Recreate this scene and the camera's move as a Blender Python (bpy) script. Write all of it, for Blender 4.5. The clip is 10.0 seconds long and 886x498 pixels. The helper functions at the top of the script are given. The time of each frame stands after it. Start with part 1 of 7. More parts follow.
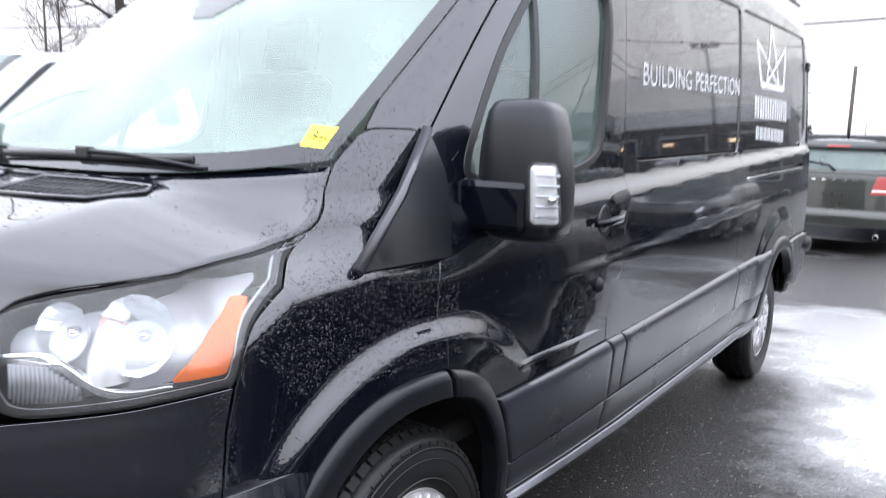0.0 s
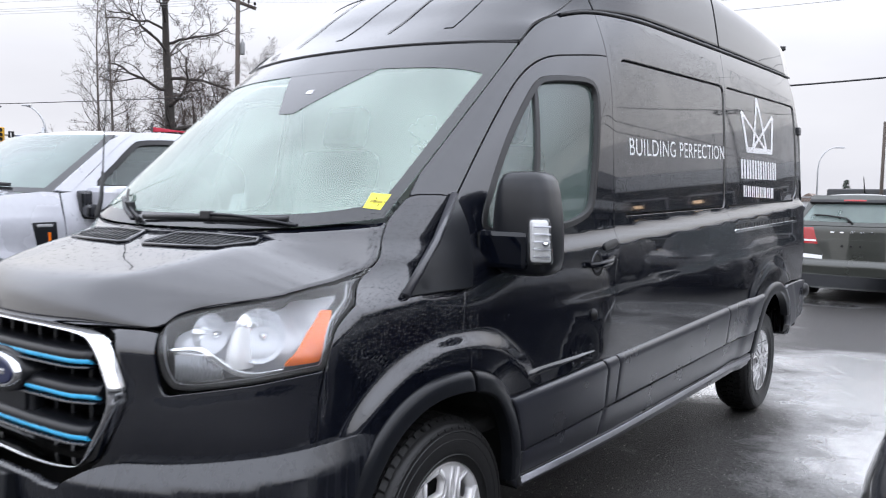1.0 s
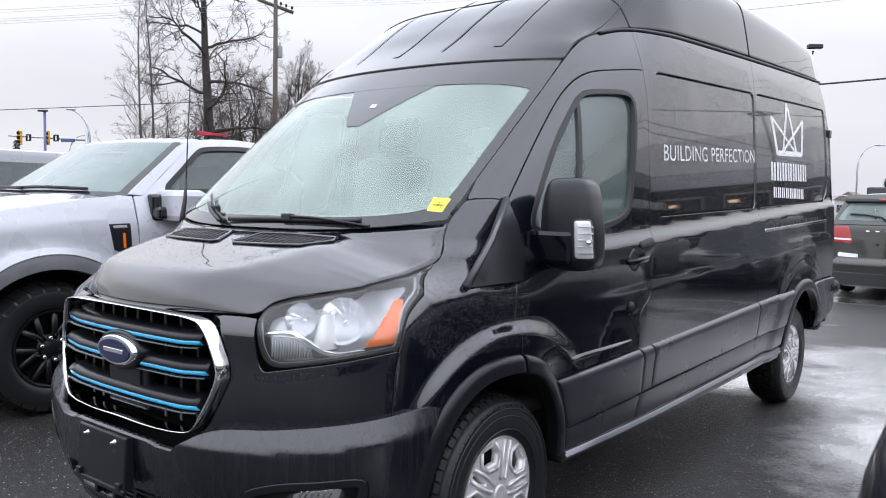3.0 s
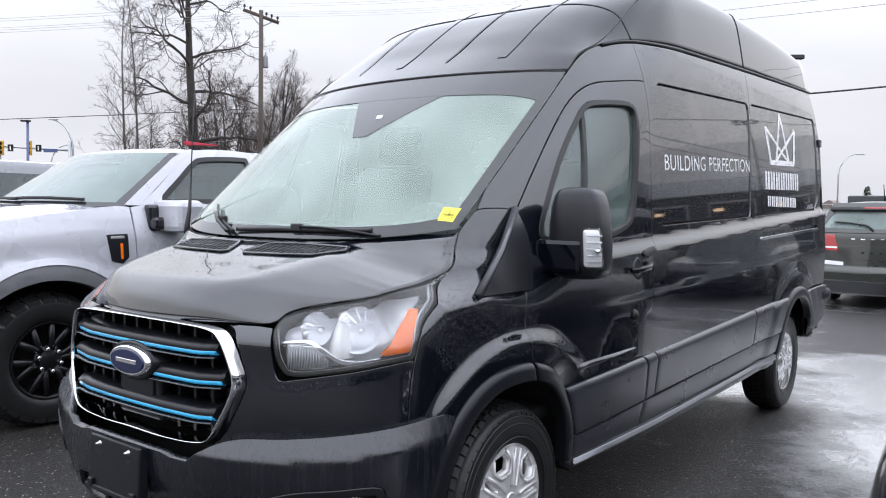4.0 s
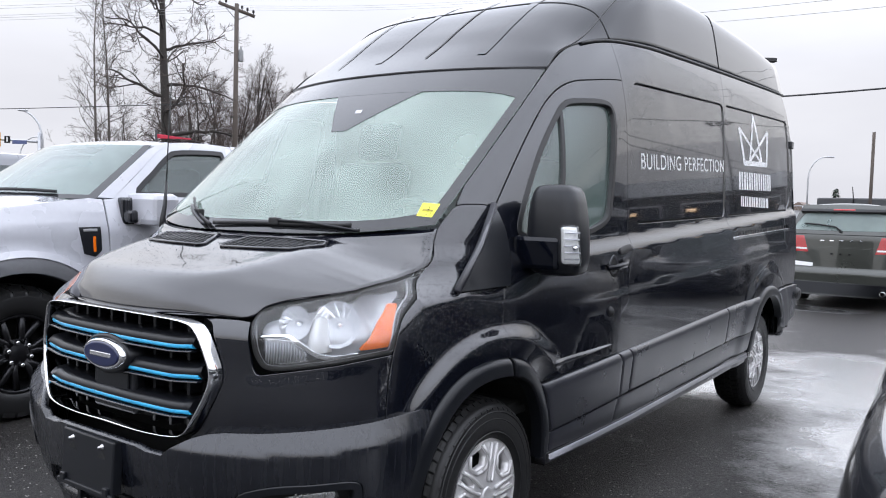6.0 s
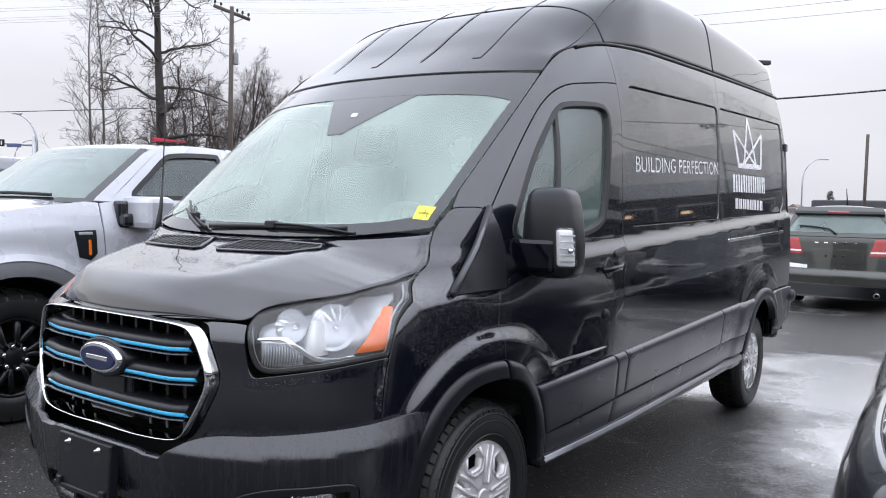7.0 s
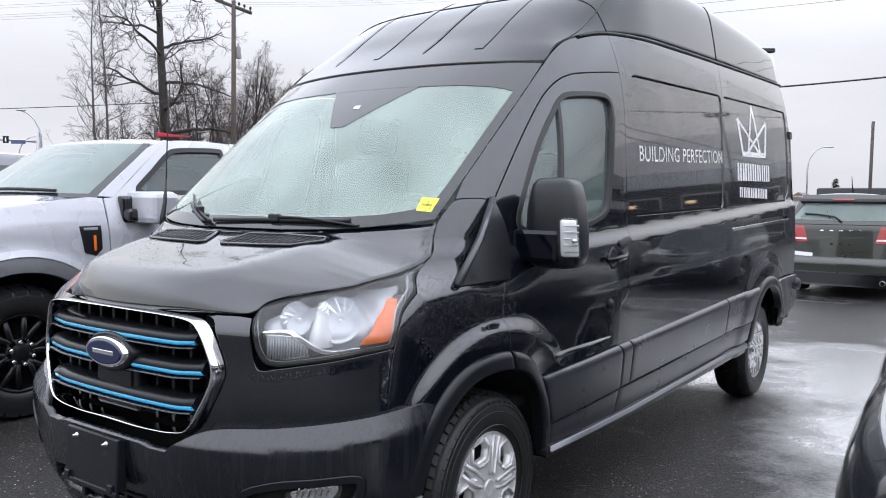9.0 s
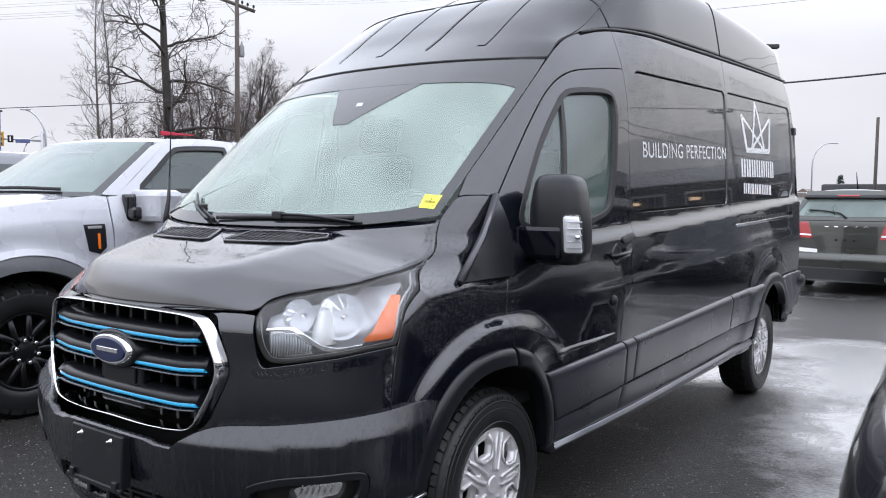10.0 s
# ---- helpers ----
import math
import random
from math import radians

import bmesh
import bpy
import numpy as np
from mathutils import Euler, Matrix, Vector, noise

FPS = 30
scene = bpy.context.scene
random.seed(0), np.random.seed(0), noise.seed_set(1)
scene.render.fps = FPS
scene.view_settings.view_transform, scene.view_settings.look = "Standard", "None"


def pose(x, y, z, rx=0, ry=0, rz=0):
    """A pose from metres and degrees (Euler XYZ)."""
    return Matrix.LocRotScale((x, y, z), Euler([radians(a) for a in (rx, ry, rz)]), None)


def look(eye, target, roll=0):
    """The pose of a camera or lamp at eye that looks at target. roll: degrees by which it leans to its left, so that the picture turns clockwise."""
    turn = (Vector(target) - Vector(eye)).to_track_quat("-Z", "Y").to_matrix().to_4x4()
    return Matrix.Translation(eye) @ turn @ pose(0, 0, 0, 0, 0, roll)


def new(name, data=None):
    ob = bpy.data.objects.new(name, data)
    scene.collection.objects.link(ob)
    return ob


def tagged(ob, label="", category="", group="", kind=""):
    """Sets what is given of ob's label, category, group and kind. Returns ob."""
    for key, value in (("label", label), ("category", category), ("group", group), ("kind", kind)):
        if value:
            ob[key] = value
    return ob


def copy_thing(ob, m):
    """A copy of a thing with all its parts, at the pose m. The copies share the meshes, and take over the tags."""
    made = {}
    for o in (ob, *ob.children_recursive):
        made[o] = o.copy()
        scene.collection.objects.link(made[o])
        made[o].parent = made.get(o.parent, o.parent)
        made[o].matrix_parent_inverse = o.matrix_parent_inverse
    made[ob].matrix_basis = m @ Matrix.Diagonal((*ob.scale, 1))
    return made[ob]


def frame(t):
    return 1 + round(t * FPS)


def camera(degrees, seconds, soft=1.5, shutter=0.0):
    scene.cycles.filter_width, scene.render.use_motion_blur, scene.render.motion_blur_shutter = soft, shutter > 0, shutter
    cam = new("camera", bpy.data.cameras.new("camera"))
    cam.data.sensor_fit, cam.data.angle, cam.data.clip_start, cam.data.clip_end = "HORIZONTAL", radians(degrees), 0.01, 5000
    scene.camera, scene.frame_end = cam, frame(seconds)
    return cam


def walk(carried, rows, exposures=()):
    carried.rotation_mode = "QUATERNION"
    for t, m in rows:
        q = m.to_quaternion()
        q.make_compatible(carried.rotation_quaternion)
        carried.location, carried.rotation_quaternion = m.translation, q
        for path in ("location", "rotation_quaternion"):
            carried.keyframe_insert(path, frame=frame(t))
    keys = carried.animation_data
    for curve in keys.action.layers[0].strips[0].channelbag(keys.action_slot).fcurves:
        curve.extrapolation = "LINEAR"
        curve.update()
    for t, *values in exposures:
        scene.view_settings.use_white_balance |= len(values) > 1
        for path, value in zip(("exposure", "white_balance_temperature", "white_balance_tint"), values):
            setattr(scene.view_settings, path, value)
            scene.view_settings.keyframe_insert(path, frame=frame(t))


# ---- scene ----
cam = camera(58.0, 10.0, soft=1.05, shutter=0.5)
PATH = [
    (0, (2.017, -0.477, 1.401), (0.919, 1.174, 1.139), 2.1),
    (0.5, (2.283, -0.784, 1.386), (1.152, 0.862, 1.27), 1.8),
    (1, (2.443, -1.04, 1.405), (1.26, 0.568, 1.29), 1.2),
    (1.5, (2.593, -1.301, 1.393), (1.388, 0.288, 1.247), 0.9),
    (2, (2.632, -1.357, 1.411), (1.406, 0.216, 1.264), 0.9),
    (2.5, (2.631, -1.33, 1.412), (1.381, 0.226, 1.285), 1.0),
    (3, (2.583, -1.361, 1.416), (1.335, 0.197, 1.299), 1.0),
    (4.5, (2.517, -1.455, 1.414), (1.316, 0.142, 1.326), 0.9),
    (5, (2.511, -1.439, 1.408), (1.325, 0.168, 1.31), 1.1),
    (5.5, (2.512, -1.447, 1.408), (1.336, 0.168, 1.307), 1.4),
    (7, (2.52, -1.463, 1.409), (1.361, 0.165, 1.318), 1.4),
    (7.5, (2.519, -1.468, 1.417), (1.359, 0.158, 1.325), 1.4),
    (8, (2.521, -1.465, 1.413), (1.359, 0.159, 1.315), 1.2),
    (8.5, (2.519, -1.459, 1.408), (1.356, 0.164, 1.302), 1.1),
    (9, (2.523, -1.462, 1.407), (1.356, 0.158, 1.296), 0.8),
    (9.5, (2.524, -1.461, 1.407), (1.354, 0.157, 1.292), 0.6),
    (10, (2.526, -1.46, 1.404), (1.351, 0.154, 1.287), 0.6),
]
walk(cam, [(t, look(eye, target, roll)) for t, eye, target, roll in PATH], [(0, 1.0), (.5, .62), (1.0, .48), (2.0, .45), (10.0, .41)])

# ---- light: overcast sky, the sun spread over the whole cloud deck ----
SUN_EL, SUN_AZ = radians(86), radians(150)
world = bpy.data.worlds.new("overcast_sky")
scene.world = world
world.use_nodes = True
wn, wl = world.node_tree.nodes, world.node_tree.links
wn.clear()
w_out, w_bg = wn.new("ShaderNodeOutputWorld"), wn.new("ShaderNodeBackground")
w_sky, w_hsv, w_mix = wn.new("ShaderNodeTexSky"), wn.new("ShaderNodeHueSaturation"), wn.new("ShaderNodeMix")
w_sky.sky_type, w_sky.sun_disc, w_sky.sun_elevation, w_sky.sun_rotation = "NISHITA", False, SUN_EL, SUN_AZ
w_sky.air_density, w_sky.dust_density = 1.0, 4.0
w_hsv.inputs["Saturation"].default_value, w_hsv.inputs["Value"].default_value = 0.12, 1.0
w_tc, w_map, w_noise, w_ramp = wn.new("ShaderNodeTexCoord"), wn.new("ShaderNodeMapping"), wn.new("ShaderNodeTexNoise"), wn.new("ShaderNodeValToRGB")
w_map.inputs["Scale"].default_value = (1.0, 1.0, 3.0)
w_noise.inputs["Scale"].default_value, w_noise.inputs["Detail"].default_value = 2.2, 5.0
w_ramp.color_ramp.elements[0].position, w_ramp.color_ramp.elements[1].position = 0.3, 0.75
w_ramp.color_ramp.elements[0].color, w_ramp.color_ramp.elements[1].color = (5.9, 5.95, 6.5, 1), (7.35, 7.4, 7.9, 1)
w_mix.data_type, w_mix.inputs["Factor"].default_value = "RGBA", 0.92
wl.new(w_tc.outputs["Generated"], w_map.inputs["Vector"])
wl.new(w_map.outputs["Vector"], w_noise.inputs["Vector"])
wl.new(w_noise.outputs["Fac"], w_ramp.inputs["Fac"])
wl.new(w_sky.outputs["Color"], w_hsv.inputs["Color"])
wl.new(w_hsv.outputs["Color"], w_mix.inputs["A"])
wl.new(w_ramp.outputs["Color"], w_mix.inputs["B"])
# an overcast sky: more than twice as bright, and bluer, overhead as at the horizon
w_sep, w_up, w_lit, w_zen = wn.new("ShaderNodeSeparateXYZ"), wn.new("ShaderNodeMapRange"), wn.new("ShaderNodeVectorMath"), wn.new("ShaderNodeMix")
w_zen.data_type = "RGBA"
w_zen.inputs["A"].default_value, w_zen.inputs["B"].default_value = (1, 1, 1, 1), (2.35, 2.5, 2.75, 1)
w_up.interpolation_type = "SMOOTHSTEP"
for k, v in (("From Min", 0.12), ("From Max", 0.62), ("To Min", 0.0), ("To Max", 1.0)):
    w_up.inputs[k].default_value = v
w_lit.operation = "MULTIPLY"
wl.new(w_tc.outputs["Generated"], w_sep.inputs[0])
wl.new(w_sep.outputs["Z"], w_up.inputs["Value"])
wl.new(w_mix.outputs["Result"], w_lit.inputs[0])
wl.new(w_up.outputs["Result"], w_zen.inputs["Factor"])
wl.new(w_zen.outputs["Result"], w_lit.inputs[1])
wl.new(w_lit.outputs["Vector"], w_bg.inputs["Color"])
wl.new(w_bg.outputs["Background"], w_out.inputs["Surface"])
w_bg.inputs["Strength"].default_value = 0.1
sun = new("sun", bpy.data.lights.new("sun", "SUN"))
sun.data.energy, sun.data.angle, sun.data.color = 1.3, radians(170), (1.0, 0.98, 0.95)
sun.matrix_world = pose(0, 0, 30, 90 - math.degrees(SUN_EL), 0, math.degrees(-SUN_AZ) + 180)
# ---- materials ----
def material(name, color, rough=0.5, metal=0.0, coat=0.0, streak=0.0, grain=0.0, scale=40.0, bump=0.0, bscale=200.0, spec=0.5, dirt=None, dscale=3.0):
    """A principled material with colour and roughness that vary at two scales, and fine relief."""
    m = bpy.data.materials.new(name)
    m.use_nodes = True
    nt = m.node_tree
    b = nt.nodes["Principled BSDF"]
    b.inputs["Roughness"].default_value, b.inputs["Metallic"].default_value = rough, metal
    b.inputs["Coat Weight"].default_value, b.inputs["Coat Roughness"].default_value = coat, 0.03
    b.inputs["Specular IOR Level"].default_value = spec
    b.inputs["Base Color"].default_value = (*color, 1)
    tc = nt.nodes.new("ShaderNodeTexCoord")
    if grain or dirt:
        n1, n2 = nt.nodes.new("ShaderNodeTexNoise"), nt.nodes.new("ShaderNodeTexNoise")
        n1.inputs["Scale"].default_value, n2.inputs["Scale"].default_value = scale, dscale
        n1.inputs["Detail"].default_value, n2.inputs["Detail"].default_value = 4, 5
        mx, my = nt.nodes.new("ShaderNodeMix"), nt.nodes.new("ShaderNodeMix")
        mx.data_type = my.data_type = "RGBA"
        mx.inputs["A"].default_value = (*(c * (1 - grain) for c in color), 1)
        mx.inputs["B"].default_value = (*(min(1, c * (1 + grain)) for c in color), 1)
        my.inputs["B"].default_value = (*(dirt or color), 1)
        ramp = nt.nodes.new("ShaderNodeMapRange")
        ramp.inputs["From Min"].default_value, ramp.inputs["From Max"].default_value = 0.5, 0.8
        ramp.inputs["To Max"].default_value = 0.6 if dirt else 0.0
        for n in (n1, n2):
            nt.links.new(tc.outputs["Object"], n.inputs["Vector"])
        nt.links.new(n1.outputs["Fac"], mx.inputs["Factor"])
        nt.links.new(n2.outputs["Fac"], ramp.inputs["Value"])
        nt.links.new(ramp.outputs["Result"], my.inputs["Factor"])
        nt.links.new(mx.outputs["Result"], my.inputs["A"])
        nt.links.new(my.outputs["Result"], b.inputs["Base Color"])
        rr = nt.nodes.new("ShaderNodeMapRange")
        rr.inputs["To Min"].default_value, rr.inputs["To Max"].default_value = max(0.0, rough * 0.7), min(1.0, rough * 1.3)
        nt.links.new(n2.outputs["Fac"], rr.inputs["Value"])
        nt.links.new(rr.outputs["Result"], b.inputs["Roughness"])
    if streak:  # rain runs: tall thin marks, wetter and smoother
        mp, n4, mr4 = nt.nodes.new("ShaderNodeMapping"), nt.nodes.new("ShaderNodeTexNoise"), nt.nodes.new("ShaderNodeMapRange")
        mp.inputs["Scale"].default_value = (55, 55, 2.2)
        n4.inputs["Scale"].default_value, n4.inputs["Detail"].default_value = 1.0, 4
        mr4.inputs["From Min"].default_value, mr4.inputs["From Max"].default_value = 0.42, 0.62
        mr4.inputs["To Min"].default_value, mr4.inputs["To Max"].default_value = rough * (1 - streak), rough * 1.15
        nt.links.new(tc.outputs["Object"], mp.inputs["Vector"])
        nt.links.new(mp.outputs["Vector"], n4.inputs["Vector"])
        nt.links.new(n4.outputs["Fac"], mr4.inputs["Value"])
        nt.links.new(mr4.outputs["Result"], b.inputs["Roughness"])
    if bump:
        n3, bp = nt.nodes.new("ShaderNodeTexNoise"), nt.nodes.new("ShaderNodeBump")
        n3.inputs["Scale"].default_value, n3.inputs["Detail"].default_value = bscale, 3
        bp.inputs["Strength"].default_value, bp.inputs["Distance"].default_value = bump, 0.003
        nt.links.new(tc.outputs["Object"], n3.inputs["Vector"])
        nt.links.new(n3.outputs["Fac"], bp.inputs["Height"])
        nt.links.new(bp.outputs["Normal"], b.inputs["Normal"])
    return m


def beaded(m, size=0.007, amount=0.5, strength=0.6):
    """Rain beads: small rounded bumps, in patches, over a material's own coat."""
    nt = m.node_tree
    b = nt.nodes["Principled BSDF"]
    tc, vo, mr, pn, pr, mu, bp = (nt.nodes.new("ShaderNode" + k) for k in ("TexCoord", "TexVoronoi", "MapRange", "TexNoise", "MapRange", "Math", "Bump"))
    vo.inputs["Scale"].default_value = 1 / (size * 2.1)
    pn.inputs["Scale"].default_value, pn.inputs["Detail"].default_value = 4.0, 8
    mr.inputs["From Min"].default_value, mr.inputs["From Max"].default_value = 0.42, 0.12
    pr.inputs["From Min"].default_value, pr.inputs["From Max"].default_value = 0.75 - amount, 1.15 - amount
    mu.operation = "MULTIPLY"
    bp.inputs["Strength"].default_value, bp.inputs["Distance"].default_value = strength, 0.002
    nt.links.new(tc.outputs["Object"], vo.inputs["Vector"])
    nt.links.new(tc.outputs["Object"], pn.inputs["Vector"])
    nt.links.new(vo.outputs["Distance"], mr.inputs["Value"])
    nt.links.new(pn.outputs["Fac"], pr.inputs["Value"])
    nt.links.new(mr.outputs["Result"], mu.inputs[0])
    nt.links.new(pr.outputs["Result"], mu.inputs[1])
    nt.links.new(mu.outputs["Value"], bp.inputs["Height"])
    nt.links.new(bp.outputs["Normal"], b.inputs["Coat Normal"])
    nt.links.new(bp.outputs["Normal"], b.inputs["Normal"])
    return m


def glass(name, tint, clear, rough=0.02, haze=(0.5, 0.55, 0.53), run=None, ior=1.5):
    """Window glass: a clear share that is tinted, the rest a pale diffuse haze, under one gloss."""
    m = bpy.data.materials.new(name)
    m.use_nodes = True
    nt = m.node_tree
    nt.nodes.clear()
    out, gl, tr, df, m1, m2, fr = (nt.nodes.new("ShaderNode" + k) for k in ("OutputMaterial", "BsdfGlossy", "BsdfTransparent", "BsdfDiffuse", "MixShader", "MixShader", "Fresnel"))
    fr.inputs["IOR"].default_value = ior
    gl.inputs["Roughness"].default_value = rough
    tr.inputs["Color"].default_value, df.inputs["Color"].default_value = (*tint, 1), (*haze, 1)
    tc, no, mr = (nt.nodes.new("ShaderNode" + k) for k in ("TexCoord", "TexNoise", "MapRange"))
    no.inputs["Scale"].default_value, no.inputs["Detail"].default_value = 2.2, 6
    mr.inputs["From Min"].default_value, mr.inputs["From Max"].default_value = 0.3, 0.7
    mr.inputs["To Min"].default_value, mr.inputs["To Max"].default_value = max(0, 1 - clear - 0.08), min(1, 1 - clear + 0.08)
    if run:  # rain that runs down the glass: thin marks along the slope
        mp = nt.nodes.new("ShaderNodeMapping")
        mp.inputs["Scale"].default_value = run
        nt.links.new(tc.outputs["Object"], mp.inputs["Vector"])
        nt.links.new(mp.outputs["Vector"], no.inputs["Vector"])
        mr.inputs["To Min"].default_value, mr.inputs["To Max"].default_value = max(0, 1 - clear - 0.07), min(1, 1 - clear + 0.05)
    else:
        nt.links.new(tc.outputs["Object"], no.inputs["Vector"])
    nt.links.new(no.outputs["Fac"], mr.inputs["Value"])
    nt.links.new(mr.outputs["Result"], m1.inputs["Fac"])
    nt.links.new(tr.outputs[0], m1.inputs[1])
    nt.links.new(df.outputs[0], m1.inputs[2])
    nt.links.new(fr.outputs[0], m2.inputs["Fac"])
    nt.links.new(m1.outputs[0], m2.inputs[1])
    nt.links.new(gl.outputs[0], m2.inputs[2])
    nt.links.new(m2.outputs[0], out.inputs["Surface"])
    return m


PAINT = beaded(material("black_paint", (0.0034, 0.0042, 0.0076), 0.5, coat=1.0, grain=0.15, spec=0.0), 0.0036, 0.8, 0.07)
# same wet paint, coat strengthened to lift the hood's sky reflection
WET_HOOD = beaded(material("black_paint_rain_film", (0.0030, 0.0036, 0.0066), 0.5, coat=1.0, grain=0.15, spec=0.0), 0.0030, 0.85, 0.045)
# same paint without beads, darkened to tone down the roof's sky reflection
PAINT_DIM = material("black_paint_dimmed", (0.0026, 0.0034, 0.0064), 0.5, coat=1.0, grain=0.15, spec=0.0)
PLASTIC = material("textured_black_plastic", (0.006, 0.007, 0.0105), 0.29, spec=0.75, streak=0.5, grain=0.3, scale=60, bump=0.04, bscale=900, dirt=(0.018, 0.018, 0.019))
SATIN = material("satin_black_plastic", (0.017, 0.018, 0.024), 0.29, spec=0.9, grain=0.25, scale=50, bump=0.03, bscale=900)
GRILLE_BLACK = material("grille_plastic", (0.008, 0.009, 0.0115), 0.31, spec=0.35, grain=0.3, bump=0.03, bscale=600)
GAP = material("dark_recess", (0.004, 0.004, 0.004), 0.8, grain=0.2)
CHROME = material("chrome", (0.86, 0.87, 0.89), 0.07, metal=1.0, grain=0.03)
SILVER = material("silver_wheel_paint", (0.56, 0.55, 0.55), 0.36, metal=0.35, grain=0.08, coat=0.15)
BLUE = material("blue_trim", (0.05, 0.52, 0.90), 0.3, coat=0.6, grain=0.1)
NAVY = material("navy_enamel", (0.006, 0.012, 0.055), 0.3, coat=0.3, grain=0.1)
GREY_PLASTIC = material("grey_flare_plastic", (0.13, 0.132, 0.14), 0.5, grain=0.15, bump=0.03, bscale=600)
RUBBER = material("tyre_rubber", (0.009, 0.009, 0.0095), 0.48, spec=0.45, grain=0.3, scale=80, bump=0.2, bscale=400, dirt=(0.014, 0.0135, 0.013))
SEAL = material("rubber_seal", (0.008, 0.008, 0.009), 0.5, grain=0.2)
LAMP_WHITE = material("white_lamp_housing", (0.72, 0.72, 0.73), 0.25, grain=0.05)
AMBER = material("amber_lens", (0.76, 0.15, 0.002), 0.25, coat=0.1, grain=0.1)
RED_LENS = material("red_lens", (0.36, 0.008, 0.012), 0.1, coat=1.0, grain=0.1)
REFLECTOR = material("bright_reflector", (0.92, 0.93, 0.95), 0.12, metal=0.8, grain=0.04)
LAMP_GREY = material("lamp_bezel", (0.46, 0.47, 0.50), 0.24, metal=0.25, grain=0.1)
WHITE_VINYL = material("white_vinyl", (0.8, 0.8, 0.81), 0.45, grain=0.03)
YELLOW = material("yellow_sticker", (0.82, 0.8, 0.06), 0.5, grain=0.06)
INK = material("sticker_ink", (0.35, 0.3, 0.03), 0.6, grain=0.1)
BRUSHED = material("brushed_sill_metal", (0.20, 0.20, 0.215), 0.42, metal=0.9, grain=0.15)
STEEL = material("zinc_steel", (0.55, 0.55, 0.56), 0.3, metal=1.0, grain=0.1)
CLOTH = material("dark_seat_cloth", (0.035, 0.036, 0.04), 0.9, grain=0.3, bump=0.3)
DASH = material("dash_plastic", (0.05, 0.055, 0.058), 0.6, grain=0.2, bump=0.1)
LINER = material("grey_cab_lining", (0.45, 0.47, 0.46), 0.8, grain=0.1)
FAR_GLASS = glass("far_side_glass", (0.84, 0.92, 0.89), 0.92, haze=(0.5, 0.55, 0.53))
# the pale haze paints in the brightness of sky and dash reflections
WINDSCREEN = glass("glare_windscreen", (0.86, 0.99, 0.92), 0.72, rough=0.06, ior=1.52, haze=(0.66, 0.84, 0.74), run=(1.6, 1.6, 1.6))
FRIT = material("black_glass_band", (0.02, 0.021, 0.023), 0.08, grain=0.2)
# haze colour brightens the pane where light shows on it
SIDE_GLASS = glass("side_glass", (0.74, 0.89, 0.85), 0.80, haze=(0.34, 0.45, 0.42), ior=1.7)
LENS = glass("clear_lens", (0.97, 0.98, 0.98), 0.985, haze=(0.7, 0.7, 0.7))

for m, ior in ((PAINT, 1.78), (PAINT_DIM, 1.42), (WET_HOOD, 1.82)):  # a deep clear coat with rain film; IOR lightens the hood, darkens the roof
    m.node_tree.nodes["Principled BSDF"].inputs["Coat IOR"].default_value = ior
# ---- building tools ----
from mathutils import geometry


def part(name, bm, mats, parent=None, label="", smooth=False):
    """Links a bmesh as one mesh object, under a thing or a part."""
    me = bpy.data.meshes.new(name)
    bm.to_mesh(me)
    bm.free()
    for m in mats if isinstance(mats, (list, tuple)) else [mats]:
        me.materials.append(m)
    if smooth:
        me.shade_smooth()
    ob = new(name, me)
    ob.parent = parent
    return tagged(ob, label)


def thing(name, label, category, group="", m=None):
    ob = new(name)
    ob.empty_display_size = 0.2
    if m is not None:
        ob.matrix_world = m
    return tagged(ob, label, category, group)


def box(bm, x0, x1, y0, y1, z0, z1, bevel=0.0, seg=2, m=None):
    """A bevelled box in bm; m: a pose to turn it by."""
    made = bmesh.ops.create_cube(bm, size=1)["verts"]
    for v in made:
        v.co = ((x0 + x1) / 2 + v.co.x * (x1 - x0), (y0 + y1) / 2 + v.co.y * (y1 - y0), (z0 + z1) / 2 + v.co.z * (z1 - z0))
    if bevel:
        edges = {e for v in made for e in v.link_edges}
        made = bmesh.ops.bevel(bm, geom=list(edges), offset=bevel, segments=seg, affect="EDGES", profile=0.5)["verts"]
    if m is not None:
        bmesh.ops.transform(bm, matrix=m, verts=list({v for v in made}))
    return made


def slab(name, dims, mats, parent, label="", bevel=0.01, m=None, smooth=False):
    bm = bmesh.new()
    box(bm, *dims, bevel=bevel, m=m)
    return part(name, bm, mats, parent, label, smooth)


def tube(bm, pts, r, n=8, r1=None, caps=True):
    """A round bar along pts; r1: its radius at the far end."""
    pts = [Vector(p) for p in pts]
    rings = []
    for i, p in enumerate(pts):
        d = (pts[min(i + 1, len(pts) - 1)] - pts[max(i - 1, 0)]).normalized()
        a = d.cross(Vector((0, 0, 1)) if abs(d.z) < 0.95 else Vector((1, 0, 0))).normalized()
        b = d.cross(a)
        rr = r + ((r1 if r1 is not None else r) - r) * i / max(1, len(pts) - 1)
        rings.append([bm.verts.new(p + rr * (math.cos(2 * math.pi * k / n) * a + math.sin(2 * math.pi * k / n) * b)) for k in range(n)])
    for p, q in zip(rings, rings[1:]):
        for k in range(n):
            bm.faces.new((p[k], p[(k + 1) % n], q[(k + 1) % n], q[k])).smooth = True
    if caps:
        bm.faces.new(rings[0][::-1])
        bm.faces.new(rings[-1])


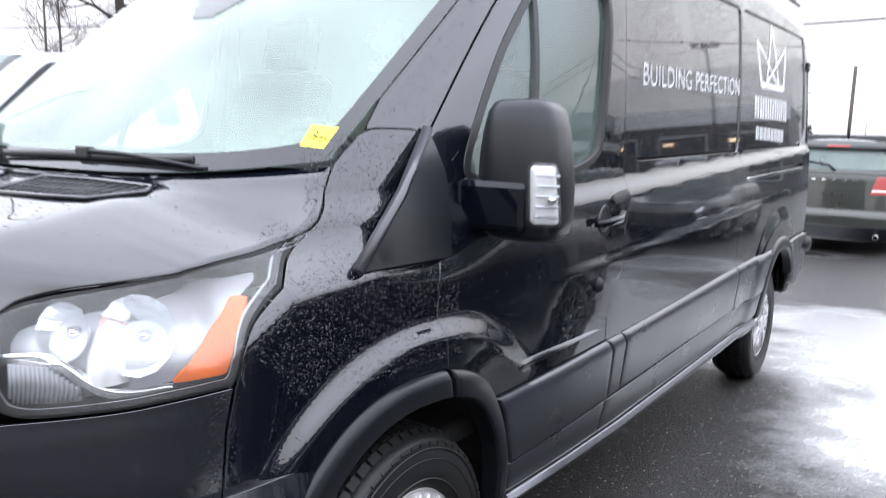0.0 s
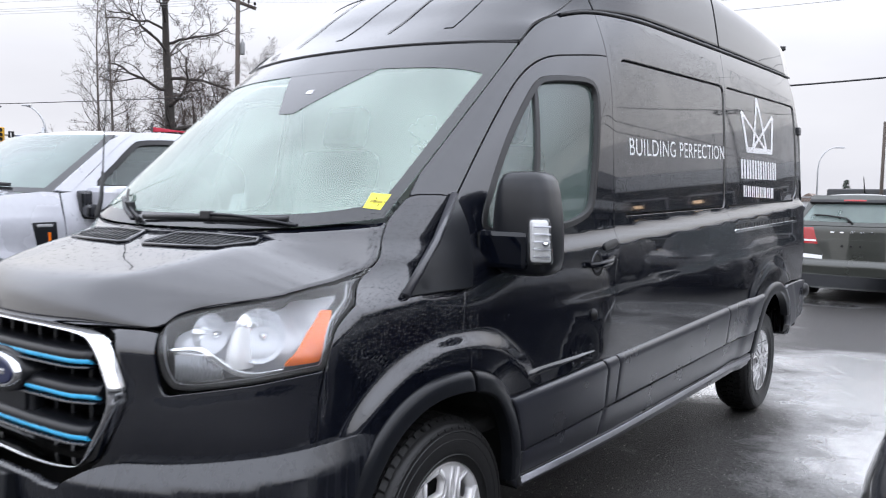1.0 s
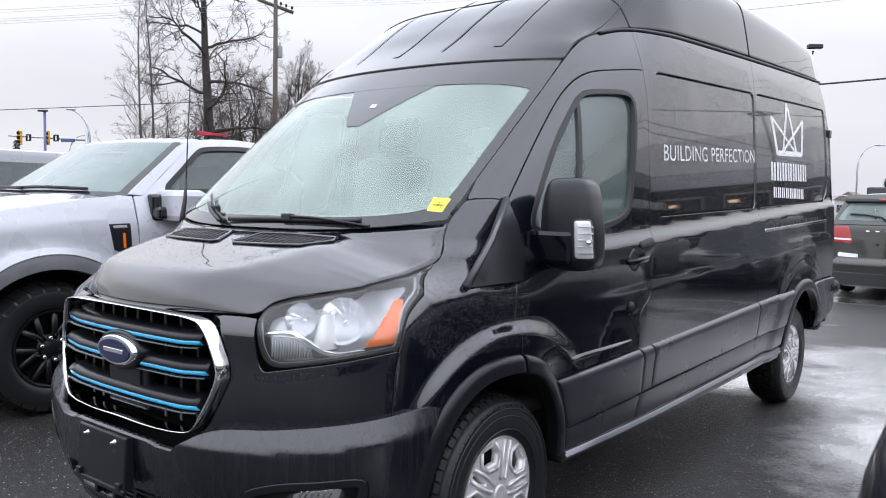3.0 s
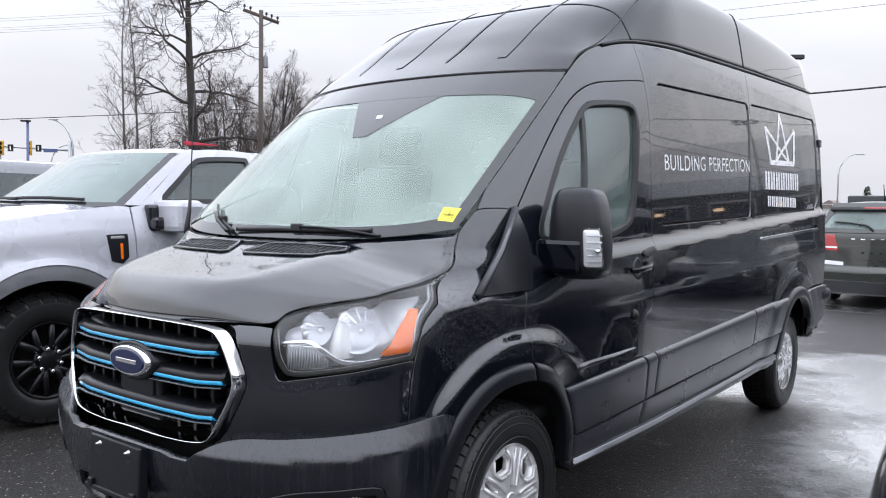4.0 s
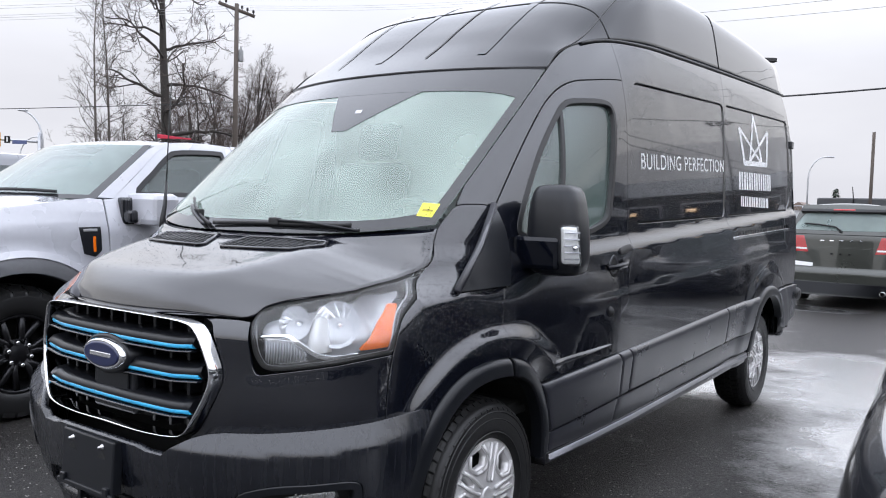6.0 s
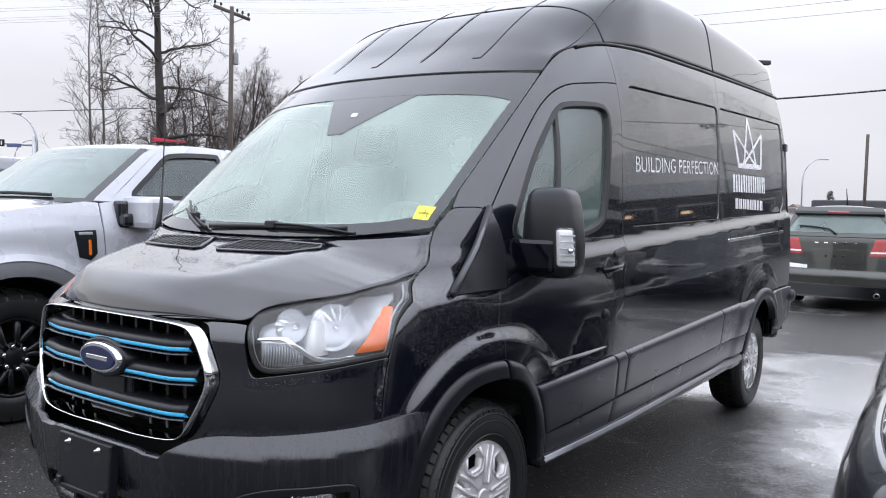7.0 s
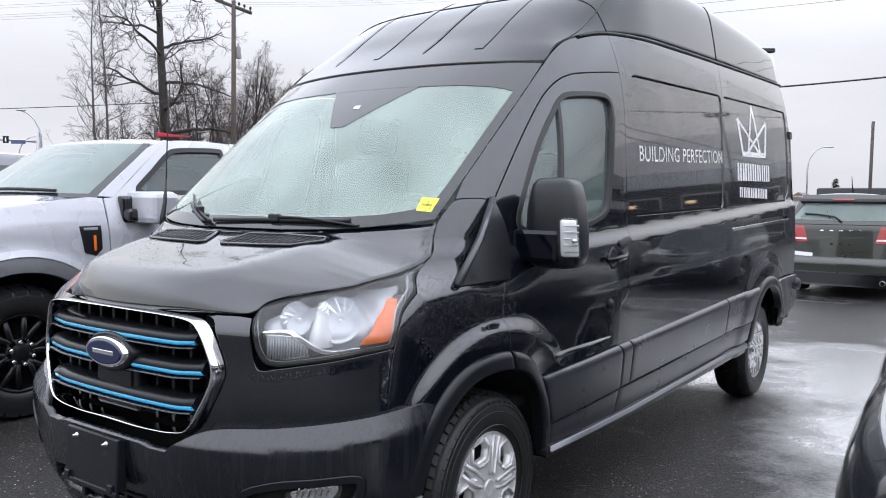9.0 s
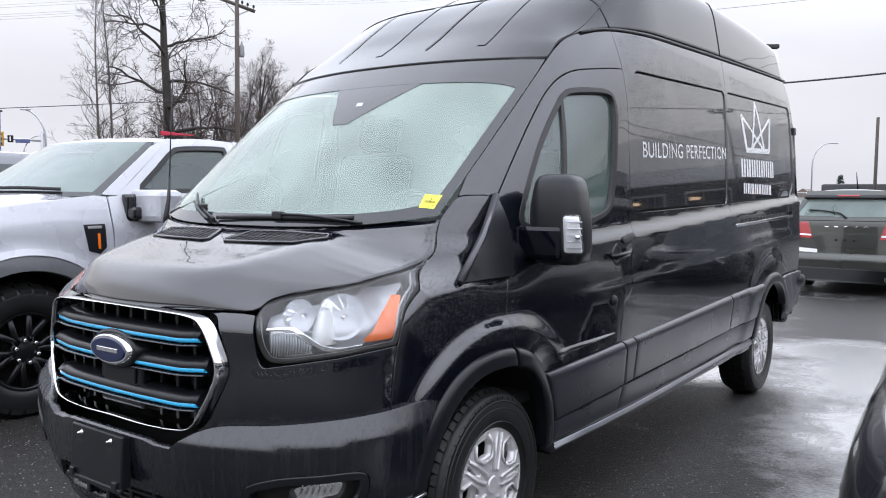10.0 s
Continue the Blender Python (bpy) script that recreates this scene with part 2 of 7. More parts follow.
def lathe(bm, profile, n=48, axis="x", centre=(0, 0, 0)):
    """Turns a profile of (radius, along) about an axis through centre."""
    rings = []
    for r, h in profile:
        ring = []
        for k in range(n):
            c, s = math.cos(2 * math.pi * k / n), math.sin(2 * math.pi * k / n)
            p = {"x": (h, r * c, r * s), "y": (r * c, h, r * s), "z": (r * c, r * s, h)}[axis]
            ring.append(bm.verts.new(Vector(p) + Vector(centre)))
        rings.append(ring)
    for p, q in zip(rings, rings[1:]):
        for k in range(n):
            bm.faces.new((p[k], p[(k + 1) % n], q[(k + 1) % n], q[k])).smooth = True
    bmesh.ops.recalc_face_normals(bm, faces=bm.faces)


def grid(bm, fn, nu, nv, flip=False):
    """A sheet fn(u, v), u and v from 0 to 1."""
    vs = [[bm.verts.new(fn(i / nu, j / nv)) for j in range(nv + 1)] for i in range(nu + 1)]
    for i in range(nu):
        for j in range(nv):
            q = (vs[i][j], vs[i + 1][j], vs[i + 1][j + 1], vs[i][j + 1])
            bm.faces.new(q[::-1] if flip else q).smooth = True
    return vs


def thicken(ob, t):
    mod = ob.modifiers.new("thickness", "SOLIDIFY")
    mod.thickness, mod.offset = t, -1
    return ob


def curve_of(xs, ys):
    """A smooth curve through points that keeps their rises and falls."""
    xs, ys = np.array(xs, float), np.array(ys, float)
    h = np.diff(xs)
    d = np.diff(ys) / h
    m = np.r_[d[0], np.zeros(len(d) - 1), d[-1]]
    for i in range(1, len(d)):
        if d[i - 1] * d[i] > 0:
            m[i] = 2 * d[i - 1] * d[i] / (d[i - 1] + d[i])

    def f(x):
        x = np.clip(np.asarray(x, float), xs[0], xs[-1])
        i = np.clip(np.searchsorted(xs, x) - 1, 0, len(h) - 1)
        t = (x - xs[i]) / h[i]
        return (2 * t**3 - 3 * t**2 + 1) * ys[i] + (t**3 - 2 * t**2 + t) * h[i] * m[i] + (3 * t**2 - 2 * t**3) * ys[i + 1] + (t**3 - t**2) * h[i] * m[i + 1]

    return f


def ease(a, b, x):
    t = np.clip((np.asarray(x, float) - a) / (b - a), 0, 1)
    return t * t * (3 - 2 * t)


def spline(pts, n=6, closed=False):
    """Points along a smooth line through pts (tuples of any length)."""
    p = np.array(pts, float)
    q = np.vstack([p[-1], p, p[0], p[1]]) if closed else np.vstack([2 * p[0] - p[1], p, 2 * p[-1] - p[-2]])
    out = []
    for i in range(1, len(q) - 2):
        a, b, c, d = q[i - 1], q[i], q[i + 1], q[i + 2]
        for k in range(n):
            t = k / n
            out.append(0.5 * (2 * b + (c - a) * t + (2 * a - 5 * b + 4 * c - d) * t * t + (3 * b - a - 3 * c + d) * t**3))
    if not closed:
        out.append(p[-1])
    return [tuple(o) for o in out]


def rounded(pts, r, n=4):
    """A closed outline with its corners rounded by r."""
    out, m = [], len(pts)
    for i in range(m):
        a, b, c = (np.array(pts[(i + k) % m], float) for k in (-1, 0, 1))
        d0, d1 = (a - b) / np.linalg.norm(a - b), (c - b) / np.linalg.norm(c - b)
        rr = min(r, np.linalg.norm(a - b) * .45, np.linalg.norm(c - b) * .45)
        p, q = b + d0 * rr, b + d1 * rr
        for k in range(n + 1):
            t = k / n
            out.append(tuple((1 - t) ** 2 * p + 2 * t * (1 - t) * b + t * t * q))
    return out


def signed_area(p):
    p = np.array(p)
    x, y = p[:, 0], p[:, 1]
    return 0.5 * float(np.sum(x * np.roll(y, -1) - np.roll(x, -1) * y))


def cleaned(pts, least=1e-4):
    out = []
    for p in pts:
        if not out or math.dist(p, out[-1]) > least:
            out.append((float(p[0]), float(p[1])))
    if math.dist(out[0], out[-1]) <= least:
        out.pop()
    return out if signed_area(out) > 0 else out[::-1]


def shrunk(pts, d):
    """A closed counter-clockwise outline moved inwards by d."""
    p = np.array(pts)
    e = np.roll(p, -1, 0) - p
    e /= np.linalg.norm(e, axis=1)[:, None] + 1e-12
    n = np.stack([-e[:, 1], e[:, 0]], 1)
    m = n + np.roll(n, 1, 0)
    m /= np.linalg.norm(m, axis=1)[:, None] + 1e-9
    k = np.clip((m * n).sum(1), 0.5, 1)
    return [tuple(v) for v in p + m * (d / k)[:, None]]


def resampled(pts, step):
    out = []
    for a, b in zip(pts, pts[1:] + pts[:1]):
        n = max(1, int(math.ceil(math.dist(a, b) / step)))
        out += [(a[0] + (b[0] - a[0]) * k / n, a[1] + (b[1] - a[1]) * k / n) for k in range(n)]
    return out


def inside(pts, poly):
    """Which of the points (rows of a, b) lie within a closed outline."""
    q, p = np.atleast_2d(np.array(pts, float)), np.array(poly, float)
    x, y = q[:, 0][:, None], q[:, 1][:, None]
    x0, y0, x1, y1 = p[:, 0], p[:, 1], np.roll(p[:, 0], -1), np.roll(p[:, 1], -1)
    hit = ((y0 > y) != (y1 > y)) & (x < (x1 - x0) * (y - y0) / np.where(y1 == y0, 1e-12, y1 - y0) + x0)
    return hit.sum(1) % 2 == 1


def sheet(name, surface, outline, mats, parent, holes=(), thick=0.014, step=0.06, gap=0.003, flip=False, label="", tilt=None):
    """A panel cut from a surface(a, b, off) along an outline in (a, b), with holes, rounded rims and the surface's own normals.
    flip: the mirror image, on the other side of the vehicle."""
    loops = [resampled(cleaned(shrunk(cleaned(outline), gap)), step * 0.6)]
    for h in holes:
        loops.append(resampled(cleaned(shrunk(cleaned(h), -gap)), step * 0.6))
    pts, edges = [], []
    for lp in loops:
        k = len(pts)
        pts += lp
        edges += [(k + i, k + (i + 1) % len(lp)) for i in range(len(lp))]
    rim_count = len(pts)
    arr, allpts = np.array(loops[0]), np.array(pts)
    lo, hi = arr.min(0), arr.max(0)
    ga, gb = np.meshgrid(np.arange(lo[0] + step / 2, hi[0], step), np.arange(lo[1] + step / 2, hi[1], step), indexing="ij")
    cand = np.stack([ga.ravel(), gb.ravel()], 1)
    if len(cand):
        keep = inside(cand, loops[0])
        for h in loops[1:]:
            keep &= ~inside(cand, h)
        cand = cand[keep]
    if len(cand):
        near = np.hypot(cand[:, :1] - allpts[:, 0], cand[:, 1:] - allpts[:, 1]).min(1)
        pts += [tuple(c) for c in cand[near > step * .45].tolist()]
    vs, _, fs, *_ = geometry.delaunay_2d_cdt([Vector(p) for p in pts], edges, [], 0, 1e-6)
    ab = np.array([(v.x, v.y) for v in vs])
    tri = np.array([tuple(f)[:3] for f in fs])
    mids = ab[tri].mean(1)
    keep = inside(mids, loops[0])
    for h in loops[1:]:
        keep &= ~inside(mids, h)
    tri = tri[keep]
    A, B, C = ab[tri[:, 0]], ab[tri[:, 1]], ab[tri[:, 2]]
    turn = (B[:, 0] - A[:, 0]) * (C[:, 1] - A[:, 1]) - (C[:, 0] - A[:, 0]) * (B[:, 1] - A[:, 1])
    tris = [tuple(int(i) for i in (t if k > 0 else t[::-1])) for t, k in zip(tri, turn)]

    def normals(q):
        e = 2e-3
        du = surface(q[:, 0] + e, q[:, 1], 0) - surface(q[:, 0] - e, q[:, 1], 0)
        dv = surface(q[:, 0], q[:, 1] + e, 0) - surface(q[:, 0], q[:, 1] - e, 0)
        n = np.cross(du, dv)
        return n / (np.linalg.norm(n, axis=1)[:, None] + 1e-12)

    P, N = surface(ab[:, 0], ab[:, 1], 0), normals(ab)
    co, no, faces = [P], [N], list(tris)
    base = len(P)
    for li, lp in enumerate(loops):
        q = np.array(lp)
        p, n = surface(q[:, 0], q[:, 1], 0), normals(q)
        t = np.roll(p, -1, 0) - np.roll(p, 1, 0)
        o = np.cross(t, n)
        o /= np.linalg.norm(o, axis=1)[:, None] + 1e-12
        if li:
            o = o if signed_area(lp) > 0 else o
            o = -o
        r = 0.0018
        ring0, ring1, ring2 = p, p + o * r * 0.8 - n * r * 0.6, p + o * r - n * thick
        co += [ring0, ring1, ring2]
        no += [n, (n + o) * 0.7071, o]
        L = len(lp)
        for a in range(2):
            for i in range(L):
                j = (i + 1) % L
                f = (base + a * L + i, base + (a + 1) * L + i, base + (a + 1) * L + j, base + a * L + j)
                faces.append(f if not li else f[::-1])
        base += 3 * L
    co, no = np.vstack(co), np.vstack(no)
    if flip:
        co, no = co * [-1, 1, 1], no * [-1, 1, 1]
        faces = [f[::-1] for f in faces]
    me = bpy.data.meshes.new(name)
    me.from_pydata(co.tolist(), [], faces)
    me.shade_smooth()
    me.normals_split_custom_set_from_vertices(no.tolist())
    for m in mats if isinstance(mats, (list, tuple)) else [mats]:
        me.materials.append(m)
    ob = new(name, me)
    ob.parent = parent
    return tagged(ob, label)


def swept(bm, line, outline, closed=False, up=(0, 0, 1)):
    """A bar of constant section (outline: pairs of sideways, upwards) along a line."""
    pts = [Vector(p) for p in line]
    n = len(pts)
    rings = []
    for i, p in enumerate(pts):
        d = (pts[(i + 1) % n] - pts[i - 1]) if closed else (pts[min(i + 1, n - 1)] - pts[max(i - 1, 0)])
        d.normalize()
        a = d.cross(Vector(up)).normalized()
        b = a.cross(d)
        rings.append([bm.verts.new(p + a * u + b * v) for u, v in outline])
    m = len(outline)
    for i in range(n if closed else n - 1):
        for k in range(m):
            bm.faces.new((rings[i][k], rings[(i + 1) % n][k], rings[(i + 1) % n][(k + 1) % m], rings[i][(k + 1) % m])).smooth = True
    if not closed:
        bm.faces.new(rings[0])
        bm.faces.new(rings[-1][::-1])
    bmesh.ops.recalc_face_normals(bm, faces=bm.faces)
# ---- the van: its outer skin as one smooth surface, from which the panels are cut ----
PLAN = [(0, .115), (.15, .117), (.3, .126), (.44, .145), (.54, .178), (.66, .228), (.78, .29), (.87, .362), (.925, .44), (.95, .53), (.957, .64), (.962, .74),
        (.972, .9), (.985, 1.15), (.998, 1.4), (1.02, 1.8), (1.032, 2.2), (1.034, 3.5), (1.03, 5.0), (1.015, 5.8)]
_p = np.array(PLAN)
_s = np.r_[0, np.cumsum(np.hypot(*np.diff(_p, axis=0).T))]
plan_x, plan_y = curve_of(_s, _p[:, 0]), curve_of(_s, _p[:, 1])
lean_in = curve_of([.2, .43, .6, .75, 1.0, 1.25, 1.37, 1.7, 2.05, 2.25, 2.4, 2.475, 2.6], [.07, .03, .012, .004, 0, .004, .010, .028, .058, .091, .131, .156, .254])
FRONT_HUB, REAR_HUB, HUB_Z = 1.607, 5.345, 0.352


def plan_at(s):
    a, sg = np.abs(s), np.where(np.asarray(s) < 0, -1.0, 1.0)
    x, y = plan_x(a), plan_y(a)
    tx, ty = plan_x(a + 1e-3) - plan_x(np.maximum(a - 1e-3, 0)), plan_y(a + 1e-3) - plan_y(np.maximum(a - 1e-3, 0))
    n = np.hypot(tx, ty) + 1e-12
    return x, y, ty / n, -tx / n, sg


def skin(s, z, off=0.0):
    """The van's flank and nose: s runs along its plan from the middle of the nose, z is the height."""
    s, z = np.asarray(s, float), np.asarray(z, float)
    x, y, nx, ny, sg = plan_at(s)
    u = np.clip((y - (.82 + (z - 1.305) * 1.158)) / .75, 0, 1)
    a = np.abs(s)
    z0, z1 = np.interp(a, [1.05, 1.2, 1.45, 1.8], [.98, 1.085, 1.10, 1.04]), np.interp(a, [1.05, 1.2, 1.45, 1.8], [1.15, 1.185, 1.215, 1.19])
    d = off - lean_in(z) - .135 * ease(z0, z1, z) * (1 - u) ** 2
    r1 = np.hypot(a - FRONT_HUB, (z - HUB_Z) * 1.02)
    d = d + .031 * (1 - ease(.598, .658 + .03 * ease(1.62, 1.86, a), r1)) * (1 - .4 * ease(1.70, 2.0, a)) * ease(1.0, 1.25, a) * (1 - ease(1.72, 1.98, a) * (1 - ease(.70, .88, z))) - .011 * ease(.72, .93, z) * (1 - ease(1.0, 1.22, a))
    low = z - .055 * np.clip(a - 2.75, -.5, 3.4)  # the ledge under the windows and the crease below it climb towards the rear
    d = d - .026 * ease(1.245, 1.315, low) - .004 * ease(1.030, 1.075, z - .045 * np.clip(a - 2.75, -.5, 3.4)) * ease(2.0, 2.5, a)
    r2 = np.hypot((a - 5.28) * .95, z - HUB_Z)
    d = d + .016 * (1 - ease(.65, .75, r2))
    return np.stack([sg * (x + nx * d), y + ny * d, z + 0 * x], -1)


bumper_out = lambda z: np.interp(z, [.18, .22, .26, .31, .36, .41, .46, .52, .58, .632, .640, .647, .656, .76], [-.12, -.084, -.05, -.017, .012, .031, .045, .056, .063, .0655, .0645, .061, .055, -.018])


def bumper_skin(s, z, off=0.0):
    s, z = np.asarray(s, float), np.asarray(z, float)
    x, y, nx, ny, sg = plan_at(s)
    a = np.abs(s)
    zz = z - .05 * ease(.5, 1.2, a) * ease(.5, .7, z)
    d = off + bumper_out(zz) * (1 - .75 * ease(.8, 1.28, a)) + .012 * (1 - ease(.35, .6, a)) + .02 * ease(1.0, 1.25, a)
    return np.stack([sg * (x + nx * d), y + ny * d, z + 0 * x], -1)


def arch(hub, half, top, n=70, power=2.3, a0=0.0, a1=180.0):
    """A wheel arch in (s, z), from the front round to the back."""
    out = []
    for k in range(n + 1):
        t = radians(180 - (a0 + (a1 - a0) * k / n))
        c, q = math.cos(t), math.sin(t)
        out.append((hub + half * math.copysign(abs(c) ** (2 / power), c), HUB_Z + top * abs(q) ** (2 / power)))
    return out


def ribbon(name, outer, inner, profile, mats, parent, flip=False, n=40, bow=(0, 0), depth=.03, label=""):
    """A moulded strip on the van's skin between two lines in (s, z), with a profile of (share across, height)."""
    def even(line):
        q = np.array(line, float)
        l = np.r_[0, np.cumsum(np.hypot(*np.diff(q, axis=0).T))]
        e = .004 / l[-1]
        u = np.r_[0, e, np.linspace(3 * e, 1 - 3 * e, n), 1 - e, 1] * l[-1]
        return np.stack([np.interp(u, l, q[:, 0]), np.interp(u, l, q[:, 1])], -1)

    a, b = even(outer), even(inner)
    drop = np.r_[.007, .0015, np.zeros(n), .0015, .007]
    along = np.linspace(0, 1, n + 4)
    rows = []
    for f, off in profile:
        q = a * (1 - f) + b * f
        q[:, 0] += (bow[0] * (1 - along) + bow[1] * along) * 4 * f * (1 - f)
        rows.append(skin(q[:, 0], q[:, 1], off - drop))
    rows = [skin(a[:, 0], a[:, 1], profile[0][1] - depth)] + rows + [skin(b[:, 0], b[:, 1], profile[-1][1] - depth)]  # the edges turn in to the body
    bm = bmesh.new()
    sg = -1 if flip else 1
    vs = [[bm.verts.new((sg * p[0], p[1], p[2])) for p in r] for r in rows]
    for p, q in zip(vs, vs[1:]):
        for i in range(n + 3):
            bm.faces.new((p[i], p[i + 1], q[i + 1], q[i]))
    for i in (0, -1):
        bm.faces.new([r[i] for r in vs])
    bmesh.ops.recalc_face_normals(bm, faces=bm.faces)
    for e in bm.edges:
        if len(e.link_faces) == 2 and e.calc_face_angle() > .5:
            e.smooth = False
    return part(name, bm, mats, parent, label, True)


FLARE = [(0, .001), (.05, .008), (.13, .013), (.30, .018), (.36, .019), (.86, .021), (.93, .019), (1, .012)]
MOULD = [(0, .001), (.015, .008), (.05, .014), (.10, .018), (.16, .020), (.20, .0205), (.94, .019), (.975, .017), (1, .010)]
SKIRT = [(0, .008), (.03, .013), (.06, .014), (.9, .011), (.96, .009), (1, .003)]

van = thing("cargo_van", "black high-roof cargo van wet with rain, parked on wet asphalt", "van")

# seams shared by neighbouring panels, in (s, z)
HOOD_SIDE = spline([(.585, 1.04), (.60, 1.07), (.65, 1.088), (.72, 1.103), (.85, 1.123), (1.04, 1.147), (1.23, 1.174), (1.335, 1.2), (1.40, 1.25), (1.43, 1.295)], 4)
DOOR_FRONT = spline([(1.74, 1.42), (1.74, 1.315), (1.70, 1.21), (1.668, 1.12), (1.655, 1.01), (1.66, .93), (1.668, .868)], 5)
DOOR_TOP = spline([(1.74, 1.42), (1.90, 1.60), (2.045, 1.755), (2.17, 1.875), (2.285, 1.955), (2.40, 2.0), (2.55, 2.025), (2.70, 2.045), (2.77, 2.05)], 4)
DOOR_REAR = spline([(2.77, 2.05), (2.765, 1.7), (2.755, 1.355), (2.748, 1.22), (2.715, 1.10), (2.705, 1.0), (2.63, .94), (2.605, .86), (2.605, .765)], 5)
F_OUT, F_IN = arch(1.575, .468, .520), arch(1.582, .402, .452)
R_OUT, R_IN = arch(5.30, .50, .560), arch(5.315, .425, .485)
SAIL = [(1.382, 1.127), (1.735, 1.434), (1.690, 1.136)]  # corners of the mirror's sail trim
cut = lambda line, keep: [p for p in line if keep(p)]

# front fascia between the grille, the headlamp, the bumper and the fender
GRILLE_EDGE = spline([(.40, 1.04), (.455, 1.015), (.492, .93), (.507, .87), (.492, .81), (.445, .72), (.41, .675), (.38, .657)], 4)
BUMPER_TOP = spline([(.38, .628), (.44, .662), (.51, .682), (.67, .694), (.875, .72), (1.045, .74), (1.15, .748), (1.238, .748)], 4)
LAMP = [(.598, 1.0), (.587, 1.035)] + HOOD_SIDE[3:30] + spline([(1.335, 1.197), (1.285, 1.170), (1.235, 1.140), (1.138, 1.075), (1.096, 1.028), (1.078, .965)], 4) + \
    spline([(1.066, .95), (.98, .94), (.875, .922), (.765, .905), (.70, .896), (.66, .897), (.635, .908), (.612, .945), (.600, 1.0)], 4)
LAMP_LOW = spline([(1.07, .948), (.98, .937), (.875, .918), (.765, .90), (.665, .883), (.628, .879), (.610, .90), (.60, .95), (.592, 1.0), (.583, 1.04)], 4)
LAMP_FOOT = curve_of([.55, .60, .665, .765, .875, .98, 1.07, 1.2], [.885, .884, .883, .90, .918, .937, .948, .955])


def fascia_at(a, b, o):
    """The skin, swelling out below and beside the headlamp into a rounded ledge."""
    a, b = np.asarray(a, float), np.asarray(b, float)
    far_off = np.hypot(np.maximum(.612 - a, 0), np.maximum(LAMP_FOOT(a) - b, 0))
    return skin(a, b, o + .0032 * ease(.0, .045, far_off) * (1 - ease(.96, 1.05, a)) * ease(.515, .555, a + .5 * np.maximum(.75 - b, 0)) * ease(.69, .80, b))


for fl in (False, True):
    sheet("fascia", fascia_at, cut(BUMPER_TOP, lambda p: p[0] <= 1.046) + [(1.055, .87), (1.07, .948)] + LAMP_LOW[1:] + [(.54, 1.043), (.45, 1.043)] + GRILLE_EDGE, PAINT, van, flip=fl, step=.016)
    # headlamp: grey bowl, two reflectors, ribbed turn lamp, amber marker, clear lens
    lamp = sheet("headlight", lambda a, b, o: skin(a, b, o - .075), LAMP, LAMP_GREY, van, flip=fl, step=.03, thick=.004, gap=.004, label="clear-lens headlight with twin reflectors and amber marker")
    sg = -1 if fl else 1

    def at_skin(a, b, off):
        p = skin(np.array([a]), np.array([b]), off)[0]
        return Vector((sg * p[0], p[1], p[2]))

    for (a, b), rad, dep in (((.885, 1.030), .076, .05), ((.725, 1.030), .056, .04)):
        bm = bmesh.new()
        c = at_skin(a, b, -.125 if fl else -.072)
        n = (at_skin(a, b, .05) - at_skin(a, b, -.05)).normalized()
        n = (n * 0.5 + Vector((0.25 * sg, -1, 0 if fl else .42)) * 0.5).normalized()
        rot = n.to_track_quat("X", "Z").to_matrix().to_4x4()
        last = None
        for ring in range(8):  # a deep bowl, pressed in upright segments
            r_ = rad * (.12 + .126 * ring)
            cs = [bm.verts.new((-.030 + .062 * (r_ / rad) ** 2, r_ * math.cos(2 * math.pi * k / 14), r_ * math.sin(2 * math.pi * k / 14))) for k in range(14)]
            for k in range(14 if last else 0):
                bm.faces.new((last[k], cs[k], cs[(k + 1) % 14], last[(k + 1) % 14]))
            last = cs
        bmesh.ops.transform(bm, matrix=Matrix.Translation(c) @ rot, verts=bm.verts)
        part("reflector", bm, REFLECTOR, lamp)
        bm = bmesh.new()
        lathe(bm, [(.001, .012), (.010, .008), (.012, -.01), (.012, -.03)], 14)
        bmesh.ops.transform(bm, matrix=Matrix.Translation(c) @ rot, verts=bm.verts)
        part("bulb", bm, CHROME, lamp)
    bm = bmesh.new()  # upright shield between the two bowls
    grid(bm, lambda u, v: at_skin(.772 + .055 * u + .012 * (1 - v) + .02 * (2 * u - 1) * (1 - v), .95 + .135 * v, -.075 + .045 * math.sin(math.pi * u) - .01 * v), 10, 6, flip=fl)
    part("bulb_shield", bm, LAMP_WHITE, lamp)
    sheet("lens_rim", lambda a, b, o: skin(a, b, o - .012), shrunk(cleaned(LAMP), .006), LAMP_GREY, lamp, holes=[shrunk(cleaned(LAMP), .011)], flip=fl, step=.04, thick=.006, gap=0)
    for k in range(15):  # fine upright ribs of the turn lamp
        bm = bmesh.new()
        a = .640 + k * .0094
        swept(bm, [at_skin(a, .905 + (a - .64) * .16, -.028), at_skin(a + .004, .945, -.030), at_skin(a + .002, .982 - max(0, a - .715) * .55, -.032)], [(-.004, -.0028), (.004, 0), (-.004, .0028)])
        part("turn_lamp_rib", bm, LAMP_GREY, lamp)
    sheet("turn_lamp", lambda a, b, o: skin(a, b, o - .045), [(.635, .895), (.78, .918), (.765, .955), (.72, .985), (.625, .99), (.622, .93)], REFLECTOR, lamp, flip=fl, step=.03, thick=.01)
    sheet("reflector_trim", lambda a, b, o: skin(a, b, o - .03), spline([(.625, .99), (.70, .995), (.74, .975), (.80, .94), (.86, .928), (.95, .945), (.95, .955), (.87, .945), (.81, .955), (.75, .99), (.71, 1.008), (.625, 1.0)], 3, True), CHROME, lamp, flip=fl, step=.03, thick=.02)
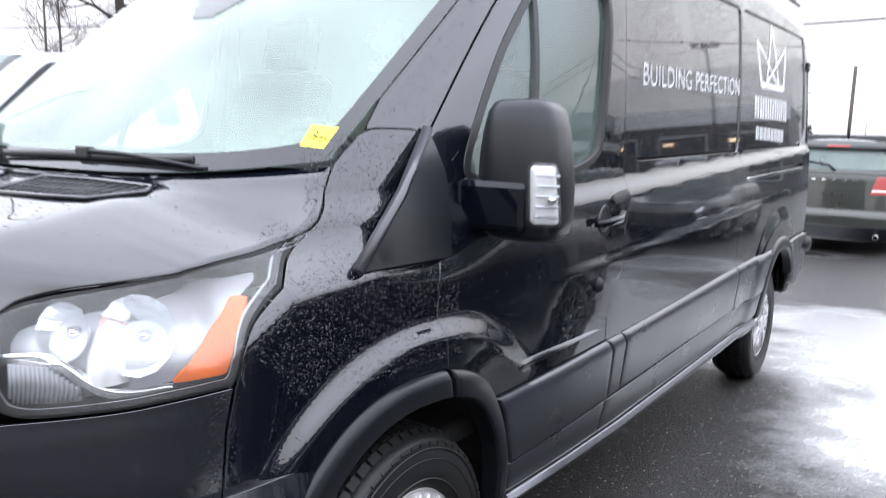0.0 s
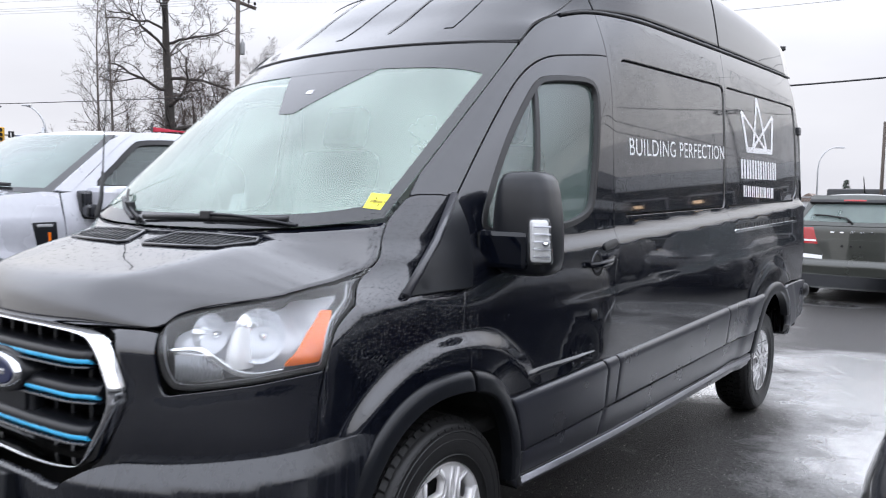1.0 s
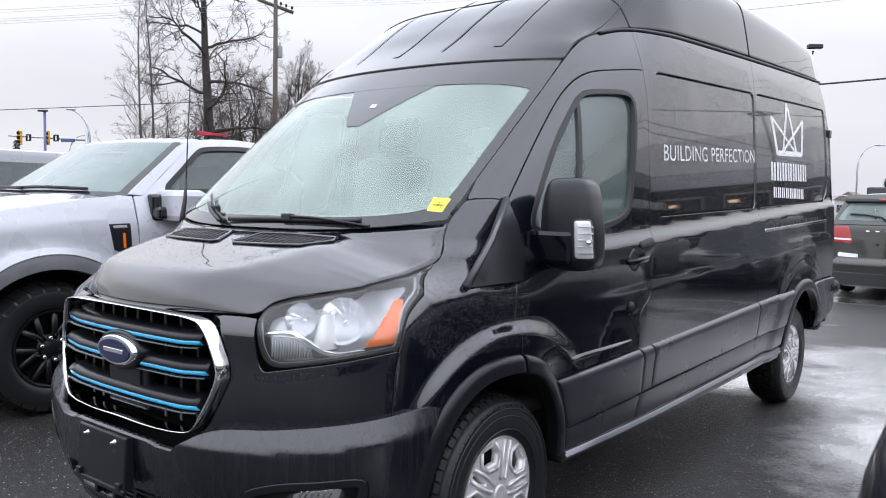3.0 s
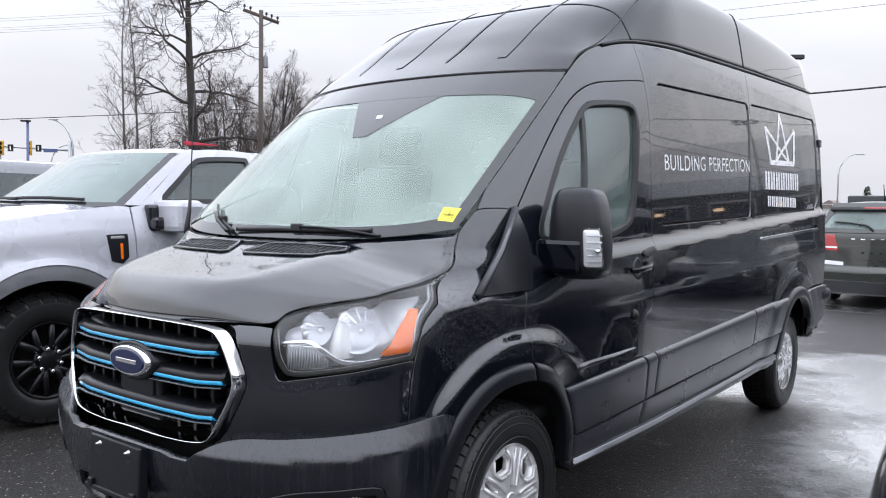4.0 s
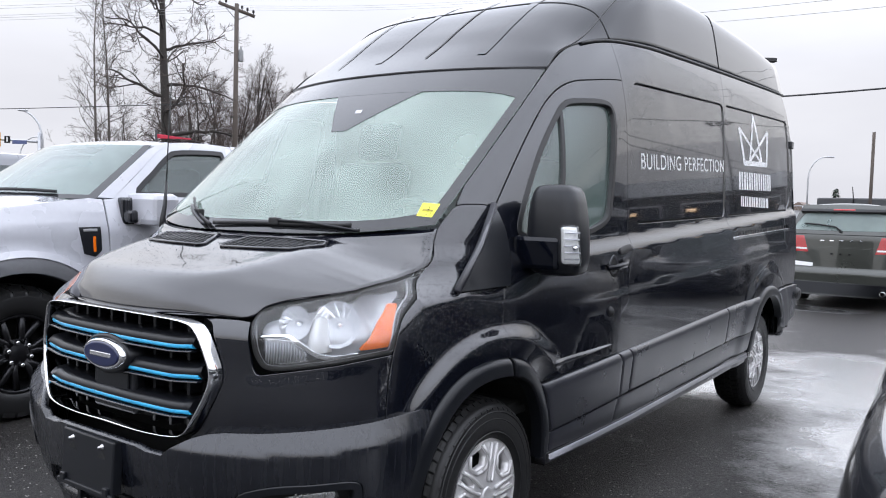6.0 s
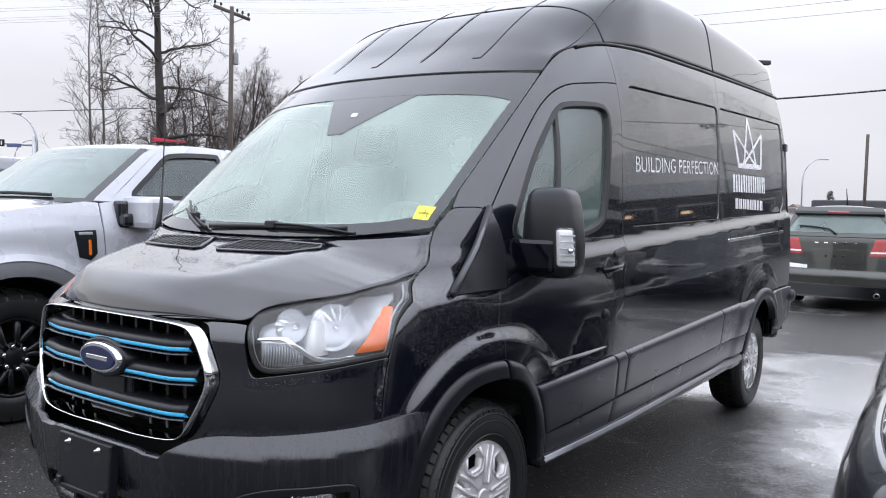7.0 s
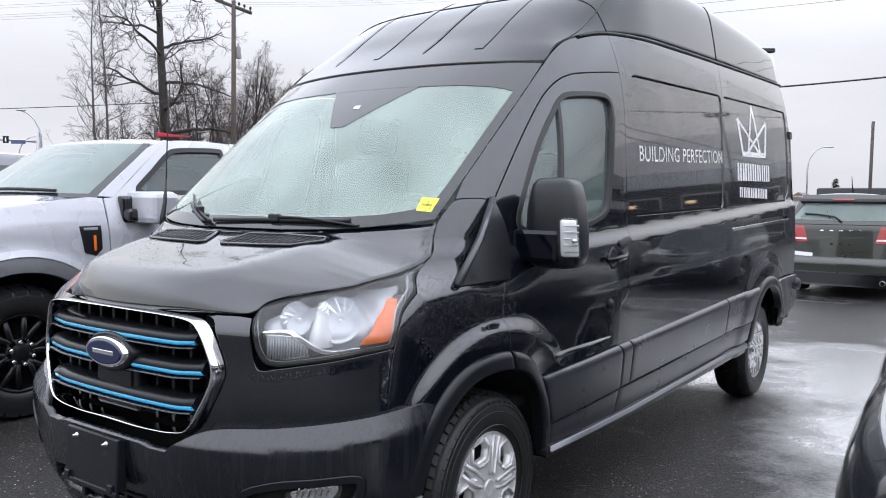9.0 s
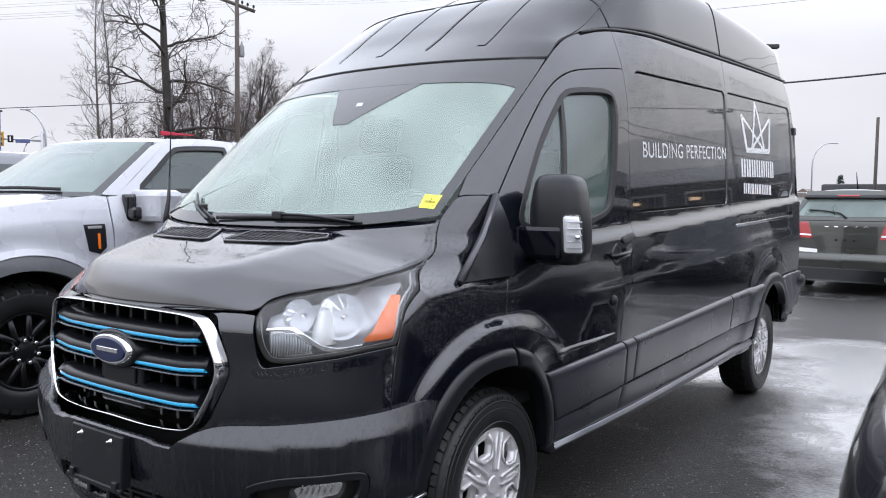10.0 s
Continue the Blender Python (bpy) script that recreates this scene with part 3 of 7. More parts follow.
    sheet("amber_marker", lambda a, b, o: skin(a, b, o - .012), rounded([(1.150, 1.103), (1.115, 1.103), (.999, 1.014), (.952, .962), (1.062, .970), (1.083, 1.03), (1.12, 1.073)], .010), AMBER, lamp, flip=fl, step=.03, thick=.02)
    lens = sheet("lens", skin, LAMP, LENS, lamp, flip=fl, step=.03, thick=.006, gap=.006, label="clear plastic lens")
    lens.visible_shadow = False
    lamp_wall = sheet("lamp_rim", lambda a, b, o: skin(a, b, o - .004), LAMP, GAP, lamp, holes=[shrunk(cleaned(LAMP), .011)], flip=fl, step=.04, thick=.08, gap=.0)
    # fender and its sail trim
    fender = [(1.045, .742)] + cut(BUMPER_TOP, lambda p: p[0] > 1.05) + cut(F_OUT, lambda p: p[1] > .755 and p[0] < 1.668 and (p[0] > 1.238)) + DOOR_FRONT[::-1] + \
        spline([(1.74, 1.42), (1.69, 1.432), (1.60, 1.43), (1.572, 1.425)], 3) + spline([(1.55, 1.415), (1.47, 1.35), (1.43, 1.295)], 3) + HOOD_SIDE[::-1][1:9] + \
        spline([(1.335, 1.197), (1.285, 1.170), (1.235, 1.140), (1.138, 1.075), (1.096, 1.028), (1.074, .95)], 3) + [(1.057, .87)]
    sheet("fender", skin, fender, PAINT, van, flip=fl, step=.022 if fl else .011)
    corners = [(SAIL[0], .012), (SAIL[1], .008), (SAIL[2], .02)]
    q0, q1, q2 = (skin(np.array([a]), np.array([b]), o)[0] for (a, b), o in corners)
    base = np.linalg.inv(np.array([[SAIL[1][0] - SAIL[0][0], SAIL[2][0] - SAIL[0][0]], [SAIL[1][1] - SAIL[0][1], SAIL[2][1] - SAIL[0][1]]]))

    def sail_at(a, b, o):
        k = base @ np.stack([np.asarray(a, float) - SAIL[0][0], np.asarray(b, float) - SAIL[0][1]])
        crown = .02 * np.clip(k[0], 0, 1) * np.clip(1 - k[0], 0, 1) * 4
        return q0 + k[0][:, None] * (q1 - q0) + k[1][:, None] * (q2 - q0) + (o + crown)[:, None] * np.array([.97, -.15, .18])

    sail = sheet("sail_trim", sail_at, rounded([SAIL[0], SAIL[2], (1.735, 1.33), SAIL[1]][::-1], .012), GRILLE_BLACK, van, flip=fl, step=.05, thick=.03, gap=0, label="matt black mirror sail trim")
    bm = bmesh.new()
    edge = [Vector(sail_at(np.array([a]), np.array([b]), .006)[0]) for a, b in (SAIL[0], tuple((np.array(SAIL[0]) + SAIL[1]) / 2), SAIL[1])]
    swept(bm, [Vector((sg * v.x, v.y, v.z)) for v in edge], [(-.016, -.010), (.016, -.010), (.006, .006), (-.004, .006)], up=(sg, 0, .2))
    part("sail_edge", bm, SATIN, sail)
    # wheel-arch flare, front (cut at the door) and rear
    for lo, hi in ((0, 1.672), (1.675, 9)):
        ribbon("wheel_arch_flare", cut(F_OUT, lambda p: lo < p[0] < hi and p[1] > .40), cut(F_IN, lambda p: lo < p[0] < hi and p[1] > .40), FLARE, GRILLE_BLACK, van, fl, 60, depth=.05)
    over = lambda p: p[1] > (.47 if p[0] < 5.4 else .64)
    ribbon("wheel_arch_flare", cut(R_OUT, over), cut(R_IN, over), FLARE, GRILLE_BLACK, van, fl, 70, depth=.05)
    # pillar and cant panel round the door frame, up to the roof gutter
    pillar = [(1.572, 1.428), (1.60, 1.433), (1.69, 1.435)] + [(a - .004, b + .004) for a, b in DOOR_TOP] + [(2.775, 2.262)] + spline([(2.72, 2.25), (2.60, 2.215), (2.45, 2.165), (2.34, 2.10), (2.25, 2.03)], 4) + \
        [(.82 + (z - 1.305) * 1.158 + .588, z) for z in (1.9, 1.75, 1.6, 1.5)]
    sheet("pillar_panel", skin, pillar, PAINT, van, flip=fl, step=.05, gap=.0005)
    # front door with its window opening
    WIN = spline([(1.835, 1.345), (1.90, 1.46), (2.05, 1.665), (2.20, 1.825), (2.27, 1.885), (2.34, 1.912), (2.50, 1.93), (2.60, 1.93), (2.645, 1.90), (2.652, 1.82), (2.62, 1.6), (2.58, 1.43), (2.54, 1.375), (2.45, 1.34), (2.30, 1.315), (2.0, 1.30), (1.87, 1.305)], 4, True)
    door_low = cut(F_OUT, lambda p: p[0] > 1.672 and p[1] > .725)
    door = sheet("front_door", skin, DOOR_FRONT[::-1] + DOOR_TOP[1:] + DOOR_REAR[1:] + [(1.955, .73)] + door_low[::-1], PAINT, van, holes=[WIN], flip=fl, step=.03 if fl else .013, label="black cab door with a pale greenish window")
    sheet("window_seal", lambda a, b, o: skin(a, b, o + .003), WIN, SEAL, door, holes=[shrunk(cleaned(WIN), .018)], flip=fl, step=.05, thick=.03, gap=0)
    pane = sheet("window_pane", lambda a, b, o: skin(a, b, o - .018), shrunk(cleaned(WIN), .01), FAR_GLASS if fl else SIDE_GLASS, door, flip=fl, step=.08, thick=.004, gap=0)
    pane.visible_shadow = False
    sheet("window_divider", lambda a, b, o: skin(a, b, o - .006), [(2.111, 1.31), (2.130, 1.31), (2.280, 1.903), (2.262, 1.896)], SEAL, door, flip=fl, step=.06, thick=.02, gap=0)
    ribbon("door_crease", [(2.035, .806), (2.20, .812), (2.54, .818)], [(2.035, .776), (2.20, .782), (2.54, .811)], [(0, -.001), (.12, .001), (.35, .006), (.5, .0078), (.62, .0075), (.85, .002), (1, -.001)], PAINT, door, fl, 40, depth=.002)
    ribbon("door_moulding", [(1.941, .722), (2.614, .762)], [(2.033, .512), (2.634, .552)], MOULD, SATIN, door, fl, 30, (.012, .034))
    ribbon("door_skirt", [(2.034, .507), (2.636, .547)], [(2.044, .42), (2.618, .437)], SKIRT, SATIN, door, fl, 30)
    bm = bmesh.new()  # pull handle in its cup
    swept(bm, [at_skin(2.46, 1.168, .012), at_skin(2.52, 1.172, .036), at_skin(2.60, 1.180, .036), at_skin(2.665, 1.190, .014)], [(-.008, -.012), (.008, -.012), (.01, .008), (-.006, .012)])
    part("door_handle", bm, PAINT_DIM, door)
    # the cup's shade as a near-black sheet laid on the door skin
    sheet("handle_cup_shade", lambda a, b, o: skin(a, b, o + .0015), spline([(2.525, 1.20), (2.50, 1.17), (2.525, 1.13), (2.575, 1.125), (2.60, 1.165), (2.575, 1.21)], 3, True), GAP, door, flip=fl, step=.03, thick=.002, gap=0)
    CUP = spline([(2.545, 1.222), (2.505, 1.19), (2.505, 1.16), (2.535, 1.136), (2.575, 1.15), (2.585, 1.19)], 4, True)
    sheet("handle_bezel", lambda a, b, o: skin(a, b, o + .004), CUP, SATIN, door, holes=[shrunk(cleaned(CUP), .007)], flip=fl, step=.03, thick=.004, gap=0)
    sheet("keyless_pad", lambda a, b, o: skin(a, b, o + .008), spline([(2.615, 1.225), (2.72, 1.243), (2.72, 1.27), (2.615, 1.252)], 2, True), SEAL, door, flip=fl, step=.03, thick=.01, gap=0)
    bm = bmesh.new()
    lathe(bm, [(.001, .018), (.008, .018), (.016, .012), (.02, .003), (.021, -.004)], 20)
    bmesh.ops.transform(bm, matrix=Matrix.Translation(at_skin(2.515, .965, 0)) @ (Matrix.Diagonal((sg, .8, 1.25, 1))), verts=bm.verts)
    part("lock", bm, SEAL, door, "black key lock")
    # door mirror with side repeater
    if not fl:
        mirror = slab("mirror_arm", (.0, .0 + .20, -.05, .05, -.065, .065), PAINT_DIM, van, "black door mirror with a clear repeater lamp", bevel=.02, m=Matrix.Translation((.93 * sg, 1.25, 1.255)) @ Matrix.Diagonal((sg, 1, 1, 1)))
        bm = bmesh.new()
        levels = [(-.185, .55, .52), (-.178, .78, .72), (-.165, .92, .86), (-.13, 1.0, .97), (-.05, 1.02, 1.0), (.03, .97, 1.0), (.09, .89, .97), (.13, .80, .90), (.152, .66, .78), (.160, .45, .5)]
        rings = []
        for z, sx, sy in levels:
            ring = []
            for k in range(36):
                t = 2 * math.pi * k / 36
                c, q = math.cos(t), math.sin(t)
                x, y = math.copysign(abs(c) ** .55, c), math.copysign(abs(q) ** .62, q)
                ring.append(bm.verts.new((sg * (1.080 + .112 * sx * x - .04 * (z + .05)), 1.295 + .088 * sy * y + .05 * max(0, z), 1.355 + z)))
            rings.append(ring)
        for p, q in zip(rings, rings[1:]):
            for k in range(36):
                bm.faces.new((p[k], p[(k + 1) % 36], q[(k + 1) % 36], q[k])).smooth = True
        bm.faces.new(rings[0]), bm.faces.new(rings[-1])
        bmesh.ops.recalc_face_normals(bm, faces=bm.faces)
        part("mirror_housing", bm, GRILLE_BLACK, mirror, "matt black mirror housing")
        at = Matrix.Translation((1.180 * sg, 1.212, 1.288)) @ Matrix.Rotation(radians(38 * sg), 4, "Z")

        def lamp_shell(wide, deep, tall):
            bm = bmesh.new()
            box(bm, -wide, wide, -deep, deep, -tall, tall, min(wide, deep) * .75, 4)
            for v in bm.verts:  # narrower towards the top, swept round the housing
                f = (v.co.z / tall + 1) / 2
                v.co.x = v.co.x * (1 - .16 * f) - .010 * f
                v.co.y += .35 * v.co.x**2 / wide + .008 * f
            bmesh.ops.transform(bm, matrix=at, verts=bm.verts)
            return bm

        rep = part("repeater_lamp", lamp_shell(.041, .026, .077), LENS, mirror, "clear repeater lamp", True)
        rep.visible_shadow = False
        part("repeater_body", lamp_shell(.034, .014, .068), LAMP_WHITE, rep, smooth=True)
        for k in range(5):
            slab("repeater_rib", (-.030, .026, -.019, -.012, -.052 + k * .024, -.046 + k * .024), LAMP_GREY, rep, bevel=.002, m=at)
        bm = bmesh.new()
        lathe(bm, [(.001, .004), (.009, 0), (.012, -.012), (.005, -.022), (.001, -.024)], 14, axis="y", centre=(.008, -.008, -.008))
        bmesh.ops.transform(bm, matrix=at, verts=bm.verts)
        part("repeater_bulb", bm, CHROME, rep, "bright reflector bulb")
    # cargo side: three panels, recessed blanks, mouldings, sill
    gutter = lambda a: 2.262 + (a - 2.775) * .0535
    SEAM2 = spline([(4.40, gutter(4.4)), (4.36, 2.0), (4.33, 1.7), (4.325, 1.35), (4.30, 1.1), (4.27, .90), (4.285, .845)], 4)
    belt = lambda a: .762 + (a - 2.735) * .038
    REC1 = rounded([(2.885, 2.06), (2.862, 1.365), (4.300, 1.413), (4.345, 2.128)], .05)
    REC2 = rounded([(4.405, 2.131), (4.365, 1.416), (5.98, 1.474), (6.125, 1.56), (6.145, 2.204)], .04)
    sheet("side_panel", skin, [(2.777, 2.258)] + DOOR_REAR[::-1][::-1] + [(2.62, .762), (2.735, belt(2.735)), (4.285, belt(4.285))] + SEAM2[::-1], PAINT, van, holes=[REC1], flip=fl, step=.08 if fl else .022)
    rear_low = cut(R_OUT, lambda p: p[1] > belt(p[0]) and p[0] < 5.6)
    RAIL = [(4.40, 1.273), (5.95, 1.325), (5.95, 1.36), (4.42, 1.31)]
    sheet("quarter_panel", skin, SEAM2 + [(4.29, belt(4.29))] + rear_low + [(5.66, .885), (6.20, .88), (6.24, 1.2), (6.255, 1.8), (6.24, 2.30), (6.21, gutter(6.21))], PAINT, van, holes=[REC2, RAIL], flip=fl, step=.05 if fl else .022)
    for rec in (REC1, REC2):
        sheet("blank_panel", lambda a, b, o: skin(a, b, o - .007), rec, PAINT, van, flip=fl, step=.08, gap=.011, thick=.006, label="flush blanking panel in gloss black")
    sheet("door_rail", lambda a, b, o: skin(a, b, o - .02), RAIL, PLASTIC, van, flip=fl, step=.08, thick=.004, gap=-.004)
    sheet("rail_lip", lambda a, b, o: skin(a, b, o + .004), [(4.40, 1.265), (5.96, 1.317), (5.96, 1.333), (4.40, 1.281)], CHROME, van, flip=fl, step=.1, thick=.012, gap=0)
    for top, low, bow in (([(2.621, .7625), (2.736, .768)], [(2.641, .5525), (2.736, .560)], (.034, .028)),
                          ([(2.743, .7685), (4.275, .831)], [(2.743, .5605), (4.250, .612)], (.028, .042)),
                          ([(4.282, .8315), (5.020, .856)], [(4.257, .6125), (4.834, .628)], (.042, -.03))):
        ribbon("side_moulding", top, low, MOULD, SATIN, van, fl, 40, bow)
    ribbon("side_skirt", [(2.645, .5475), (4.252, .607), (4.830, .623)], [(2.627, .4375), (4.20, .475), (4.79, .50)], SKIRT, SATIN, van, fl, 60)
    sheet("sill", lambda a, b, o: skin(a, b, o + .012), [(2.02, .412), (2.6, .43), (4.2, .468), (4.78, .49), (4.76, .42), (4.2, .40), (2.03, .365)], SATIN, van, flip=fl, step=.08, thick=.05)
    bm = bmesh.new()
    swept(bm, [at_skin(a, .398 + (a - 2.03) * .027, .016) for a in (2.03, 2.4, 2.8, 3.3, 3.8, 4.3, 4.74)], [(-.004, -.018), (.01, -.016), (.016, -.002), (.008, .0), (.012, .014), (-.004, .018)])
    part("sill_strip", bm, BRUSHED, van, "bright metal sill strip")
    # rear corner: bumper end, reflector knob, tail lamp
    sheet("rear_corner_bumper", lambda a, b, o: skin(a, b, o + .018), cut(R_OUT, lambda p: p[0] > 5.55 and .56 < p[1] < .88) + [(5.80, .55), (6.22, .60), (6.255, .72), (6.23, .868), (5.62, .872)], SATIN, van, flip=fl, step=.06, thick=.04)
    bm = bmesh.new()
    lathe(bm, [(.001, .05), (.03, .05), (.042, .035), (.045, 0)], 20, centre=(0, 0, 0))
    bmesh.ops.transform(bm, matrix=Matrix.Translation(at_skin(6.23, .79, .0)) @ Matrix.Diagonal((sg, 1.1, 1.2, 1)), verts=bm.verts)
    part("bumper_buffer", bm, SEAL, van)
    slab("door_hinge", (-.010, .010, -.035, .03, -.03, .03), SATIN, van, bevel=.006, m=Matrix.Translation(at_skin(6.245, 2.02, .008)))

# hood: a crowned sheet between the nose, the lamps and the cowl
hood_mid_y, hood_mid_z = curve_of([0, .08, .2, .36, .55, .78, 1], [.108, .132, .195, .30, .43, .565, .668]), curve_of([0, .08, .2, .36, .55, .78, 1], [1.045, 1.112, 1.170, 1.196, 1.226, 1.264, 1.296])
side_s = curve_of([0, .12, .3, .5, .7, .85, 1], [.54, .645, .80, .98, 1.17, 1.325, 1.456])
side_z = curve_of([.54, .585, .60, .65, .72, .85, 1.04, 1.23, 1.335, 1.40, 1.43, 1.46], [1.043, 1.05, 1.07, 1.088, 1.103, 1.123, 1.147, 1.174, 1.2, 1.25, 1.295, 1.342])


def shoulder(a):
    return (math.hypot(a - .60, .055) + a - .60) / 2


def hood_at(u, v, lift=0.0):
    """u: -1 to 1 across, v: 0 at the nose to 1 at the cowl."""
    a = abs(u)
    s = float(side_s(v))
    z1 = float(side_z(s)) + .004
    e = skin(np.array([s]), np.array([z1]), -.001)[0]
    x = e[0] * a
    y0, z0 = float(hood_mid_y(v)), float(hood_mid_z(v))
    y = y0 + (e[1] - y0) * a ** (2.1 + 1.1 * v)
    drop = .12 * a**3 + .88 * (shoulder(a) - shoulder(0)) / (shoulder(1) - shoulder(0))
    w = float(ease(.72, 1.0, v))  # towards the glass the crown turns up to meet its foot
    drop = drop * (1 - w) + a**3.3 * w
    z = z0 + (e[2] - z0) * drop + .006 * math.exp(-((a - .56) / .12) ** 2) * math.sin(math.pi * min(1, v * 1.05)) ** 1.2
    return Vector((math.copysign(x, u), y, z + lift))


# the windscreen's surface
ws_mid = (Vector((0, .67, 1.302)), Vector((0, 1.483, 2.038)))


def screen_at(u, v, lift=0.0):
    a = abs(u)
    m = ws_mid[0].lerp(ws_mid[1], v)
    ze = 1.352 + .688 * v
    pw = 2.3 + 1.0 * (1 - v)
    e = Vector(skin(np.array([.82 + (ze - 1.305) * 1.158 + .588 - .004]), np.array([ze]), -.004)[0])
    bow = .018 * math.sin(math.pi * min(1, max(0, v))) * (1 - a**4)
    return Vector((math.copysign(e.x * a, u), m.y + (e.y - m.y) * a**pw - bow - lift * .65, m.z + (e.z - m.z) * a**pw + bow + lift * .75))


bm = bmesh.new()
grid(bm, lambda u, b: hood_at(2 * u - 1, b), 84, 52)
hood = thicken(part("hood", bm, WET_HOOD, van, "black hood with two slotted air vents, wet with rain"), .012)
# vents: framed slots near the cowl on either side
for sg in (1, -1):
    u0, u1, v0, v1 = .06, .58, .675, .905
    bm = bmesh.new()
    loop = [hood_at(sg * (u0 + (u1 - u0) * a), v0 + (v1 - v0) * b + .03 * a, .004) for a, b in ((0, .08), (.05, .0), (.5, .0), (.86, .0), (1, .62), (.97, .92), (.5, 1), (.10, .98))]
    swept(bm, loop, [(-.010, -.004), (.010, -.004), (.007, .004), (-.007, .004)], closed=True)
    vent = part("hood_vent", bm, WET_HOOD, hood, "slotted black air vent")
    # shade inside the vent, painted as a near-black sheet over the hood
    bm = bmesh.new()
    bm.faces.new([bm.verts.new(p - Vector((0, 0, .001))) for p in loop])
    part("vent_shade", bm, GAP, vent)
    for k in range(12):
        a = .08 + .84 * k / 11
        lo, hi = (.10 + .22 * max(0, a - .5), .90)
        bm = bmesh.new()
        pp = [hood_at(sg * (u0 + (u1 - u0) * a), v0 + (v1 - v0) * b + .03 * a, .003) for b in (lo, .5, hi)]
        swept(bm, pp, [(-.0035, -.002), (.0035, -.002), (.0035, .003), (-.0035, .003)])
        part("vent_slat", bm, GRILLE_BLACK, vent)
    for b in (.35, .65):
        bm = bmesh.new()
        swept(bm, [hood_at(sg * (u0 + (u1 - u0) * a), v0 + (v1 - v0) * b + .03 * a, .0035) for a in (.06, .35, .65, .94)], [(-.0025, -.002), (.0025, -.002), (.0025, .003), (-.0025, .003)])
        part("vent_bar", bm, GRILLE_BLACK, vent)

# windscreen, with its black border, and the cowl
bm = bmesh.new()
grid(bm, lambda u, v: screen_at(2 * u - 1, v), 48, 24)
screen = part("windshield", bm, WINDSCREEN, van, "greenish windshield with reflected glare in its colour, beaded with rain")
screen.visible_shadow = False


def band(name, lines, mats, lift=.003, n=40, label=""):
    """A strip on the windscreen between two lines of (u, v)."""
    bm = bmesh.new()
    grid(bm, lambda a, b: screen_at(lines[0](a)[0] * (1 - b) + lines[1](a)[0] * b, lines[0](a)[1] * (1 - b) + lines[1](a)[1] * b, lift), n, 4)
    return part(name, bm, mats, screen, label)


soft = lambda a: abs(2 * a - 1) ** 10
band("top_border", (lambda a: ((2 * a - 1), 1.0), lambda a: ((2 * a - 1) * .985, .835 - .05 * soft(a) - .02 * abs(2 * a - 1) ** 2)), FRIT, label="black ceramic band")
band("bottom_border", (lambda a: ((2 * a - 1), .0), lambda a: ((2 * a - 1) * .98, .058 - .012 * abs(2 * a - 1) ** 3 + .05 * soft(a))), FRIT)
for sg in (1, -1):
    band("side_border", (lambda a: (sg * 1.0, a), lambda a: (sg * (.955 - .03 * (2 * a - 1) ** 8), a)), FRIT)
bm = bmesh.new()  # sensor shroud behind the glass, tapering down
grid(bm, lambda a, b: screen_at((-.17 + .62 * a) * (1 - b) + (.06 + .10 * a) * b, .84 - .275 * b, .0025), 10, 8)
part("sensor_shroud", bm, FRIT, screen)
bm = bmesh.new()
grid(bm, lambda a, b: screen_at(.105 + .045 * a + .01 * b, .712 - .026 * b, .004), 2, 2)
part("sensor_window", bm, LAMP_GREY, screen)
sticker = thing("yellow_sticker", "yellow paper sticker inside the lower windshield corner", "sticker")
bm = bmesh.new()
grid(bm, lambda a, b: screen_at(.903 + .065 * a - .011 * b + .008 * a * b, .060 + .069 * b - .018 * a + .003 * a * b, .004), 4, 3)
part("label_sheet", bm, YELLOW, sticker)
bm = bmesh.new()
grid(bm, lambda a, b: screen_at(.912 + .046 * a - .002 * b, .083 + .012 * b - .012 * a, .0055), 4, 1)
part("print_bar", bm, INK, sticker)
bm = bmesh.new()
grid(bm, lambda a, b: hood_at(2 * a - 1, 1.0) * (1 - b) + screen_at(2 * a - 1, .0, -.01) * b - Vector((0, 0, .014 + .02 * math.sin(math.pi * b))), 40, 5)
part("cowl", bm, PLASTIC, van)
def wiper_at(line, arm, clip):
    """A wiper: blade along line, arm along arm, both in (u, v, lift) on the windscreen, joined by a clip."""
    w = thing("wiper", "", "")
    w.parent = van
    tagged(w, "black windshield wiper resting at the glass foot")
    on = lambda pts: [screen_at(*q) for q in spline(pts, 5)]
    bm = bmesh.new()
    swept(bm, on(line), [(-.004, -.011), (.004, -.011), (.0055, .002), (.0, .008), (-.0055, .002)])
    part("wiper_blade", bm, SEAL, w)
    bm = bmesh.new()
    swept(bm, on(arm), [(-.008, -.004), (.008, -.004), (.006, .005), (-.006, .005)])
    part("wiper_arm", bm, GRILLE_BLACK, w)
    bm = bmesh.new()
    box(bm, -.028, .028, -.012, .012, -.014, .016, .005, m=Matrix.Translation(screen_at(*clip)))
    part("blade_clip", bm, SEAL, w)


wiper_at([(-.25, .024, .016), (.0, .033, .014), (.204, .036, .013), (.45, .032, .014), (.655, .024, .016)], [(.19, .042, .022), (.40, .036, .020), (.58, .020, .012), (.70, .004, .004)], (.20, .04, .016))
wiper_at([(-.26, .012, .016), (-.40, .05, .02), (-.52, .09, .02), (-.62, .135, .02)], [(-.30, .004, .02), (-.42, .042, .032), (-.53, .085, .034)], (-.44, .062, .02))
antenna = thing("antenna", "thin black whip antenna on the front fender", "antenna")
ab0 = hood_at(-.985, .98)
bm = bmesh.new()
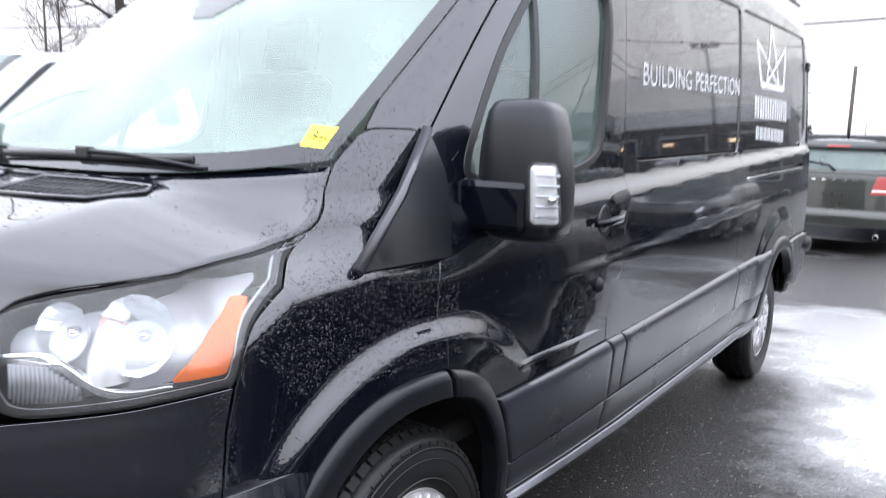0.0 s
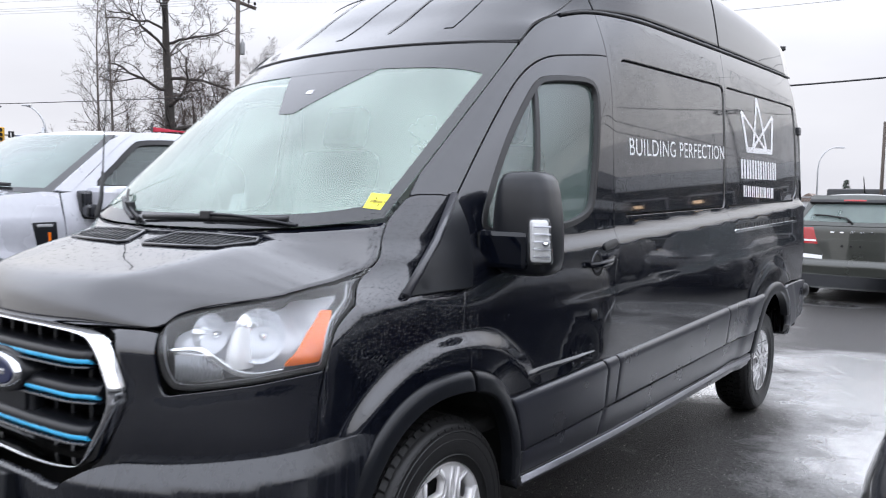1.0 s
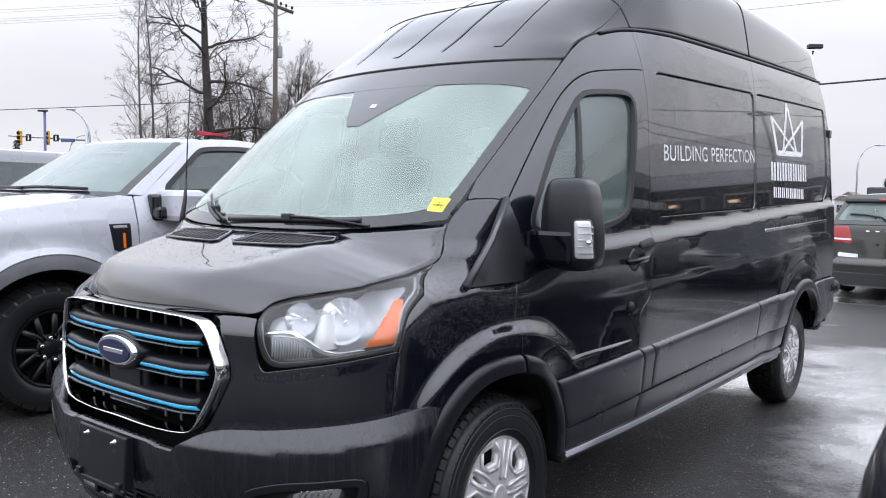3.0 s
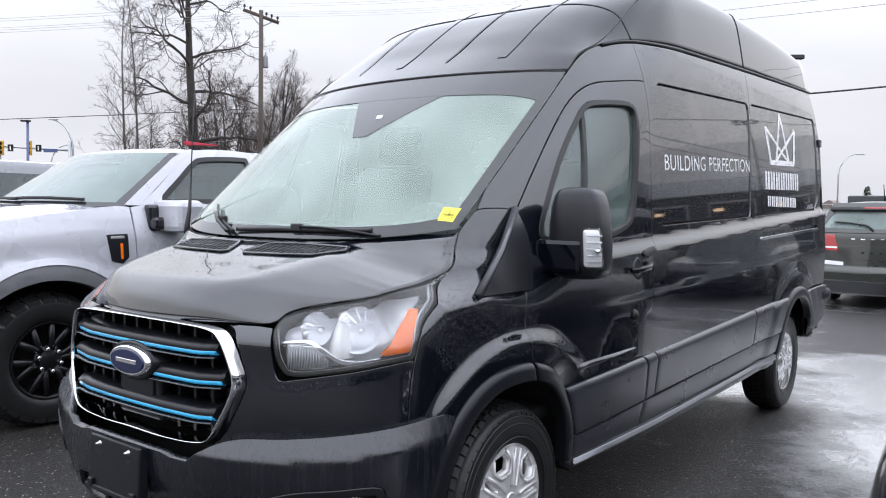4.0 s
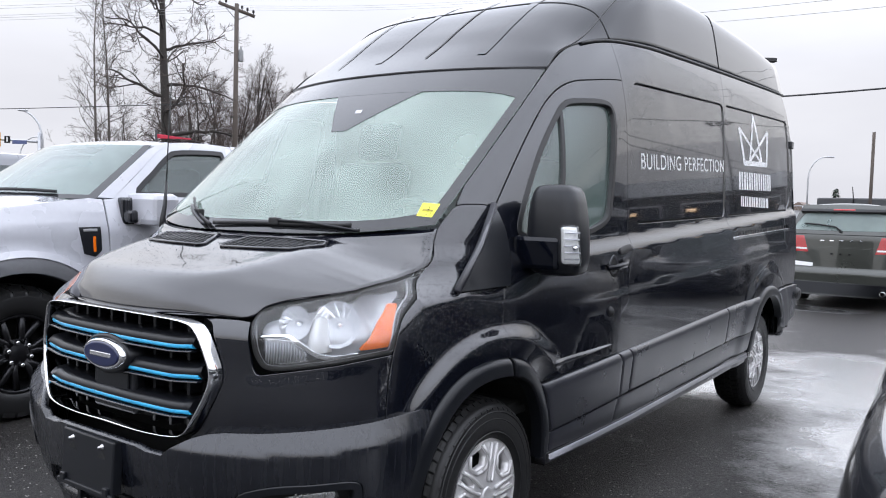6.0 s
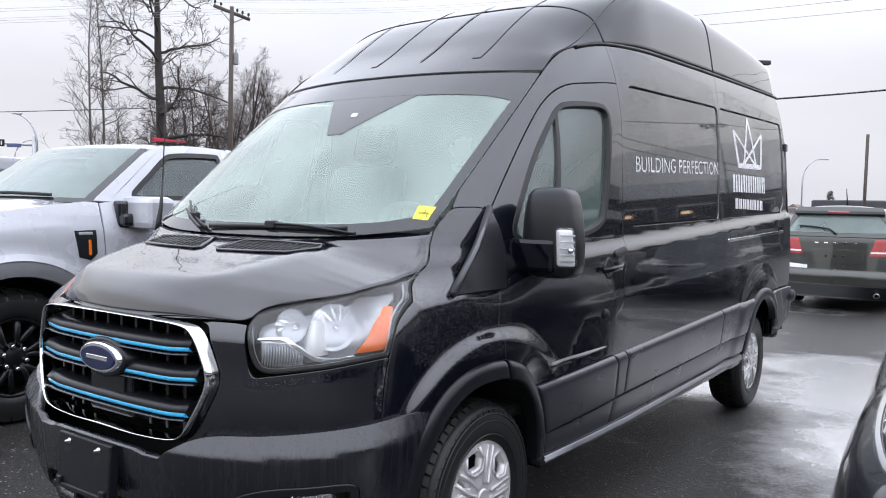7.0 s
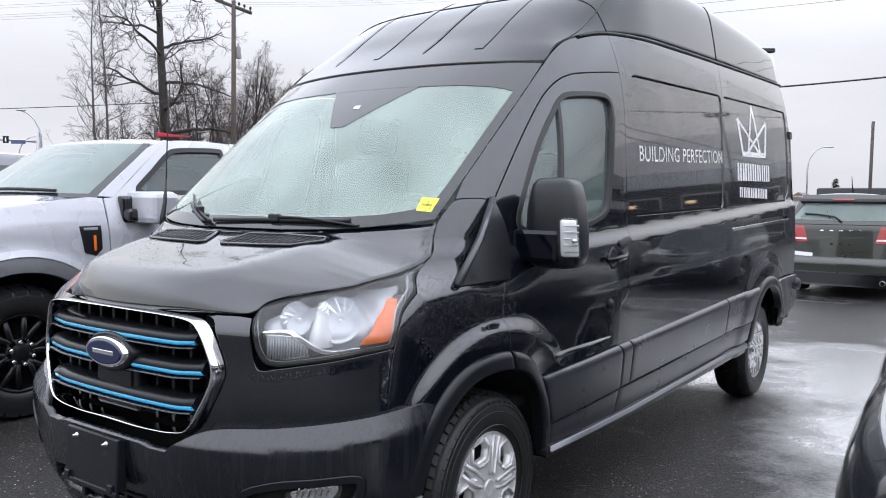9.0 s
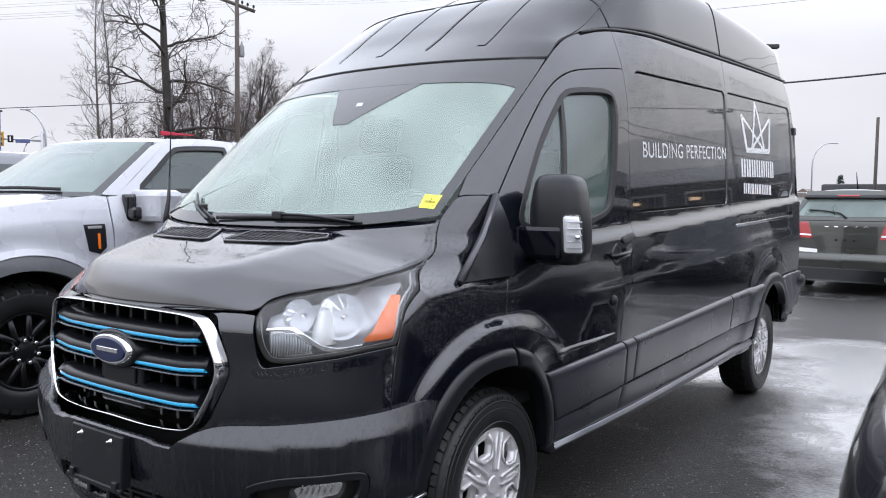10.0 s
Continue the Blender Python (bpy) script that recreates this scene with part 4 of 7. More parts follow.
tube(bm, [ab0 - Vector((0, 0, .02)), ab0 + Vector((0, 0, .02)), ab0 + Vector((-.01, .02, .09)), ab0 + Vector((-.015, .03, .20))], .016, 10, .006)
part("antenna_base", bm, SEAL, antenna)
bm = bmesh.new()
tube(bm, [ab0 + Vector((-.015, .03, .19)), ab0 + Vector((-.03, .05, .42)), ab0 + Vector((-.045, .075, .68))], .0032, 6)
part("antenna_rod", bm, SEAL, antenna)

# roof: crowned sections from the header back to the rear doors
roof_y = curve_of([0, .06, .14, .25, .4, .6, 1], [1.483, 1.70, 1.92, 2.25, 2.85, 3.7, 5.665])
crown_z = curve_of([1.483, 1.75, 1.92, 2.14, 2.35, 2.7, 3.2, 3.8, 4.6, 5.76], [2.038, 2.203, 2.325, 2.468, 2.565, 2.665, 2.73, 2.755, 2.76, 2.735])
edge_y = curve_of([0, .06, .14, .25, .4, .6, 1], [1.672, 1.80, 1.97, 2.27, 2.85, 3.7, 5.665])
edge_z = curve_of([1.672, 1.80, 1.95, 2.12, 2.27, 3.08, 5.8], [2.040, 2.14, 2.20, 2.243, 2.262, 2.312, 2.452])


roof_x = curve_of([0, .2, .4, .52, .62, .72, .85, 1], [0, .33, .65, .815, .895, .932, .968, 1])
roof_z = curve_of([0, .2, .4, .52, .62, .72, .85, 1], [1, .995, .975, .945, .885, .745, .40, 0])


def roof_at(u, v, lift=0.0):
    a = abs(u)
    ym, ye = float(roof_y(v)), float(edge_y(v))
    zm, ze = float(crown_z(ym)), float(edge_z(ye))
    xe = skin(np.array([ye + .588]), np.array([ze]), 0.0)[0][0]
    X, w = float(roof_x(a)), float(ease(.12, .36, v))
    Z = float(roof_z(a)) * w + (1 - X ** (2.3 + 3.2 * float(ease(0, .10, v)))) * (1 - w)
    p = Vector((math.copysign(xe * X, u), ym + (ye - ym) * X**2.3, ze + (zm - ze) * Z))
    return p + Vector((0, -.3, 1)).normalized() * lift


bm = bmesh.new()
grid(bm, lambda a, b: roof_at(2 * a - 1, b**1.6), 64, 60)
roof = thicken(part("roof", bm, PAINT_DIM, van, "tall domed black roof with shallow ribs"), .02)
for sg in (1, -1):
    bm = bmesh.new()
    swept(bm, [Vector((sg * .004, 0, -.004)) + roof_at(sg * 1.0, .135 + .865 * k / 40) for k in range(41)], [(-.010, -.007), (.006, -.007), (.005, .006), (-.010, .006)])
    part("roof_gutter", bm, SEAL, van)
bm = bmesh.new()
swept(bm, [screen_at(-1 + 2 * k / 40, 1.004, .002) for k in range(41)], [(-.006, -.004), (.006, -.004), (.006, .005), (-.006, .005)])
part("header_seal", bm, SEAL, van)


def u_for(x, v):
    lo, hi = 0.0, 1.0
    for _ in range(24):
        mid = (lo + hi) / 2
        if roof_at(mid, v).x < abs(x):
            lo = mid
        else:
            hi = mid
    return math.copysign(lo, x)


for x, wide, mt in ((-.45, .006, SEAL), (-.15, .022, PAINT_DIM), (.15, .006, SEAL), (.45, .022, PAINT_DIM)):
    bm = bmesh.new()
    grid(bm, lambda a, b: roof_at(u_for(x + wide * (2 * a - 1), .042 + .55 * b**1.4), .042 + .55 * b**1.4, .003), 2, 24)
    part("roof_rib", bm, mt, roof)
# seams: the roof's front corner, and two joints across
for sg in (1, -1):
    bm = bmesh.new()
    tube(bm, [roof_at(u_for(sg * .80, .30 * k / 30), .30 * k / 30, .001) for k in range(31)], .0035, 6)
    part("roof_seam", bm, SEAL, roof)
for y in (2.19, 3.81):
    v = float(np.interp(y, edge_y(np.linspace(0, 1, 400)), np.linspace(0, 1, 400)))
    bm = bmesh.new()
    tube(bm, [roof_at(-.99 + 1.98 * k / 60, v, .0) for k in range(61)], .0045, 5)
    part("roof_seam", bm, SEAL, roof)

# rear end, floor pan, wheel housings and cab fittings
bm = bmesh.new()
outline = [(-x, z) for x, z in [(0.97, .5), (1.0, .9), (.99, 1.3), (.94, 2.0), (.85, 2.4)]] + [(-.6, 2.66), (0, 2.70), (.6, 2.66)] + [(x, z) for x, z in [(.85, 2.4), (.94, 2.0), (.99, 1.3), (1.0, .9), (.97, .5)]]
f = bm.faces.new([bm.verts.new((x, 5.64, z)) for x, z in outline])
bmesh.ops.translate(bm, vec=(0, .04, 0), verts=[v for v in bmesh.ops.extrude_face_region(bm, geom=[f])["geom"] if isinstance(v, bmesh.types.BMVert)])
bmesh.ops.recalc_face_normals(bm, faces=bm.faces)
part("rear_doors", bm, PAINT_DIM, van)
slab("rear_bumper", (-.94, .94, 5.60, 5.69, .42, .62), PLASTIC, van, bevel=.03)
slab("floor_pan", (-.72, .72, .35, 5.6, .30, .55), GAP, van, bevel=.02)
slab("cab_floor", (-.90, .90, .75, 2.15, .58, .64), GAP, van, bevel=.02)
slab("bulkhead", (-.90, .90, 2.14, 2.19, .55, 2.12), LINER, van, bevel=.01)
slab("headliner", (-.66, .66, 1.80, 2.2, 2.06, 2.09), LINER, van, bevel=.01)
for sg in (1, -1):
    for hub in (1.02, 4.757):
        bm = bmesh.new()
        n = 20
        ring = lambda x, r: [bm.verts.new((x * sg, hub + r * math.cos(math.pi * k / n), HUB_Z + r * math.sin(math.pi * k / n))) for k in range(n + 1)]
        a, b, c = ring(.955 if hub < 2 else .90, .455), ring(.55, .44), ring(.55, .01)
        for p, q in ((a, b), (b, c)):
            for k in range(n):
                bm.faces.new((p[k], p[k + 1], q[k + 1], q[k]))
        part("wheel_liner", bm, GAP, van)
    # black inner wall that closes the gaps between panels
    sheet("inner_wall", lambda a, b, o: skin(a, b, o - .03), [(2.75, .5), (6.2, .5), (6.2, 2.3), (2.75, 2.2)], GAP, van, flip=sg < 0, step=.25, thick=.002, holes=[[(4.8, .5 + .002), (5.8, .502), (5.8, .95), (4.8, .95)]])
    sheet("inner_wall", lambda a, b, o: skin(a, b, o - .02), [(2.05, .45), (2.72, .45), (2.70, 1.27), (1.80, 1.27), (1.45, 1.1), (1.2, .98), (1.2, .90), (1.55, .90), (1.85, .84), (2.0, .66)], GAP, van, flip=sg < 0, step=.2, thick=.002)
    seat = thing("cab_seat", "", "")
    seat.parent = van
    tagged(seat, "dark cloth cab seat with tall headrest")
    slab("seat_cushion", (sg * .48 - .25, sg * .48 + .25, 1.38, 1.88, .85, 1.02), CLOTH, seat, bevel=.05)
    slab("backrest", (-.24, .24, -.07, .07, 0, .68), CLOTH, seat, bevel=.05, m=Matrix.Translation((sg * .48, 1.86, 1.0)) @ Matrix.Rotation(radians(-14), 4, "X"))
    slab("headrest", (-.13, .13, -.05, .05, .70, .92), CLOTH, seat, bevel=.04, m=Matrix.Translation((sg * .48, 1.86, 1.0)) @ Matrix.Rotation(radians(-14), 4, "X"))
bm = bmesh.new()
grid(bm, lambda a, b: Vector(((2 * a - 1) * (.80 - .02 * b), .78 + .42 * b + .22 * abs(2 * a - 1) ** 2.3 * (1 - b), 1.33 + .03 * math.sin(math.pi * b) - .10 * b**4)), 30, 8)
part("dashboard", bm, DASH, van)
bm = bmesh.new()
ring = [(.46 + .19 * math.cos(t), 1.22 - .07 * math.sin(t) * .9, 1.27 + .17 * math.sin(t)) for t in [2 * math.pi * k / 32 for k in range(32)]]
swept(bm, ring, [(-.014, -.014), (.014, -.014), (.014, .014), (-.014, .014)], closed=True, up=(0, 1, .4))
tube(bm, [(.30, 1.22, 1.27), (.46, 1.21, 1.27), (.62, 1.22, 1.27)], .022, 8)
part("steering_wheel", bm, DASH, van, smooth=True)
# ---- van: grille, bumper, wheels, lettering ----
def face_at(x, z, off=0.0):
    """The upright face of the grille; it follows the nose's plan."""
    x, z = np.asarray(x, float), np.asarray(z, float)
    y = np.interp(np.abs(x), _p[:9, 0], _p[:9, 1]) - off + .02 * (z - .85)
    return np.stack([x, y, z + 0 * x], -1)


half = [(0, 1.046), (.25, 1.044), (.39, 1.036), (.445, 1.012), (.485, .93), (.502, .87), (.487, .81), (.440, .72), (.405, .676), (.35, .660), (.2, .654)]
ring_out = spline(half + [(0, .652)] + [(-x, z) for x, z in half[:0:-1]], 5, True)
halfi = [(0, 1.031), (.25, 1.029), (.378, 1.019), (.418, .998), (.452, .925), (.464, .87), (.452, .815), (.413, .73), (.388, .690), (.345, .673), (.2, .666)]
halfi = [(a * .56 + c * .44, b * .56 + d * .44) for (a, b), (c, d) in zip(half, halfi)]
ring_in = spline(halfi + [(0, .664)] + [(-x, z) for x, z in halfi[:0:-1]], 5, True)
grille = thing("front_grille", "", "")
grille.parent = van
tagged(grille, "black slatted grille in a chrome frame with bright blue accents")
bm = bmesh.new()  # the frame is rounded in section and turned a little outwards
rings = []
for f, lift in ((0, -.012), (0, .010), (.10, .022), (.28, .031), (.5, .034), (.72, .029), (.9, .018), (1, .004), (1, -.03)):
    q = np.array(ring_out) * (1 - f) + np.array(ring_in) * f
    rings.append([bm.verts.new(p) for p in face_at(q[:, 0], q[:, 1], lift + .010 * np.cos((np.abs(q[:, 0]) - .25) * 3))])
for p, q in zip(rings, rings[1:]):
    for k in range(len(p)):
        bm.faces.new((p[k], p[(k + 1) % len(p)], q[(k + 1) % len(p)], q[k]))
bmesh.ops.recalc_face_normals(bm, faces=bm.faces)
part("chrome_frame", bm, CHROME, grille, "chrome grille frame", True)
sheet("grille_back", lambda a, b, o: face_at(a, b, o - .085), ring_out, GAP, grille, step=.08, thick=.004, gap=.01)


def grille_bar(x0, x1, z0, h, name, mats, y_off, depth, rise=0.0, parent=None):
    bm = bmesh.new()
    line = []
    for k in range(25):
        x = x0 + (x1 - x0) * k / 24
        edge = rise * max(0, abs(x) - .34) / .1
        p = face_at(x, z0 + edge, y_off)
        line.append(Vector(p))
    swept(bm, line, [(-depth, -h), (0, -h * .75), (depth * .25, 0), (0, h * .8), (-depth, h * 1.3)])
    return part(name, bm, mats, parent or grille)


for x0, x1, z in ((-.425, .425, .958), (.10, .452, .862), (-.452, -.10, .862), (-.415, .415, .748)):
    bar = grille_bar(x0, x1, z + .004, .026, "grille_bar", GRILLE_BLACK, .012, .075, .008)
    grille_bar(x0 * .985, x1 * .985, z - .006, .0115, "blue_strip", BLUE, .024, .016, .008, bar)
    grille_bar(x0 * .99, x1 * .99, z - .024, .0045, "strip_lip", PLASTIC, .027, .05, .008, bar)
for z in (1.002, .91, .80, .70):
    for k in range(-5, 6):
        x = k * .084
        if abs(x) < (.40 if z > .98 or z < .72 else .44) and not (abs(x) < .12 and z < .95):
            slab("grille_fin", (x - .008, x + .008, -.04, .035, z - .032, z + .032), GRILLE_BLACK, grille, bevel=.003, m=Matrix.Translation((0, float(np.interp(abs(x), _p[:9, 0], _p[:9, 1])) + .075, 0)))
slab("radar_cover", (-.125, .125, -.012, .03, .688, .842), GRILLE_BLACK, grille, bevel=.01, m=Matrix.Translation((0, .122, 0)))
slab("radar_plate", (-.095, .095, -.006, .006, .770, .828), GRILLE_BLACK, grille, bevel=.004, m=Matrix.Translation((0, .108, 0)))


def oval(bm, a, b, y0, y1, z, dome=.006, n=48):
    ring0 = [bm.verts.new((a * math.cos(2 * math.pi * k / n), y1, z + b * math.sin(2 * math.pi * k / n))) for k in range(n)]
    ring1 = [bm.verts.new((a * math.cos(2 * math.pi * k / n), y0, z + b * math.sin(2 * math.pi * k / n))) for k in range(n)]
    ring2 = [bm.verts.new((.93 * a * math.cos(2 * math.pi * k / n), y0 - dome, z + .88 * b * math.sin(2 * math.pi * k / n))) for k in range(n)]
    for p, q in ((ring0, ring1), (ring1, ring2)):
        for k in range(n):
            bm.faces.new((p[k], p[(k + 1) % n], q[(k + 1) % n], q[k])).smooth = True
    bm.faces.new(ring2)
    bmesh.ops.recalc_face_normals(bm, faces=bm.faces)


bm = bmesh.new()
oval(bm, .135, .068, .085, .18, .888)
badge = part("badge_mount", bm, GRILLE_BLACK, grille)
bm = bmesh.new()
oval(bm, .118, .053, .068, .10, .888)
part("badge_rim", bm, CHROME, badge, "oval chrome badge rim")
bm = bmesh.new()
oval(bm, .104, .042, .0605, .08, .888, .002)
part("badge_field", bm, NAVY, badge, "plain navy oval badge")
bm = bmesh.new()  # the badge's script as one plain bar
box(bm, -.062, .062, .056, .060, .880, .896, .002)
part("badge_mark", bm, CHROME, badge)

# lower bumper, one moulding round the nose
bt = [(s, z + .014) for s, z in BUMPER_TOP]
top_r = [(0, .622), (.22, .620), (.27, .611), (.34, .611)] + bt
fr = cut(F_OUT, lambda p: p[0] < 1.268 and p[1] < .735)
fr_r = [(a - .004, b) for a, b in fr[::-1]] + [(1.165, .33)]
bot_r = [(1.0, .285), (.6, .245), (.3, .235), (0, .235)]
halfb = top_r + fr_r + bot_r
bumper_outline = halfb + [(-a, b) for a, b in halfb[::-1][1:-1]]
INTAKE = [(-.40, .36), (-.36, .325), (.36, .325), (.40, .36), (.36, .425), (.30, .432), (-.30, .432), (-.36, .425)]
FOG = spline([(.60, .515), (.705, .552), (.83, .57), (.93, .578), (.962, .555), (.952, .49), (.90, .448), (.75, .42), (.63, .425), (.585, .46)], 3, True)
FOGM = [(-a, b) for a, b in FOG]
bumper = sheet("front_bumper", bumper_skin, bumper_outline, PLASTIC, van, holes=[INTAKE, FOG, FOGM], step=.02, thick=.03, label="satin black plastic bumper streaked with rain")
sheet("intake_back", lambda a, b, o: bumper_skin(a, b, o - .05), [(-.42, .315), (.42, .315), (.42, .44), (-.42, .44)], GAP, bumper, step=.08, thick=.004)
for z in (.352, .378, .404):
    bm = bmesh.new()
    swept(bm, [Vector(bumper_skin(np.array([a]), np.array([z]), -.022)[0]) for a in np.linspace(-.38, .38, 17)], [(-.02, -.006), (.004, -.005), (.004, .005), (-.02, .006)])
    part("intake_slat", bm, GRILLE_BLACK, bumper)
for k in (-.2, -.07, .07, .2):
    p = bumper_skin(np.array([k]), np.array([.378]), -.02)[0]
    slab("intake_post", (p[0] - .01, p[0] + .01, p[1] - .01, p[1] + .03, .33, .428), GRILLE_BLACK, bumper, bevel=.003)
sheet("lower_lip", lambda a, b, o: bumper_skin(a, b, o + .012), [(-.9, .30), (-.5, .262), (.5, .262), (.9, .30), (.9, .275), (.5, .238), (-.5, .238), (-.9, .275)], GRILLE_BLACK, bumper, step=.06, thick=.03)
for fl, sg in ((False, 1), (True, -1)):
    fog = sheet("fog_lamp_surround", lambda a, b, o: bumper_skin(a, b, o + .006), shrunk(cleaned(FOG), .002), GRILLE_BLACK, bumper, holes=[shrunk(cleaned(FOG), .022)], flip=fl, step=.03, thick=.05, gap=0)
    sheet("fog_back", lambda a, b, o: bumper_skin(a, b, o - .045), FOG, GAP, fog, flip=fl, step=.04, thick=.004, gap=0)
    sheet("fog_reflector", lambda a, b, o: bumper_skin(a, b, o - .03), spline([(.745, .513), (.80, .527), (.885, .540), (.88, .505), (.855, .492), (.765, .475), (.748, .49)], 3, True), REFLECTOR, fog, flip=fl, step=.025, thick=.01)
    for k in range(6):
        a = .765 + .018 * k
        p, q = bumper_skin(np.array([a]), np.array([.50 + .1 * (a - .75)]), -.022)[0], bumper_skin(np.array([a + .012]), np.array([.535 + .1 * (a - .75)]), -.022)[0]
        bm = bmesh.new()
        tube(bm, [(sg * p[0], p[1], p[2]), (sg * q[0], q[1], q[2])], .0035, 6)
        part("fog_facet", bm, CHROME, fog)
    ln = sheet("fog_lens", lambda a, b, o: bumper_skin(a, b, o - .012), spline([(.735, .518), (.80, .533), (.895, .547), (.89, .50), (.86, .486), (.76, .468), (.738, .485)], 3, True), LENS, fog, flip=fl, step=.03, thick=.006)
    ln.visible_shadow = False
    bm = bmesh.new()
    swept(bm, [Vector(bumper_skin(np.array([a]), np.array([b]), .006)[0]) * 1 for a, b in ((1.04, .446), (1.11, .455), (1.155, .462))], [(-.004, -.005), (.008, -.004), (.008, .004), (-.004, .005)])
    if fl:
        bmesh.ops.scale(bm, vec=(-1, 1, 1), verts=bm.verts)
        bmesh.ops.reverse_faces(bm, faces=bm.faces)
    part("bumper_blade", bm, STEEL, bumper)

# number-plate bracket with two bolts
plate = thing("plate_bracket", "", "")
plate.parent = van
tagged(plate, "empty black number-plate bracket with two bolts")
PLM = Matrix.Translation((0, .018, .528)) @ Matrix.Rotation(radians(-3), 4, "X")
slab("bracket_plate", (-.155, .155, -.008, .03, -.085, .092), GRILLE_BLACK, plate, bevel=.006, m=PLM)
slab("bracket_foot", (-.165, .165, -.016, .0, -.098, -.080), GRILLE_BLACK, plate, bevel=.004, m=PLM)
for x in (-.089, .089):
    bm = bmesh.new()
    lathe(bm, [(.001, -.024), (.004, -.024), (.005, -.014), (.008, -.013), (.008, -.009), (.010, -.008)], 12, axis="y", centre=(x, 0, .066))
    bmesh.ops.transform(bm, matrix=PLM, verts=bm.verts)
    part("bolt", bm, STEEL, plate)
    # dark of a slot painted as a flat triangle on the solid plate
    bm = bmesh.new()
    vs = [bm.verts.new((x - .022, -.0085, .028)), bm.verts.new((x + .03, -.0085, .028)), bm.verts.new((x + .004, -.0085, .055))]
    f = bm.faces.new(vs)
    bmesh.ops.transform(bm, matrix=PLM, verts=bm.verts)
    part("bracket_slot_shade", bm, GAP, plate)
for x in (-.13, .13):
    slab("bracket_clip", (x - .014, x + .014, -.02, .0, -.088, -.06), GRILLE_BLACK, plate, bevel=.004, m=PLM)


# wheels
def tyre_profile(R, w, rim):
    return [(rim, w * .40), (rim + .012, w * .46), (rim + .05, w * .5), (R - .056, w * .5), (R - .036, w * .49), (R - .020, w * .455), (R - .011, w * .38), (R - .005, w * .2), (R - .003, 0),
            (R - .005, -w * .2), (R - .011, -w * .38), (R - .020, -w * .455), (R - .036, -w * .49), (R - .056, -w * .5), (rim + .05, -w * .5), (rim, -w * .42)]


def tread(bm, R, w, rows, n, deep=.007):
    """Rubber blocks round a tyre, in staggered rows."""
    for r, (x0, x1) in enumerate(rows):
        for k in range(n):
            t0 = 2 * math.pi * (k + .5 * (r % 2)) / n
            t1 = t0 + 2 * math.pi / n * .80
            vs = []
            for rad in (R - .014, R + deep - .006):
                for x, t in ((x0, t0), (x1, t0 + .02 * (-1) ** r), (x1, t1 + .02 * (-1) ** r), (x0, t1)):
                    rr = rad - float(np.interp(abs(x) / w, [.2, .38, .455, .49], [0, .008, .017, .033]))
                    vs.append(bm.verts.new((x, rr * math.cos(t), rr * math.sin(t))))
            a, b = vs[:4], vs[4:]
            bm.faces.new(b)
            for i in range(4):
                bm.faces.new((a[i], a[(i + 1) % 4], b[(i + 1) % 4], b[i]))


def wheel_cover(a, b, o):
    """The dished silver cover, out along +x."""
    r = np.hypot(a, b)
    ang = np.arctan2(b, a)
    d = .012 * np.cos(np.clip(r / .215, 0, 1) * 1.6) + .006 * np.cos(5 * ang) * ease(.06, .12, r) * (1 - ease(.17, .21, r))
    return np.stack([d + o, a, b], -1)


def van_wheel():
    w = thing("wheel", "", "")
    bm = bmesh.new()
    lathe(bm, tyre_profile(.353, .232, .205), 72)
    bmesh.ops.recalc_face_normals(bm, faces=bm.faces)
    tyre = part("tyre", bm, RUBBER, w, "black all-season tyre with worn tread")
    bm = bmesh.new()
    tread(bm, .353, .232, [(-.112, -.070), (-.062, -.024), (-.018, .018), (.024, .062), (.070, .1145)], 54, .011)
    bmesh.ops.recalc_face_normals(bm, faces=bm.faces)
    tagged(part("tread", bm, RUBBER, tyre), kind="stuff")
    for rr, hh in ((.312, .003), (.285, .002), (.236, .003)):
        bm = bmesh.new()
        lathe(bm, [(rr - hh, .1155), (rr - hh * .5, .1155 + hh), (rr + hh * .5, .1155 + hh), (rr + hh, .1155)], 72)
        part("sidewall_ring", bm, RUBBER, tyre)
    bm = bmesh.new()
    lathe(bm, [(.208, .105), (.205, .09), (.19, .07), (.185, -.08), (.20, -.10)], 48)
    part("rim", bm, SILVER, w)
    bm = bmesh.new()
    lathe(bm, [(.19, .02), (.001, .02)], 32)
    part("brake_disc", bm, GAP, w)
    POCKET = [(.118, -.020), (.150, -.046), (.186, -.034), (.190, .034), (.150, .046), (.118, .020)]
    SLOT = [(.098, -.006), (.14, -.013), (.186, -.009), (.186, .009), (.14, .013), (.098, .006)]
    holes = []
    for k in range(5):
        for ofs, shape in ((0, POCKET), (36, SLOT)):
            t = radians(72 * k + ofs + 90)
            holes.append([(r * math.cos(t) - q * math.sin(t), r * math.sin(t) + q * math.cos(t)) for r, q in shape])
    circle = [(.213 * math.cos(2 * math.pi * k / 56), .213 * math.sin(2 * math.pi * k / 56)) for k in range(56)]
    cover = sheet("wheel_cover", lambda a, b, o: wheel_cover(a, b, o + .098), circle, SILVER, w, holes=holes, step=.022, thick=.03, gap=0, label="silver five-spoke wheel cover")
    for k in range(10):  # raised edges round the five pockets, ridges along the five slots
        t = radians(36 * k + 90)
        for sgn in (1, -1):
            bm = bmesh.new()
            line = []
            for r, q in ((.106, .0), (.109, .024), (.149, .054), (.196, .040)):
                if k % 2:
                    r, q = .055 + (r - .106) * 1.55, .010 + q * .26
                a, b = r * math.cos(t) - sgn * q * math.sin(t), r * math.sin(t) + sgn * q * math.cos(t)
                line.append(Vector(wheel_cover(np.array([a]), np.array([b]), .102)[0]))
